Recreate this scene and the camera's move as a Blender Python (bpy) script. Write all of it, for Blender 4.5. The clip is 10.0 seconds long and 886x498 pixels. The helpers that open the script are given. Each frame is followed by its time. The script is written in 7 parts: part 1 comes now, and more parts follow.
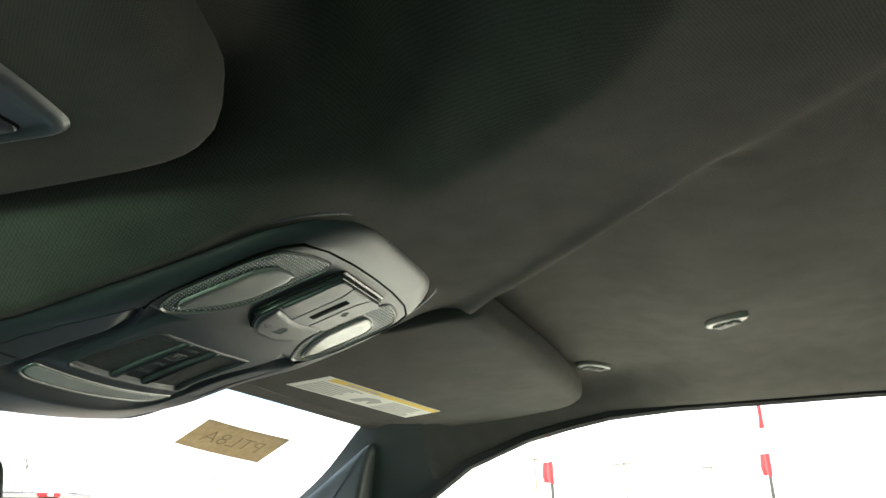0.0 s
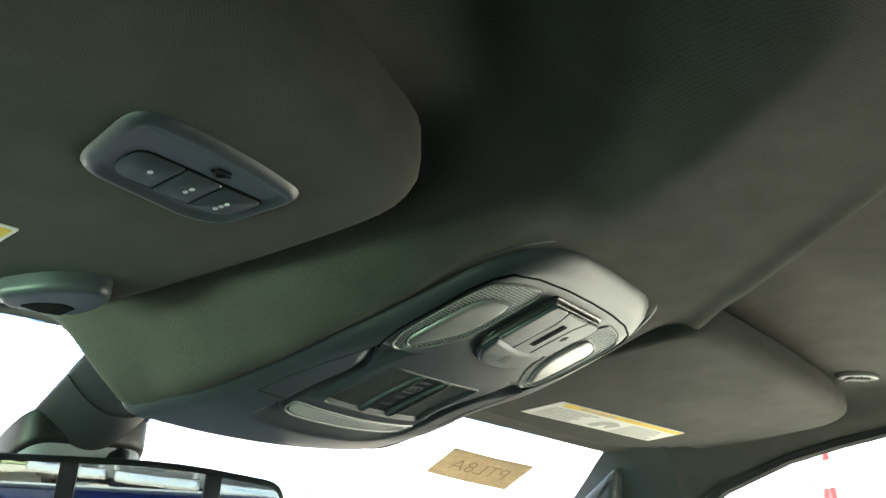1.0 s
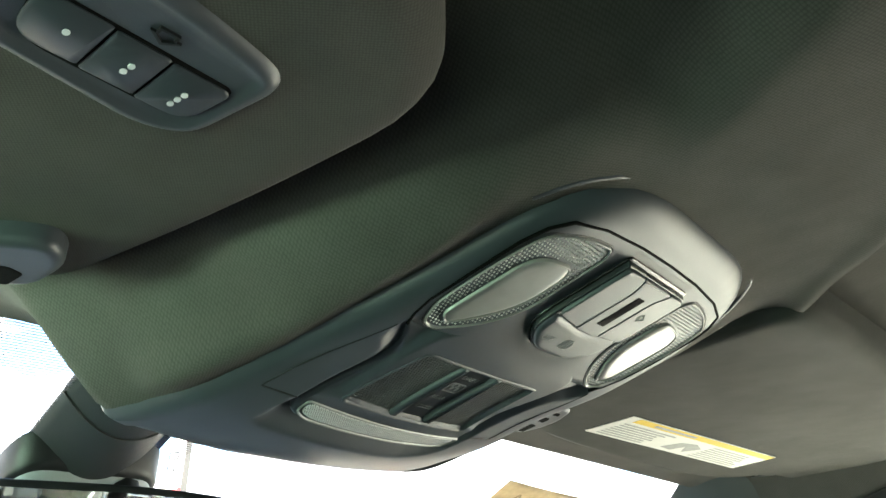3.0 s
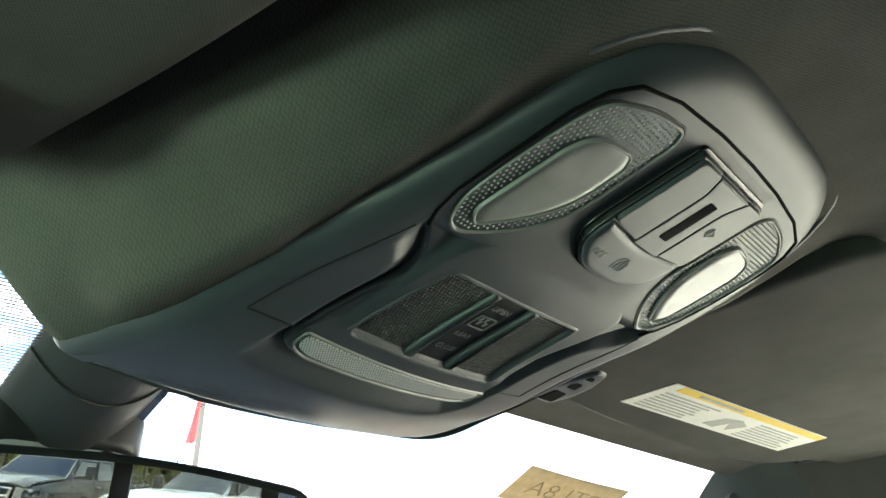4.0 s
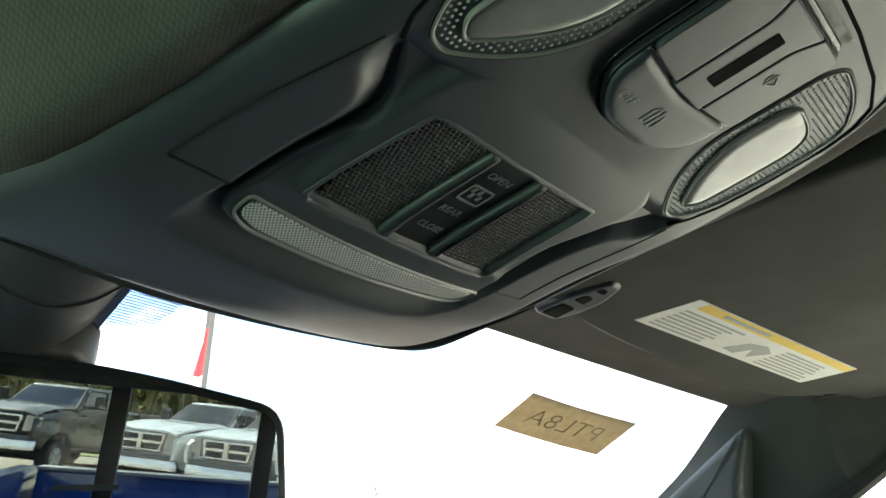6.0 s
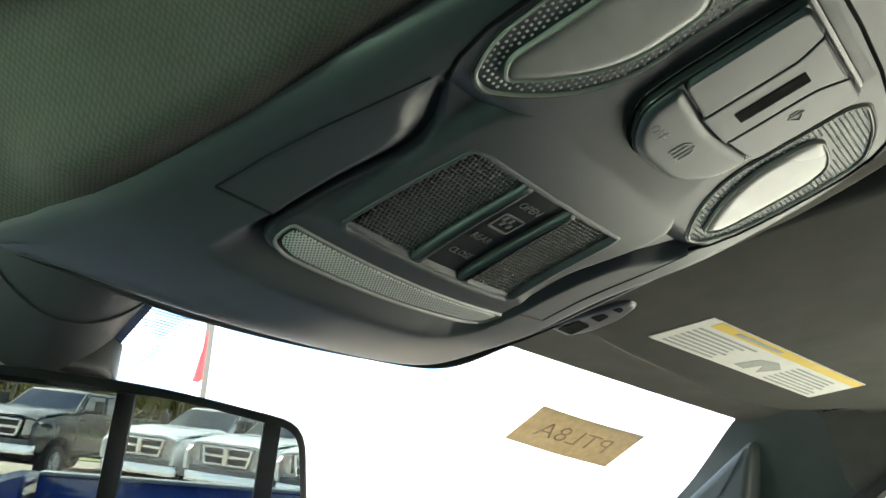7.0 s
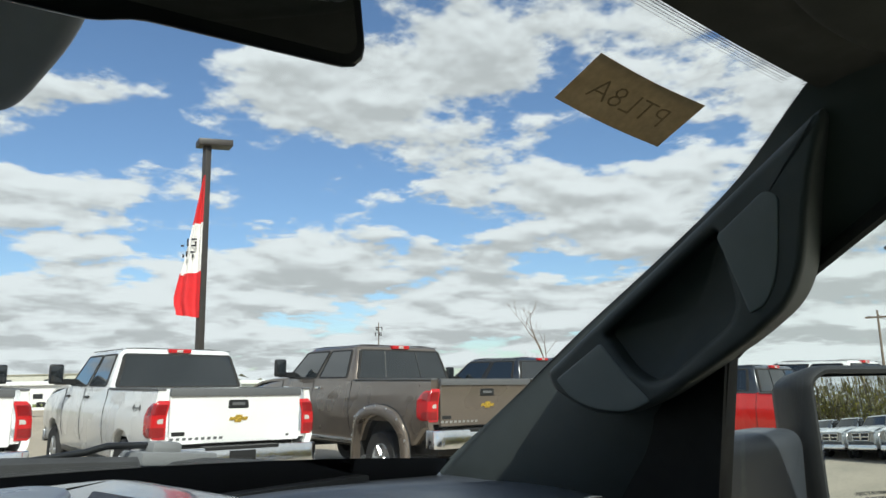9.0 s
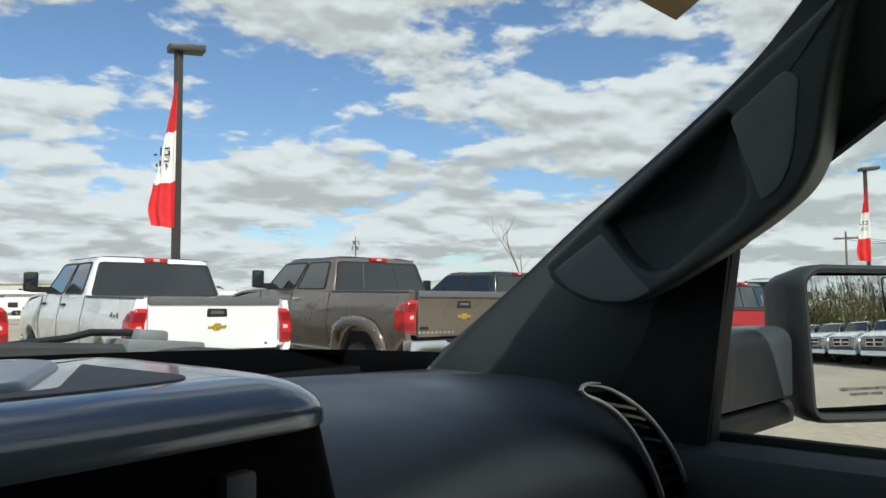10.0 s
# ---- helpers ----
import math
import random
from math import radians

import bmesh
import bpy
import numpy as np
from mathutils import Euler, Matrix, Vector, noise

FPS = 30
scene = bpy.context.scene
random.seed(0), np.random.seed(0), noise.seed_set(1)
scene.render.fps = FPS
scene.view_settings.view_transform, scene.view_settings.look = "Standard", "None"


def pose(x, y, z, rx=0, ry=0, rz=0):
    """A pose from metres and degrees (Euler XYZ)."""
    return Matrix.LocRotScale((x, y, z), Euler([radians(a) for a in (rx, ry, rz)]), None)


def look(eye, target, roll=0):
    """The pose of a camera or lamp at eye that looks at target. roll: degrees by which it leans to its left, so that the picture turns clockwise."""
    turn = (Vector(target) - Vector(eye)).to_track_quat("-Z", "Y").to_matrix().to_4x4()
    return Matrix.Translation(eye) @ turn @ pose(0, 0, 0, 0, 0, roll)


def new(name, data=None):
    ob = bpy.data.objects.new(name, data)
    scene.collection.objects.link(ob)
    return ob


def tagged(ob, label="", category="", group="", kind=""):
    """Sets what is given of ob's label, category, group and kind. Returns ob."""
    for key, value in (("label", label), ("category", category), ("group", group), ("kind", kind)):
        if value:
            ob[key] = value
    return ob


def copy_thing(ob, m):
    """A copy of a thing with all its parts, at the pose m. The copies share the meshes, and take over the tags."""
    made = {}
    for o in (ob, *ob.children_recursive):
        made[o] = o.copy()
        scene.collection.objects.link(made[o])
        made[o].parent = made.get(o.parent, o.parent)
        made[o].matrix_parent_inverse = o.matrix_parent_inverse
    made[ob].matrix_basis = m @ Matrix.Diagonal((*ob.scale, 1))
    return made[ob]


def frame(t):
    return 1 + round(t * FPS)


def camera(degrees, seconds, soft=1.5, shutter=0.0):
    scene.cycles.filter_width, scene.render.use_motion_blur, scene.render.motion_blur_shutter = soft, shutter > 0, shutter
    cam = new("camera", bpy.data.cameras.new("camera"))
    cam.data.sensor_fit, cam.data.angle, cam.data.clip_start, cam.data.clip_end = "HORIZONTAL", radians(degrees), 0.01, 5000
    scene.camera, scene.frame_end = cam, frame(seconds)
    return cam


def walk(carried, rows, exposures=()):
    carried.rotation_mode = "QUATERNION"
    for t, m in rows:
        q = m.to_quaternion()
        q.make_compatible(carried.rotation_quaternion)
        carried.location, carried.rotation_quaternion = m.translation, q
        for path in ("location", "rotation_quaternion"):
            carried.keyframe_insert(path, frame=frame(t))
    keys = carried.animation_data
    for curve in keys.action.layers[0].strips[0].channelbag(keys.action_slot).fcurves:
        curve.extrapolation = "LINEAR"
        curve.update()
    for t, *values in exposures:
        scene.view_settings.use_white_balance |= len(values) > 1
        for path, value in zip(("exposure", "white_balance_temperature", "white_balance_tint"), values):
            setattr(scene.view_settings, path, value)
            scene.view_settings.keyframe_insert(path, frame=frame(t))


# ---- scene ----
cam = camera(62.0, 10.0)
PATH = [
    (0, (-0.381, 0.266, 1.644), (1.421, 0.811, 2.32), -1.6),
    (0.5, (-0.395, 0.259, 1.642), (1.24, 1.179, 2.333), -0.6),
    (1, (-0.386, 0.25, 1.64), (1.117, 1.333, 2.395), -0.9),
    (1.5, (-0.355, 0.267, 1.635), (1.066, 1.377, 2.5), -1.7),
    (2, (-0.339, 0.292, 1.633), (1.056, 1.428, 2.507), -1.7),
    (3.5, (-0.281, 0.325, 1.629), (1.095, 1.482, 2.506), -1.0),
    (4, (-0.25, 0.365, 1.62), (1.113, 1.523, 2.515), -1.1),
    (4.5, (-0.217, 0.393, 1.615), (1.137, 1.544, 2.532), -1.4),
    (5, (-0.178, 0.408, 1.594), (1.174, 1.554, 2.521), -1.6),
    (5.2, (-0.169, 0.414, 1.584), (1.206, 1.578, 2.453), -1.9),
    (6.5, (-0.202, 0.403, 1.639), (1.198, 1.619, 2.387), 0.7),
    (7, (-0.204, 0.409, 1.625), (1.191, 1.62, 2.392), 0.6),
    (7.5, (-0.2, 0.455, 1.573), (1.213, 1.659, 2.317), -0.9),
    (8, (-0.193, 0.484, 1.545), (1.251, 1.725, 2.158), -1.3),
    (8.5, (-0.191, 0.5, 1.523), (1.285, 1.771, 1.979), -1.4),
    (9, (-0.136, 0.524, 1.484), (1.357, 1.808, 1.839), -1.1),
    (9.5, (-0.15, 0.552, 1.446), (1.37, 1.836, 1.643), -0.7),
    (10, (-0.122, 0.568, 1.454), (1.429, 1.824, 1.581), -0.4),
]
walk(cam, [(t, look(eye, target, roll)) for t, eye, target, roll in PATH],
     exposures=((0.0, 2.5, 6420, 10), (1.0, 3.06, 6420, 10), (2.0, 3.68, 6420, 10), (3.5, 3.22, 6420, 10), (4.5, 2.7, 6420, 10), (5.0, 2.42, 6420, 10), (6.5, 2.45, 6420, 10), (7.0, 2.78, 6420, 10), (7.5, 1.9, 6380, 10), (8.0, 1.05, 6350, 10), (8.5, 0.35, 6350, 10), (9.0, 0.05, 6350, 10), (10.0, 0.0, 6350, 10)))


# ---------- light ----------
SUN_AZ, SUN_EL = 212.0, 42.0      # degrees clockwise from +y, and above the horizon
world = bpy.data.worlds.new("sky")
scene.world = world
world.use_nodes = True


def build_sky():
    nt = world.node_tree
    nt.nodes.clear()
    N, L = nt.nodes.new, nt.links.new
    out, bg = N("ShaderNodeOutputWorld"), N("ShaderNodeBackground")
    sky = N("ShaderNodeTexSky")
    sky.sky_type, sky.sun_disc = "NISHITA", False
    sky.sun_elevation, sky.sun_rotation = radians(SUN_EL), radians(SUN_AZ)
    sky.air_density, sky.dust_density, sky.ozone_density = 1.0, 0.6, 1.6
    co = N("ShaderNodeTexCoord")
    sep = N("ShaderNodeSeparateXYZ")
    L(co.outputs["Generated"], sep.inputs[0])

    def mth(op, a, b=None, clamp=False):
        n = N("ShaderNodeMath")
        n.operation, n.use_clamp = op, clamp
        for i, v in enumerate((a, b)):
            if v is None:
                continue
            if isinstance(v, (int, float)):
                n.inputs[i].default_value = v
            else:
                L(v, n.inputs[i])
        return n.outputs[0]

    zc = mth("MAXIMUM", sep.outputs[2], 0.0)

    def dome(raise_by):
        """Places on a cloud deck; raise_by looks a little higher up."""
        den = mth("ADD", zc, 0.17 + raise_by)
        comb = N("ShaderNodeCombineXYZ")
        L(mth("DIVIDE", sep.outputs[0], den), comb.inputs[0]), L(mth("DIVIDE", sep.outputs[1], den), comb.inputs[1])
        L(mth("MULTIPLY", zc, 1.4), comb.inputs[2])
        return comb.outputs[0]

    here, above = dome(0.0), dome(0.016)

    def cloud(scale, detail, shift, rough=0.58, at=None):
        mp = N("ShaderNodeMapping")
        mp.inputs["Location"].default_value = shift
        L(at or here, mp.inputs[0])
        n = N("ShaderNodeTexNoise")
        n.inputs["Scale"].default_value, n.inputs["Detail"].default_value = scale, detail
        n.inputs["Roughness"].default_value, n.inputs["Distortion"].default_value = rough, 0.0
        L(mp.outputs[0], n.inputs["Vector"])
        return n.outputs["Fac"]

    big, small = cloud(0.75, 2.0, (3.1, 1.7, 0)), cloud(2.1, 9.0, (0.4, 5.2, 0), 0.60)
    higher = cloud(2.1, 9.0, (0.4, 5.2, 0), 0.60, above)
    dens = mth("ADD", mth("MULTIPLY", big, 0.50), mth("MULTIPLY", small, 0.66))
    low = mth("SUBTRACT", 1.0, mth("MULTIPLY", zc, 2.6), True)
    dens = mth("ADD", dens, mth("MULTIPLY", low, 0.075))
    cover = N("ShaderNodeMapRange")
    cover.interpolation_type = "SMOOTHSTEP"
    cover.inputs[1].default_value, cover.inputs[2].default_value = 0.540, 0.590
    L(dens, cover.inputs[0])
    grey = N("ShaderNodeMapRange")
    grey.interpolation_type = "SMOOTHSTEP"
    grey.inputs[1].default_value, grey.inputs[2].default_value = -0.07, 0.10
    grey.inputs[3].default_value, grey.inputs[4].default_value = 1.03, 0.65
    L(mth("ADD", mth("SUBTRACT", higher, small), mth("MULTIPLY", mth("SUBTRACT", small, 0.52), 0.35)), grey.inputs[0])
    ccol = N("ShaderNodeVectorMath")
    ccol.operation = "SCALE"
    ccol.inputs[0].default_value = CLOUD
    L(grey.outputs[0], ccol.inputs["Scale"])
    blue = N("ShaderNodeVectorMath")
    blue.operation = "MULTIPLY"
    L(sky.outputs[0], blue.inputs[0])
    blue.inputs[1].default_value = (1.14, 1.26, 1.42)
    mix = N("ShaderNodeMix")
    mix.data_type = "RGBA"
    L(cover.outputs[0], mix.inputs[0])
    L(blue.outputs[0], mix.inputs[6]), L(ccol.outputs[0], mix.inputs[7])
    L(mix.outputs[2], bg.inputs[0])
    bg.inputs[1].default_value = SKY_STRENGTH
    L(bg.outputs[0], out.inputs[0])


CLOUD = (8.8, 9.0, 9.3)
SKY_STRENGTH = 0.09
build_sky()
sun_data = bpy.data.lights.new("sun", "SUN")
sun_data.energy, sun_data.angle, sun_data.color = 5.0, radians(0.6), (1.0, 0.95, 0.87)
sun = new("sun", sun_data)
az, el = radians(SUN_AZ), radians(SUN_EL)
SUN_DIR = Vector((math.sin(az) * math.cos(el), math.cos(az) * math.cos(el), math.sin(el)))
sun.matrix_world = look(SUN_DIR * 60, (0, 0, 0))


def window_light(name, eye, target, wide, high, watts, color, spread=180.0):
    """An area lamp set at a door window in place of daylight."""
    d = bpy.data.lights.new(name, "AREA")
    d.shape, d.size, d.size_y, d.energy, d.color = "RECTANGLE", wide, high, watts, color
    d.spread = radians(spread)
    ob = new(name, d)
    ob.matrix_world = look(eye, target)
    return ob


window_light("daylight_right", (0.755, 0.25, 1.47), (0.0, 0.35, 1.66), 0.80, 0.36, 0.55, (0.95, 0.95, 0.80), 165.0)
# greenish lamp inside the blocked left glass, in place of daylight there
window_light("daylight_left", (-0.675, 0.70, 1.665), (-0.175, 0.72, 1.90), 0.36, 0.12, 0.16, (0.60, 1.0, 0.66), 72.0)
# extra fill lamp added to lift the dark headliner behind the visor
window_light("fill_side", (-0.70, 0.25, 1.55), (0.0, 0.32, 1.74), 0.50, 0.28, 0.088, (0.70, 1.0, 0.74), 140.0)


# ---------- materials ----------
def material(name, color, rough=0.6, metal=0.0, vary=0.12, scale=60.0, bump=0.0, bump_scale=400.0,
             coat=0.0, spec=0.5, second=None, second_scale=4.0, pieces=0.0, stretch=None):
    m = bpy.data.materials.new(name)
    m.use_nodes = True
    nt = m.node_tree
    b = nt.nodes["Principled BSDF"]
    N, L = nt.nodes.new, nt.links.new
    b.inputs["Roughness"].default_value, b.inputs["Metallic"].default_value = rough, metal
    b.inputs["Coat Weight"].default_value, b.inputs["Specular IOR Level"].default_value = coat, spec
    co = N("ShaderNodeTexCoord")
    src = co.outputs["Object"]
    if stretch:
        mp = N("ShaderNodeMapping")
        mp.inputs["Scale"].default_value = stretch
        L(src, mp.inputs[0])
        src = mp.outputs[0]

    def noise_fac(s, d=4.0):
        n = N("ShaderNodeTexNoise")
        n.inputs["Scale"].default_value, n.inputs["Detail"].default_value = s, d
        L(src, n.inputs["Vector"])
        return n.outputs["Fac"]

    def scaled(fac, lo, hi):
        r = N("ShaderNodeMapRange")
        r.inputs[1].default_value, r.inputs[2].default_value = 0.3, 0.7
        r.inputs[3].default_value, r.inputs[4].default_value = lo, hi
        L(fac, r.inputs[0])
        return r.outputs[0]

    base = N("ShaderNodeRGB")
    base.outputs[0].default_value = (*color, 1)
    col = base.outputs[0]
    if second:
        mx = N("ShaderNodeMix")
        mx.data_type = "RGBA"
        L(scaled(noise_fac(second_scale, 6.0), 0.0, 1.0), mx.inputs[0])
        L(col, mx.inputs[6])
        mx.inputs[7].default_value = (*second, 1)
        col = mx.outputs[2]

    def times(c, f):
        v = N("ShaderNodeVectorMath")
        v.operation = "SCALE"
        L(c, v.inputs[0]), L(f, v.inputs["Scale"])
        return v.outputs[0]

    col = times(col, scaled(noise_fac(scale), 1 - vary, 1 + vary))
    if pieces:
        info = N("ShaderNodeObjectInfo")
        r = N("ShaderNodeMapRange")
        r.inputs[3].default_value, r.inputs[4].default_value = 1 - pieces, 1 + pieces
        L(info.outputs["Random"], r.inputs[0])
        col = times(col, r.outputs[0])
    L(col, b.inputs["Base Color"])
    L(scaled(noise_fac(scale * 0.37, 3.0), max(rough - 0.07, 0.02), min(rough + 0.07, 1.0)), b.inputs["Roughness"])
    if bump:
        bp = N("ShaderNodeBump")
        bp.inputs["Strength"].default_value, bp.inputs["Distance"].default_value = bump, 0.001
        L(noise_fac(bump_scale, 3.0), bp.inputs["Height"])
        L(bp.outputs[0], b.inputs["Normal"])
    return m


def woven(name, color, pitch=0.0014, depth=0.38, contrast=0.17, turn=25.0):
    """Knitted headliner cloth: rows of small stitches, in relief and in tone."""
    m = material(name, color, 0.93, vary=0.10, scale=35, spec=0.15)
    nt = m.node_tree
    N, L = nt.nodes.new, nt.links.new
    b = nt.nodes["Principled BSDF"]
    co, mp = N("ShaderNodeTexCoord"), N("ShaderNodeMapping")
    mp.inputs["Rotation"].default_value = (0, 0, radians(turn))
    L(co.outputs["Object"], mp.inputs[0])
    vor = N("ShaderNodeTexVoronoi")
    vor.inputs["Scale"].default_value, vor.inputs["Randomness"].default_value = 1 / pitch, 0.22
    vor.voronoi_dimensions = "2D"
    L(mp.outputs[0], vor.inputs["Vector"])
    r = N("ShaderNodeMapRange")
    r.inputs[1].default_value, r.inputs[2].default_value = 0.15, 0.62
    r.inputs[3].default_value, r.inputs[4].default_value = 1 + contrast, 1 - contrast
    L(vor.outputs["Distance"], r.inputs[0])
    old = b.inputs["Base Color"].links[0].from_socket
    v = N("ShaderNodeVectorMath")
    v.operation = "SCALE"
    L(old, v.inputs[0]), L(r.outputs[0], v.inputs["Scale"])
    L(v.outputs[0], b.inputs["Base Color"])
    bp = N("ShaderNodeBump")
    bp.inputs["Strength"].default_value, bp.inputs["Distance"].default_value = depth, 0.0006
    L(r.outputs[0], bp.inputs["Height"])
    L(bp.outputs[0], b.inputs["Normal"])
    return m


def perforated(name, color, hole, pitch, rough=0.5, turn=30.0, depth=1.0, size=0.36):
    """Moulded grille: round pits at an even pitch."""
    m = material(name, color, rough, vary=0.06, scale=80)
    nt = m.node_tree
    N, L = nt.nodes.new, nt.links.new
    b = nt.nodes["Principled BSDF"]
    co, mp = N("ShaderNodeTexCoord"), N("ShaderNodeMapping")
    mp.inputs["Rotation"].default_value = (0, 0, radians(turn))
    L(co.outputs["Object"], mp.inputs[0])
    vor = N("ShaderNodeTexVoronoi")
    vor.inputs["Scale"].default_value, vor.inputs["Randomness"].default_value = 1 / pitch, 0.0
    vor.voronoi_dimensions = "2D"
    L(mp.outputs[0], vor.inputs["Vector"])
    r = N("ShaderNodeMapRange")
    r.interpolation_type = "SMOOTHSTEP"
    r.inputs[1].default_value, r.inputs[2].default_value = size - 0.06, size + 0.06
    L(vor.outputs["Distance"], r.inputs[0])
    mx = N("ShaderNodeMix")
    mx.data_type = "RGBA"
    old = b.inputs["Base Color"].links[0].from_socket
    L(r.outputs[0], mx.inputs[0])
    mx.inputs[6].default_value = (*hole, 1)
    L(old, mx.inputs[7])
    L(mx.outputs[2], b.inputs["Base Color"])
    bp = N("ShaderNodeBump")
    bp.inputs["Strength"].default_value, bp.inputs["Distance"].default_value = depth, 0.0008
    L(r.outputs[0], bp.inputs["Height"])
    L(bp.outputs[0], b.inputs["Normal"])
    return m


def glass(name, tint=(1, 1, 1)):
    """A thin clear pane: light goes straight through, and the surface mirrors more at a slant."""
    m = bpy.data.materials.new(name)
    m.use_nodes = True
    nt = m.node_tree
    nt.nodes.clear()
    N, L = nt.nodes.new, nt.links.new
    out, mix, clear, gloss, slant = N("ShaderNodeOutputMaterial"), N("ShaderNodeMixShader"), N("ShaderNodeBsdfTransparent"), N("ShaderNodeBsdfGlossy"), N("ShaderNodeLayerWeight")
    steep, share = N("ShaderNodeMath"), N("ShaderNodeMath")
    steep.operation, share.operation = "POWER", "MULTIPLY_ADD"
    steep.inputs[1].default_value, share.inputs[1].default_value, share.inputs[2].default_value = 5.0, 0.55, 0.022
    slant.inputs["Blend"].default_value = 0.5
    L(slant.outputs["Facing"], steep.inputs[0]), L(steep.outputs[0], share.inputs[0])
    clear.inputs["Color"].default_value = (*tint, 1)
    gloss.inputs["Roughness"].default_value = 0.0
    L(share.outputs[0], mix.inputs[0]), L(clear.outputs[0], mix.inputs[1]), L(gloss.outputs[0], mix.inputs[2])
    L(mix.outputs[0], out.inputs[0])
    return m


CLOTH = woven("headliner_cloth", (0.080, 0.078, 0.070))
VISOR_CLOTH = woven("visor_cloth", (0.062, 0.062, 0.056), pitch=0.0010, depth=0.30, contrast=0.16, turn=40)
CONSOLE = material("console_plastic", (0.050, 0.057, 0.068), 0.41, vary=0.05, scale=30, bump=0.07, bump_scale=1500, spec=0.50)
CONSOLE_DARK = material("console_dark_plastic", (0.030, 0.032, 0.034), 0.50, vary=0.05, scale=40, bump=0.2, bump_scale=1500, spec=0.36)
BLACK = material("black_plastic", (0.012, 0.013, 0.014), 0.4, vary=0.1, scale=50, bump=0.15, bump_scale=900)
GAP = material("shadow_gap", (0.004, 0.004, 0.004), 0.9, spec=0.1)
GLOSS_BLACK = material("gloss_black", (0.008, 0.008, 0.009), 0.12, vary=0.1, scale=30)
RUBBER = material("rubber", (0.018, 0.018, 0.018), 0.8, vary=0.15, scale=50)
GRILLE = material("speaker_grille", (0.080, 0.083, 0.086), 0.45, vary=0.06, scale=80)
STRIP_MESH = perforated("lamp_mesh", (0.56, 0.57, 0.57), (0.10, 0.10, 0.10), 0.0012, 0.35, size=0.30, depth=0.6)
CHROME = material("chrome", (0.80, 0.80, 0.80), 0.12, 1.0, vary=0.03, scale=20)
SATIN = material("satin_trim", (0.22, 0.225, 0.225), 0.34, 0.3, vary=0.04, scale=30)
PRISM = material("prism_lens", (0.40, 0.40, 0.385), 0.25, vary=0.08, scale=60)
PRISM_CELL = material("prism_cell", (0.60, 0.60, 0.58), 0.18, vary=0.10, scale=300, coat=0.8)
LENS = material("clear_lens", (0.21, 0.215, 0.21), 0.30, vary=0.30, scale=26, coat=0.15)
LENS_RIM = material("lens_rim", (0.27, 0.27, 0.26), 0.20, vary=0.05, scale=60)
ROCKER = material("switch_black", (0.016, 0.019, 0.023), 0.30, vary=0.1, scale=30)
BUTTON = material("button_blue_grey", (0.035, 0.042, 0.052), 0.42, vary=0.05, scale=60)
MARK = material("white_marking", (0.62, 0.64, 0.66), 0.5, vary=0.05)
MARK_GREY = material("grey_marking", (0.30, 0.30, 0.29), 0.5, vary=0.05)
MARK_FAINT = material("faint_marking", (0.17, 0.175, 0.18), 0.5, vary=0.05)
# hood and lid: base colours raised to carry the sky's sheen
STACK = material("stack_skin_sheen", (0.120, 0.140, 0.175), 0.15, vary=0.05, scale=20, bump=0.03, bump_scale=900, spec=0.8, coat=0.4)
LID = material("dash_lid_sheen", (0.27, 0.305, 0.35), 0.30, vary=0.05, scale=20, bump=0.06, bump_scale=900)
TRIM = material("pillar_trim", (0.052, 0.063, 0.062), 0.55, vary=0.06, scale=25, bump=0.5, bump_scale=1300)
HANDLE = material("handle_pad", (0.140, 0.164, 0.162), 0.62, vary=0.05, scale=25, bump=0.4, bump_scale=1300)
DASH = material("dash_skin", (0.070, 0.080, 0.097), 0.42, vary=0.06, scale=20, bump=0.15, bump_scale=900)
DASH_PAD = material("dash_tray", (0.16, 0.155, 0.15), 0.75, vary=0.06, scale=60, bump=0.3, bump_scale=700)
PAPER = material("label_paper", (0.72, 0.71, 0.66), 0.7, vary=0.04, scale=80)
YELLOW = material("label_yellow", (0.72, 0.50, 0.06), 0.65, vary=0.04, scale=80)
PRINT = material("label_print", (0.36, 0.36, 0.34), 0.7, vary=0.1, scale=200)
CARD = material("brown_card", (0.56, 0.46, 0.31), 0.85, vary=0.10, scale=120, second=(0.50, 0.40, 0.26), second_scale=25)
INK = material("pencil_ink", (0.30, 0.23, 0.14), 0.8)


def backlit(m, share):
    """Lets daylight glow through thin paper."""
    nt = m.node_tree
    b, out = nt.nodes["Principled BSDF"], nt.nodes["Material Output"]
    tr, mx = nt.nodes.new("ShaderNodeBsdfTranslucent"), nt.nodes.new("ShaderNodeMixShader")
    nt.links.new(b.inputs["Base Color"].links[0].from_socket, tr.inputs["Color"])
    mx.inputs[0].default_value = share
    nt.links.new(b.outputs[0], mx.inputs[1])
    nt.links.new(tr.outputs[0], mx.inputs[2])
    nt.links.new(mx.outputs[0], out.inputs[0])


backlit(CARD, 0.50)
SENSOR = material("sensor_cover", (0.36, 0.385, 0.39), 0.5, vary=0.05, scale=30)
WINDSHIELD = glass("windshield_glass", (0.97, 1.0, 0.98))
PANE = glass("side_glass", (0.96, 1.0, 0.97))
PRIVACY = glass("tinted_rear_glass", (0.46, 0.50, 0.47))
BRIGHT_TRIM = material("bright_trim", (0.74, 0.74, 0.73), 0.40, 0.6, vary=0.04, scale=30)
MIRROR = material("mirror_silver", (0.80, 0.83, 0.84), 0.012, 1.0, vary=0.0)
MIRROR.node_tree.nodes["Principled BSDF"].inputs["Roughness"].default_value = 0.0
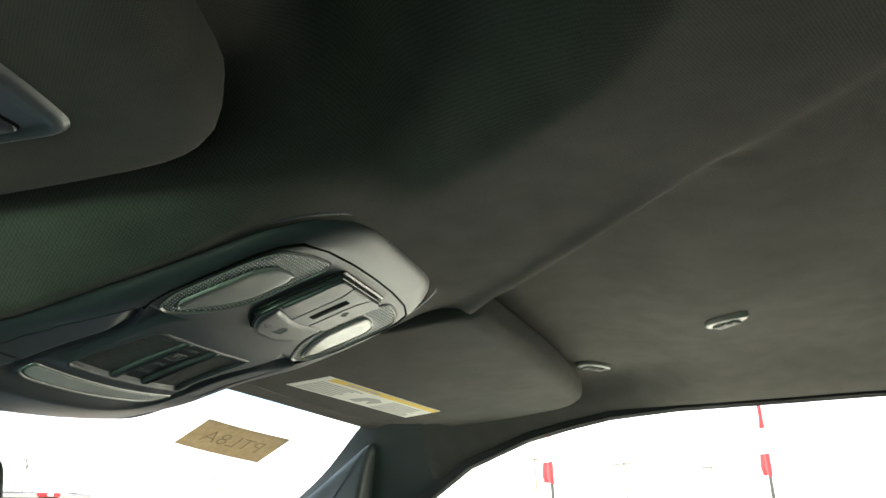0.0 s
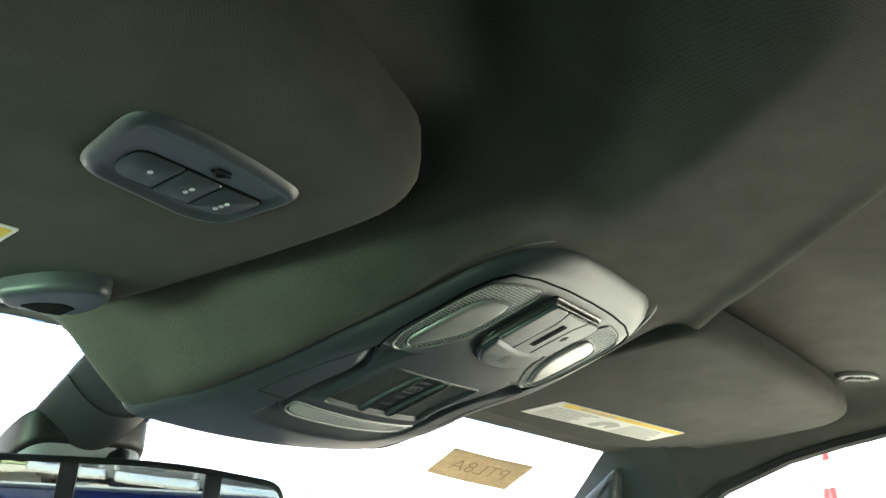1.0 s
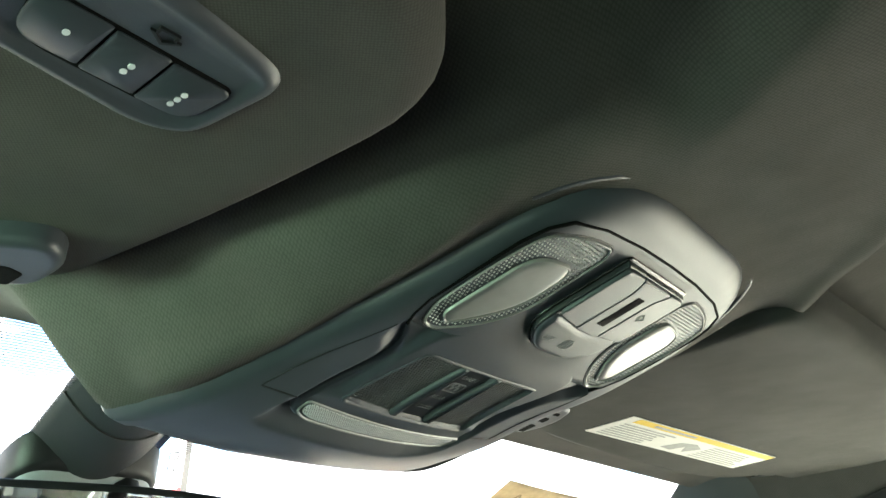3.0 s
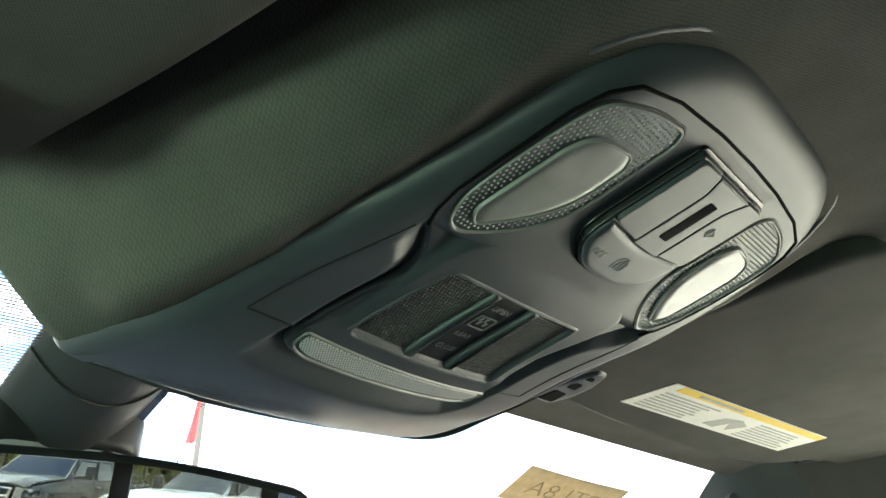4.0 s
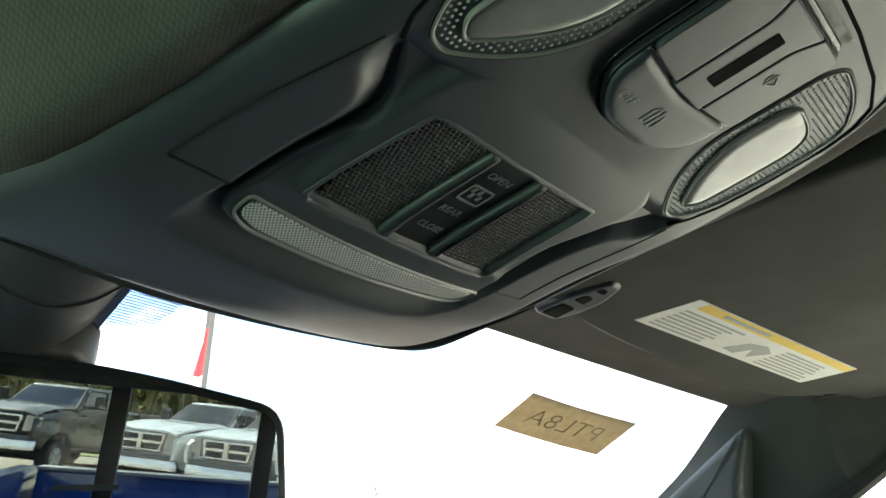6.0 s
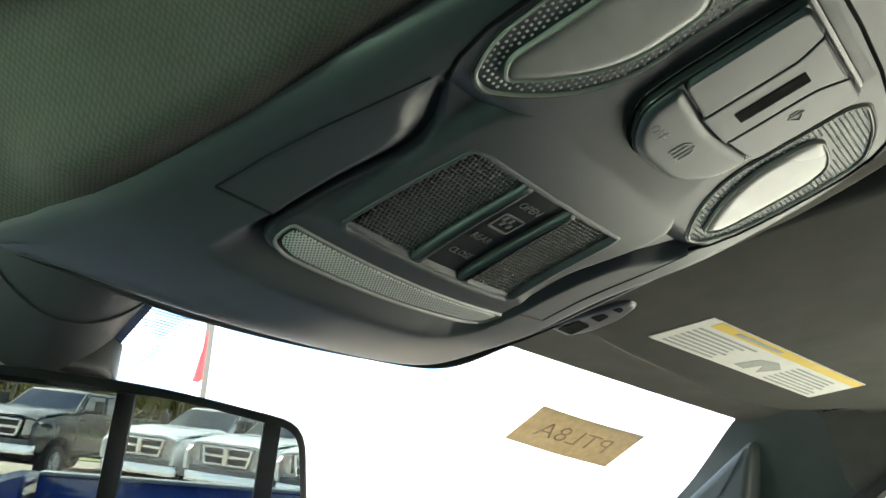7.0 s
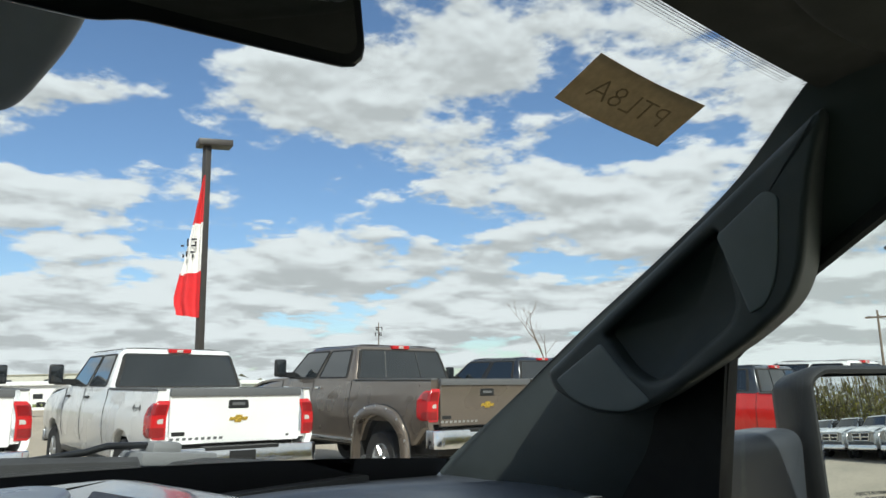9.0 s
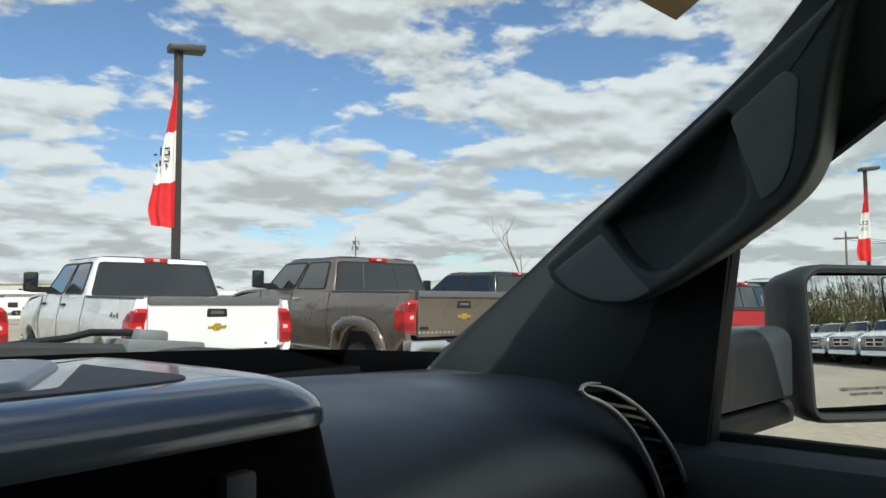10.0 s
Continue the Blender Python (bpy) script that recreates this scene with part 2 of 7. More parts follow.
for l in list(MIRROR.node_tree.links):
    if l.to_socket.name == "Roughness":
        MIRROR.node_tree.links.remove(l)
SEAT = material("seat_cloth", (0.035, 0.036, 0.037), 0.9, vary=0.12, scale=90, bump=0.4, bump_scale=600)
BLUE_PAINT = material("blue_paint", (0.012, 0.048, 0.21), 0.25, 0.0, vary=0.05, scale=5, coat=0.8)
WHITE_PAINT = material("white_paint", (0.74, 0.75, 0.75), 0.28, vary=0.03, scale=3, coat=0.7)
BROWN_PAINT = material("bronze_paint", (0.165, 0.138, 0.115), 0.30, 0.45, vary=0.06, scale=3, coat=0.8)
DARK_PAINT = material("charcoal_paint", (0.022, 0.027, 0.036), 0.25, 0.2, vary=0.06, scale=3, coat=0.8)
RED_PAINT = material("red_paint", (0.48, 0.015, 0.012), 0.25, vary=0.05, scale=3, coat=0.8)
TINT = material("tinted_glass", (0.014, 0.018, 0.021), 0.02, vary=0.05, scale=2, spec=0.6, coat=0.6)
FRIT = material("ceramic_print", (0.006, 0.006, 0.007), 0.10, vary=0.1, scale=30, coat=0.5)
COWL = material("cowl_plastic", (0.040, 0.042, 0.044), 0.75, vary=0.15, scale=20, bump=0.2, bump_scale=300)
PIVOT = material("grey_pivot_plastic", (0.20, 0.21, 0.215), 0.65, vary=0.10, scale=30)
RED_LENS = material("red_lens", (0.46, 0.012, 0.014), 0.15, vary=0.10, scale=40, coat=0.6)
RED_DEEP = material("red_deep_lens", (0.22, 0.006, 0.008), 0.18, vary=0.15, scale=60, coat=0.6)
CLEAR_LENS = material("clear_lamp", (0.48, 0.46, 0.43), 0.15, vary=0.10, scale=40, coat=0.6)
AMBER = material("amber_lamp", (0.75, 0.30, 0.03), 0.2, vary=0.1, scale=40)
GOLD = material("gold_emblem", (0.62, 0.42, 0.07), 0.25, 0.6, vary=0.05)
TYRE = material("tyre", (0.022, 0.022, 0.023), 0.85, vary=0.15, scale=30)
ALLOY = material("alloy", (0.50, 0.51, 0.52), 0.3, 0.8, vary=0.06, scale=10)
GREY_PLASTIC = material("grey_bumper_plastic", (0.10, 0.105, 0.11), 0.6, vary=0.06, scale=8)
GROUND = material("sandy_gravel", (0.40, 0.34, 0.26), 0.95, vary=0.16, scale=9, second=(0.30, 0.26, 0.20), second_scale=0.35, bump=0.4, bump_scale=40)
GRASS_MAT = material("grass", (0.10, 0.17, 0.04), 0.9, vary=0.3, scale=3, second=(0.22, 0.23, 0.07), second_scale=0.4)
BARK = material("bark", (0.21, 0.17, 0.13), 0.9, vary=0.25, scale=6)
LEAF = material("spring_leaves", (0.30, 0.30, 0.05), 0.8, vary=0.35, scale=0.9, second=(0.42, 0.36, 0.05), second_scale=0.25)
BRUSH = material("bare_brush", (0.30, 0.24, 0.15), 0.95, vary=0.35, scale=1.2, second=(0.28, 0.27, 0.09), second_scale=0.15)
FAR_WOODS = material("far_woods", (0.085, 0.105, 0.055), 0.9, vary=0.3, scale=0.4, second=(0.15, 0.14, 0.09), second_scale=0.05)
CONCRETE = material("pale_building", (0.50, 0.48, 0.43), 0.85, vary=0.06, scale=1.5)
ROOF_MAT = material("tan_roof", (0.36, 0.33, 0.28), 0.8, vary=0.08, scale=1.2)
FLAG_RED = material("flag_red", (0.62, 0.025, 0.030), 0.85, vary=0.08, scale=5)
FLAG_WHITE = material("flag_white", (0.78, 0.77, 0.75), 0.85, vary=0.05, scale=5)
POLE_MAT = material("bronze_pole", (0.040, 0.036, 0.033), 0.5, vary=0.1, scale=4)
WOOD = material("weathered_pole", (0.16, 0.13, 0.10), 0.9, vary=0.2, scale=3)
DARK_STRIPE = material("flag_print", (0.03, 0.03, 0.035), 0.85)


# ---------- mesh helpers ----------
def mesh_object(name, bm, mats, parent=None, smooth=40.0):
    me = bpy.data.meshes.new(name)
    bmesh.ops.recalc_face_normals(bm, faces=bm.faces)
    bm.to_mesh(me)
    bm.free()
    for m in mats if isinstance(mats, (list, tuple)) else [mats]:
        me.materials.append(m)
    if smooth and len(me.polygons):
        me.shade_smooth()
        me.set_sharp_from_angle(angle=radians(smooth))
    ob = new(name, me)
    if parent:
        ob.parent = parent
        ob.matrix_parent_inverse = parent.matrix_world.inverted() if parent.parent is None else (parent.parent.matrix_world @ parent.matrix_basis).inverted()
    return ob


def part(name, bm, mats, parent, label="", smooth=40.0):
    ob = mesh_object(name, bm, mats, None, smooth)
    ob.parent = parent
    ob.matrix_parent_inverse = world_of(parent).inverted()
    if label:
        tagged(ob, label)
    return ob


def world_of(ob):
    if ob.parent is None:
        return ob.matrix_basis.copy()
    return world_of(ob.parent) @ ob.matrix_parent_inverse @ ob.matrix_basis


def empty(name, place, label, category, group="", kind=""):
    ob = new(name)
    ob.matrix_basis = Matrix.Translation(place)
    return tagged(ob, label, category, group, kind)


def smooth(a, b, x):
    t = min(max((x - a) / (b - a), 0.0), 1.0)
    return t * t * (3 - 2 * t)


def lerp(a, b, t):
    return a + (b - a) * t


def rounded(points, radius, steps=5):
    """A closed outline with its corners rounded; radius may be one number or one for each corner."""
    out, n = [], len(points)
    radii = radius if isinstance(radius, (list, tuple)) else [radius] * n
    for i in range(n):
        p, a, b = (Vector(points[k % n]) for k in (i, i - 1, i + 1))
        da, db = (a - p), (b - p)
        r = min(radii[i], da.length * 0.48, db.length * 0.48)
        if r < 1e-6:
            out.append(p)
            continue
        s, e = p + da.normalized() * r, p + db.normalized() * r
        for k in range(steps + 1):
            t = k / steps
            out.append(s * (1 - t) ** 2 + p * 2 * t * (1 - t) + e * t ** 2)
    return out


def inset(outline, d):
    """The outline moved inwards by d (outlines run counter-clockwise or clockwise alike)."""
    n = len(outline)
    area = sum(outline[i][0] * outline[(i + 1) % n][1] - outline[(i + 1) % n][0] * outline[i][1] for i in range(n))
    s = 1 if area > 0 else -1
    res = []
    for i in range(n):
        p, a, b = Vector(outline[i]), Vector(outline[i - 1]), Vector(outline[(i + 1) % n])
        t = (b - a).normalized()
        res.append(p + Vector((-t.y, t.x)) * d * s)
    return res


def slab(outline, low, high, place, bevel=0.0, steps=2, bm=None):
    """A plate over an outline, from low to high; the high side has a rounded edge. place maps (u, v, w) to the world."""
    bm = bm or bmesh.new()
    rings = [(outline, low)]
    if bevel:
        for k in range(steps + 1):
            a = math.pi / 2 * k / steps
            sgn = 1 if high > low else -1
            rings.append((inset(outline, bevel * (1 - math.cos(a))), high - sgn * bevel * (1 - math.sin(a))))
        rings.append((inset(outline, bevel * 1.25), high))
    else:
        rings.append((outline, high))
    vs = [[bm.verts.new(place(p[0], p[1], w)) for p in ring] for ring, w in rings]
    n = len(outline)
    for a, b in zip(vs, vs[1:]):
        for i in range(n):
            bm.faces.new((a[i], a[(i + 1) % n], b[(i + 1) % n], b[i]))
    bm.faces.new(vs[0][::-1])
    bm.faces.new(vs[-1])
    return bm


def sweep(points, n):
    """An open line through corner points, rounded and evenly spaced."""
    pts = [Vector(p) for p in points]
    for _ in range(3):
        out = [pts[0]]
        for a, b in zip(pts, pts[1:]):
            out += [a.lerp(b, 0.25), a.lerp(b, 0.75)]
        pts = out + [pts[-1]]
    run = [0.0]
    for a, b in zip(pts, pts[1:]):
        run.append(run[-1] + (b - a).length)
    res, i = [], 0
    for k in range(n):
        s = run[-1] * k / (n - 1)
        while i < len(pts) - 2 and run[i + 1] < s:
            i += 1
        res.append(pts[i].lerp(pts[i + 1], min(max((s - run[i]) / max(run[i + 1] - run[i], 1e-9), 0), 1)))
    return res


def ring_slab(outer, inner, low, high, place, bevel=0.0):
    """A flat frame between two outlines with the same number of points."""
    bm = bmesh.new()
    sgn = 1 if high > low else -1
    rings = [(outer, low), (outer, high - sgn * bevel), (inset(outer, bevel), high), (inset(inner, -bevel), high), (inner, high - sgn * bevel), (inner, low)]
    vs = [[bm.verts.new(place(p[0], p[1], w)) for p in r] for r, w in rings]
    n = len(outer)
    for k in range(len(vs)):
        a, b = vs[k], vs[(k + 1) % len(vs)]
        for i in range(n):
            bm.faces.new((a[i], a[(i + 1) % n], b[(i + 1) % n], b[i]))
    return bm


def box(bm, lo, hi, m=None, bevel=0.0):
    """A box from corner to corner, bevelled."""
    lo, hi = Vector(lo), Vector(hi)
    made = bmesh.ops.create_cube(bm, size=1.0)
    verts = made["verts"]
    for v in verts:
        v.co = Vector((lerp(lo[i], hi[i], v.co[i] + 0.5) for i in range(3)))
    if bevel:
        edges = list({e for v in verts for e in v.link_edges})
        res = bmesh.ops.bevel(bm, geom=edges, offset=bevel, segments=2, affect="EDGES", profile=0.6)
        verts = list({v for f in res["faces"] for v in f.verts} | {v for v in verts if v.is_valid})
    if m is not None:
        bmesh.ops.transform(bm, matrix=m, verts=[v for v in verts if v.is_valid])
    return bm


def tube(bm, path, radius, sides=8, cap=True):
    """A round bar along a path; radius may be a list."""
    radii = radius if isinstance(radius, (list, tuple)) else [radius] * len(path)
    path = [Vector(p) for p in path]
    rings, prev = [], None
    for i, p in enumerate(path):
        d = (path[min(i + 1, len(path) - 1)] - path[max(i - 1, 0)]).normalized()
        a = prev if prev is not None and abs(prev.dot(d)) < 0.95 else (Vector((0, 0, 1)) if abs(d.z) < 0.9 else Vector((1, 0, 0)))
        a = (a - d * a.dot(d)).normalized()
        prev, b = a, d.cross(a)
        rings.append([bm.verts.new(p + (a * math.cos(t) + b * math.sin(t)) * radii[i]) for t in (2 * math.pi * k / sides for k in range(sides))])
    for r, s in zip(rings, rings[1:]):
        for k in range(sides):
            bm.faces.new((r[k], r[(k + 1) % sides], s[(k + 1) % sides], s[k]))
    if cap:
        bm.faces.new(rings[0][::-1]), bm.faces.new(rings[-1])
    return bm


def grid(bm, rows):
    """Faces between rows of places."""
    vs = [[bm.verts.new(p) for p in r] for r in rows]
    for a, b in zip(vs, vs[1:]):
        for i in range(len(a) - 1):
            bm.faces.new((a[i], a[i + 1], b[i + 1], b[i]))
    return vs


def shell(bm, rows, thick):
    """A sheet with thickness: rows of places, and the same moved by thick."""
    t = Vector(thick)
    a = grid(bm, rows)
    b = grid(bm, [[Vector(p) + t for p in r] for r in rows])
    nr, nc = len(a), len(a[0])
    for i in range(nc - 1):
        bm.faces.new((a[0][i], a[0][i + 1], b[0][i + 1], b[0][i]))
        bm.faces.new((a[-1][i], a[-1][i + 1], b[-1][i + 1], b[-1][i]))
    for j in range(nr - 1):
        bm.faces.new((a[j][0], a[j + 1][0], b[j + 1][0], b[j][0]))
        bm.faces.new((a[j][-1], a[j + 1][-1], b[j + 1][-1], b[j][-1]))
    return bm


def words(text, size, m, mat, parent=None, name="lettering", thin=0.0002, label="", lean=0.0):
    """Lettering in the built-in font, as a mesh."""
    cu = bpy.data.curves.new(name, "FONT")
    cu.body, cu.size, cu.extrude, cu.align_x, cu.align_y = text, size, thin, "CENTER", "CENTER"
    cu.resolution_u, cu.offset = 2, lean
    tmp = bpy.data.objects.new(name, cu)
    scene.collection.objects.link(tmp)
    me = bpy.data.meshes.new_from_object(tmp.evaluated_get(bpy.context.evaluated_depsgraph_get()))
    bpy.data.objects.remove(tmp)
    me.transform(m)
    me.materials.clear()
    me.materials.append(mat)
    ob = new(name, me)
    if parent:
        ob.parent = parent
        ob.matrix_parent_inverse = world_of(parent).inverted()
    if label:
        tagged(ob, label)
    return ob


# ---------- shapes of the cab ----------
def ws(x, y):
    """Height of the windshield's inner face."""
    return 2.185 - 0.207 * x * x - 0.482 * y - 0.45 * max(0.0, y - 0.85) ** 2


def ws_top(x):
    return 0.784 - 0.240 * x * x


def ws_base(x):
    return 1.42 - 0.20 * x * x


def con(u, v, w=0.0):
    """The overhead console's own frame: u to the right, v ahead, w up from its lower face."""
    crown = 1.0 * u * u * smooth(-0.13, 0.03, v) * (1 - 0.6 * smooth(0.03, 0.08, v)) + 4.1 * max(v, 0.0) ** 2
    return Vector((-0.008 + u - 0.2 * v, 0.6 + v, 1.72 - 0.4 * v + crown + w))


def con_half(v):
    """Half the console's width."""
    return 0.107 + 0.010 * smooth(-0.05, 0.05, v)


def visor_z(x, y):
    return 1.772 - 0.033 * (abs(x) - 0.27) - 0.07 * (y - 0.58)


DOOR_TOP = ((0.835, 1.512), (0.741, 1.594), (0.678, 1.635), (0.614, 1.676), (0.559, 1.712), (0.469, 1.745), (0.410, 1.758), (0.353, 1.768), (0.264, 1.774), (0.033, 1.777), (-0.2, 1.775), (-1.3, 1.770))


def door_top(y):
    """Height of the door opening's upper edge."""
    for (a, za), (b, zb) in zip(DOOR_TOP, DOOR_TOP[1:]):
        if y >= b:
            return lerp(za, zb, min(max((a - y) / (a - b), 0), 1))
    return DOOR_TOP[-1][1]


def side_x(z):
    """The doors lean in towards the roof."""
    return 0.78 - 0.27 * (z - 1.35)


def liner(x, y):
    """Height of the headliner's cloth face."""
    a, b = (1.884 if x < 0 else 1.850) - 0.10 * x * x, 1.926 - 0.045 * abs(x) - 0.199 * y
    k = 0.02
    h = min(max(0.5 + 0.5 * (b - a) / k, 0), 1)
    z = b * (1 - h) + a * h - k * h * (1 - h)
    z_open = z
    v = y - 0.6
    u = x + 0.008 + 0.2 * v
    hw = con_half(v)
    if v < -0.18:
        low = 1.792 + 0.13 * (-0.18 - v)
        hw += 0.10 * (-0.18 - v)
    else:
        low = 1.72 - 0.4 * v
    low += 0.004 + 1.0 * u * u * smooth(-0.13, 0.03, v) * (1 - 0.6 * smooth(0.03, 0.08, v)) + 4.1 * min(max(v, 0.0), 0.09) ** 2
    if u > 0:
        hw -= 0.007 * smooth(-0.03, 0.05, v)
    low += 0.016 * (1 - smooth(hw - 0.034, hw - 0.014, abs(u - 0.005))) * smooth(-0.172, -0.150, v)
    bl = 1 - smooth(hw - 0.004, hw + (0.085 if u < 0 else 0.075), abs(u - 0.005))
    if low < z:
        z = lerp(z, low, bl)
    if u < 0 and v > -0.17:      # the cloth's edge stands a little lower than the console
        z -= 0.009 * math.exp(-((abs(u - 0.005) - hw - 0.011) / 0.008) ** 2) * smooth(-0.17, -0.12, v) * (1 - smooth(0.02, 0.045, v))
    # behind the console the hump's crest bends to the driver, its right edge is a crease that fades to the rear
    if y < 0.50:
        base = 1.796 + 0.045 * min(0.42 - y, 0.5) - 0.03 * x * x
        crest = float(np.interp(y, (0.16, 0.20, 0.257, 0.278, 0.315, 0.364, 0.39, 0.42, 0.46), (-0.36, -0.245, -0.150, -0.122, -0.092, -0.062, -0.048, -0.038, -0.030)))
        left = base + (1.884 - base) * smooth(-0.012, 0.105, crest - x)
        crease = 0.171 + 1.08 * (y - 0.412)
        side = lerp(base + 0.006, z_open, smooth(0.20, 0.36, y))
        rear = lerp(left, side, smooth(crease - 0.006, crease + 0.030, x)) if y > 0.16 else lerp(left, side, smooth(-0.1, 0.3, x))
        rear -= 0.005 * math.exp(-((x - crease) / 0.016) ** 2) * smooth(0.22, 0.32, y)
        z = lerp(z, rear, lerp(smooth(0.415, 0.36, y), smooth(0.50, 0.425, y), smooth(0.115, 0.16, x)))
    # the cloth meets the console's rounded rear end
    qu, qv = abs(u - 0.003) - 0.045, -0.124 - v
    gap = math.hypot(max(qu, 0.0), max(qv, 0.0)) - 0.064 + min(max(qu, qv), 0.0)
    if v < 0.0:
        meet = 1.72 - 0.4 * max(v, -0.19) + 0.10 * max(-0.19 - v, 0.0) + 1.0 * min(abs(u), 0.11) ** 2 * smooth(-0.13, 0.03, v) + lerp(0.014, 0.0066, smooth(-0.024, -0.008, gap))
        if meet < z:
            z = lerp(meet, z, max(smooth(0.004, 0.050 if u < 0.03 else lerp(0.050, 0.030, smooth(0.03, 0.09, u)), gap), smooth(-0.09, -0.02, v)))
    front = ws_top(x)
    nose = 0.668 if u < 0 else lerp(0.652, 0.668, smooth(0.12, 0.22, u))
    if y > nose:
        t = (y - nose) / (front - nose)
        ref = liner(x, nose - 1e-4)
        edge = ws(x, front) - 0.010
        z = lerp(ref, edge, 1 - (1 - t) ** 2)
        return z
    if y < -0.6:
        z = min(z, 1.885)
    zt = door_top(y) - 0.004
    rim = side_x(zt)
    z = lerp(z, zt, smooth(rim - lerp(0.26, 0.09, smooth(0.16, 0.34, y)), rim + 0.012, abs(x)) ** 1.5 * (1 - smooth(0.60, 0.68, y)))
    return z


REAR = -1.16


def build_ceiling():
    bm = bmesh.new()
    rows = []
    nx, ny = 260, 230
    for j in range(ny + 1):
        t = j / ny
        row = []
        for i in range(nx + 1):
            x = lerp(-0.70, 0.70, i / nx)
            yf = ws_top(x)
            y = lerp(-0.1, yf, (t - 0.25) / 0.75) if t > 0.25 else lerp(REAR, -0.1, t / 0.25)
            row.append((x, y, liner(x, y)))
        rows.append(row)
    shell(bm, rows, (0, 0, 0.006))
    ob = mesh_object("ceiling", bm, CLOTH, smooth=60)
    tagged(ob, "charcoal knitted cloth headliner with a raised centre hump", "headliner", kind="structure")
    bm = bmesh.new()
    rows = [[(x, lerp(REAR - 0.05, ws_top(x) - 0.004, t), 1.945 - 0.10 * x * x - 0.125 * smooth(0.62, 1.0, t)) for x in np.linspace(-0.72, 0.72, 25)] for t in np.linspace(0, 1, 12)]
    shell(bm, rows, (0, 0, 0.02))
    tagged(mesh_object("roof", bm, BLUE_PAINT), "blue painted steel cab roof", "roof", kind="structure")


build_ceiling()


def edge_x(y):
    """Where the windshield ends at the side."""
    pts = ((0.60, 0.580), (0.690, 0.616), (0.73, 0.653), (0.79, 0.687), (0.84, 0.711), (0.93, 0.737), (1.05, 0.752), (1.15, 0.760), (1.31, 0.766), (1.5, 0.770))
    for (a, xa), (b, xb) in zip(pts, pts[1:]):
        if y <= b:
            return lerp(xa, xb, (y - a) / (b - a))
    return pts[-1][1]


def build_windshield():
    bm = bmesh.new()
    rows = []
    for j in range(25):
        s = j / 24
        row = []
        for i in range(41):
            t = lerp(-1, 1, i / 40)
            x0 = t * 0.75
            y = lerp(ws_top(x0 * 0.85) - 0.02, ws_base(x0) + 0.05, s)
            x = t * (edge_x(y) + 0.012)
            row.append((x, y, ws(x, y)))
        rows.append(row)
    shell(bm, rows, (0, 0.002, 0.005))
    top = empty("window_1", (0, 0.8, 1.8), "clear laminated windshield with a dotted black border", "windshield", kind="structure")
    part("pane", bm, WINDSHIELD, top, smooth=60)

    # the printed border: solid band and rows of dots
    band = bmesh.new()

    def strip(path_in, path_out):
        grid(band, [[(x, y, ws(x, y) - 0.0010) for x, y in path_in], [(x, y, ws(x, y) - 0.0010) for x, y in path_out]])

    xs = np.linspace(-0.60, 0.60, 61)
    strip([(x, ws_top(x) - 0.012) for x in xs], [(x, ws_top(x) - 0.001) for x in xs])
    ys = np.linspace(0.69, 1.40, 40)
    for s in (-1, 1):
        strip([(s * (edge_x(y) + 0.012), y) for y in ys], [(s * (edge_x(y) + 0.001), y) for y in ys])
    xs = np.linspace(-0.75, 0.75, 61)
    strip([(x, ws_base(x) - 0.046 + 0.030 * x * x) for x in xs], [(x, ws_base(x) + 0.045) for x in xs])
    # darkened patch behind the mirror
    strip([(x, ws_top(x)) for x in np.linspace(-0.078, 0.018, 9)], [(x, 0.955) for x in np.linspace(-0.078, 0.018, 9)])
    part("border_print", band, FRIT, top, "black ceramic border print")

    dots = bmesh.new()

    def dot(x, y, r):
        vs = [dots.verts.new((x + r * math.cos(a), y + r * math.sin(a) * 0.9, ws(x, y) - 0.0013)) for a in (k * math.pi / 3 for k in range(6))]
        dots.faces.new(vs)

    p = 0.0027
    n = int(1.2 / p)
    for i in range(n):
        x = -0.6 + i * p
        for k in range(8):
            dot(x + (k % 2) * p / 2, ws_top(x) + 0.0002 + k * p * 0.85, 0.00132 - 0.00015 * max(k - 3, 0))
    y = 0.69
    while y < 1.36:
        for s in (-1, 1):
            for k in range(5):
                dot(s * (edge_x(y) - k * p * 0.85), y + (k % 2) * p / 2, 0.00125 - 0.00010 * k)
        y += p
    for i in range(int(1.46 / p)):
        x = -0.73 + i * p
        for k in range(3):
            dot(x + (k % 2) * p / 2, ws_base(x) - 0.048 + 0.030 * x * x - k * p * 0.85, 0.00125 - 0.0002 * k)
    # dotted fields on both sides of the mirror's cover
    for s, first, wide, slope in ((1, 0.016, 0.070, 0.23), (-1, 0.074, 0.190, 0.25)):
        for a in range(46):
            for b in range(86):
                x = first + a * p + (b % 2) * p / 2
                y = 0.775 + b * p * 0.87
                if x < wide - slope * (y - 0.79) and y < 0.965:
                    dot(s * x, y, 0.00178)
    tagged(part("border_dots", dots, BLACK, top, "fine black dots along the glass edge", smooth=0), kind="stuff")


build_windshield()


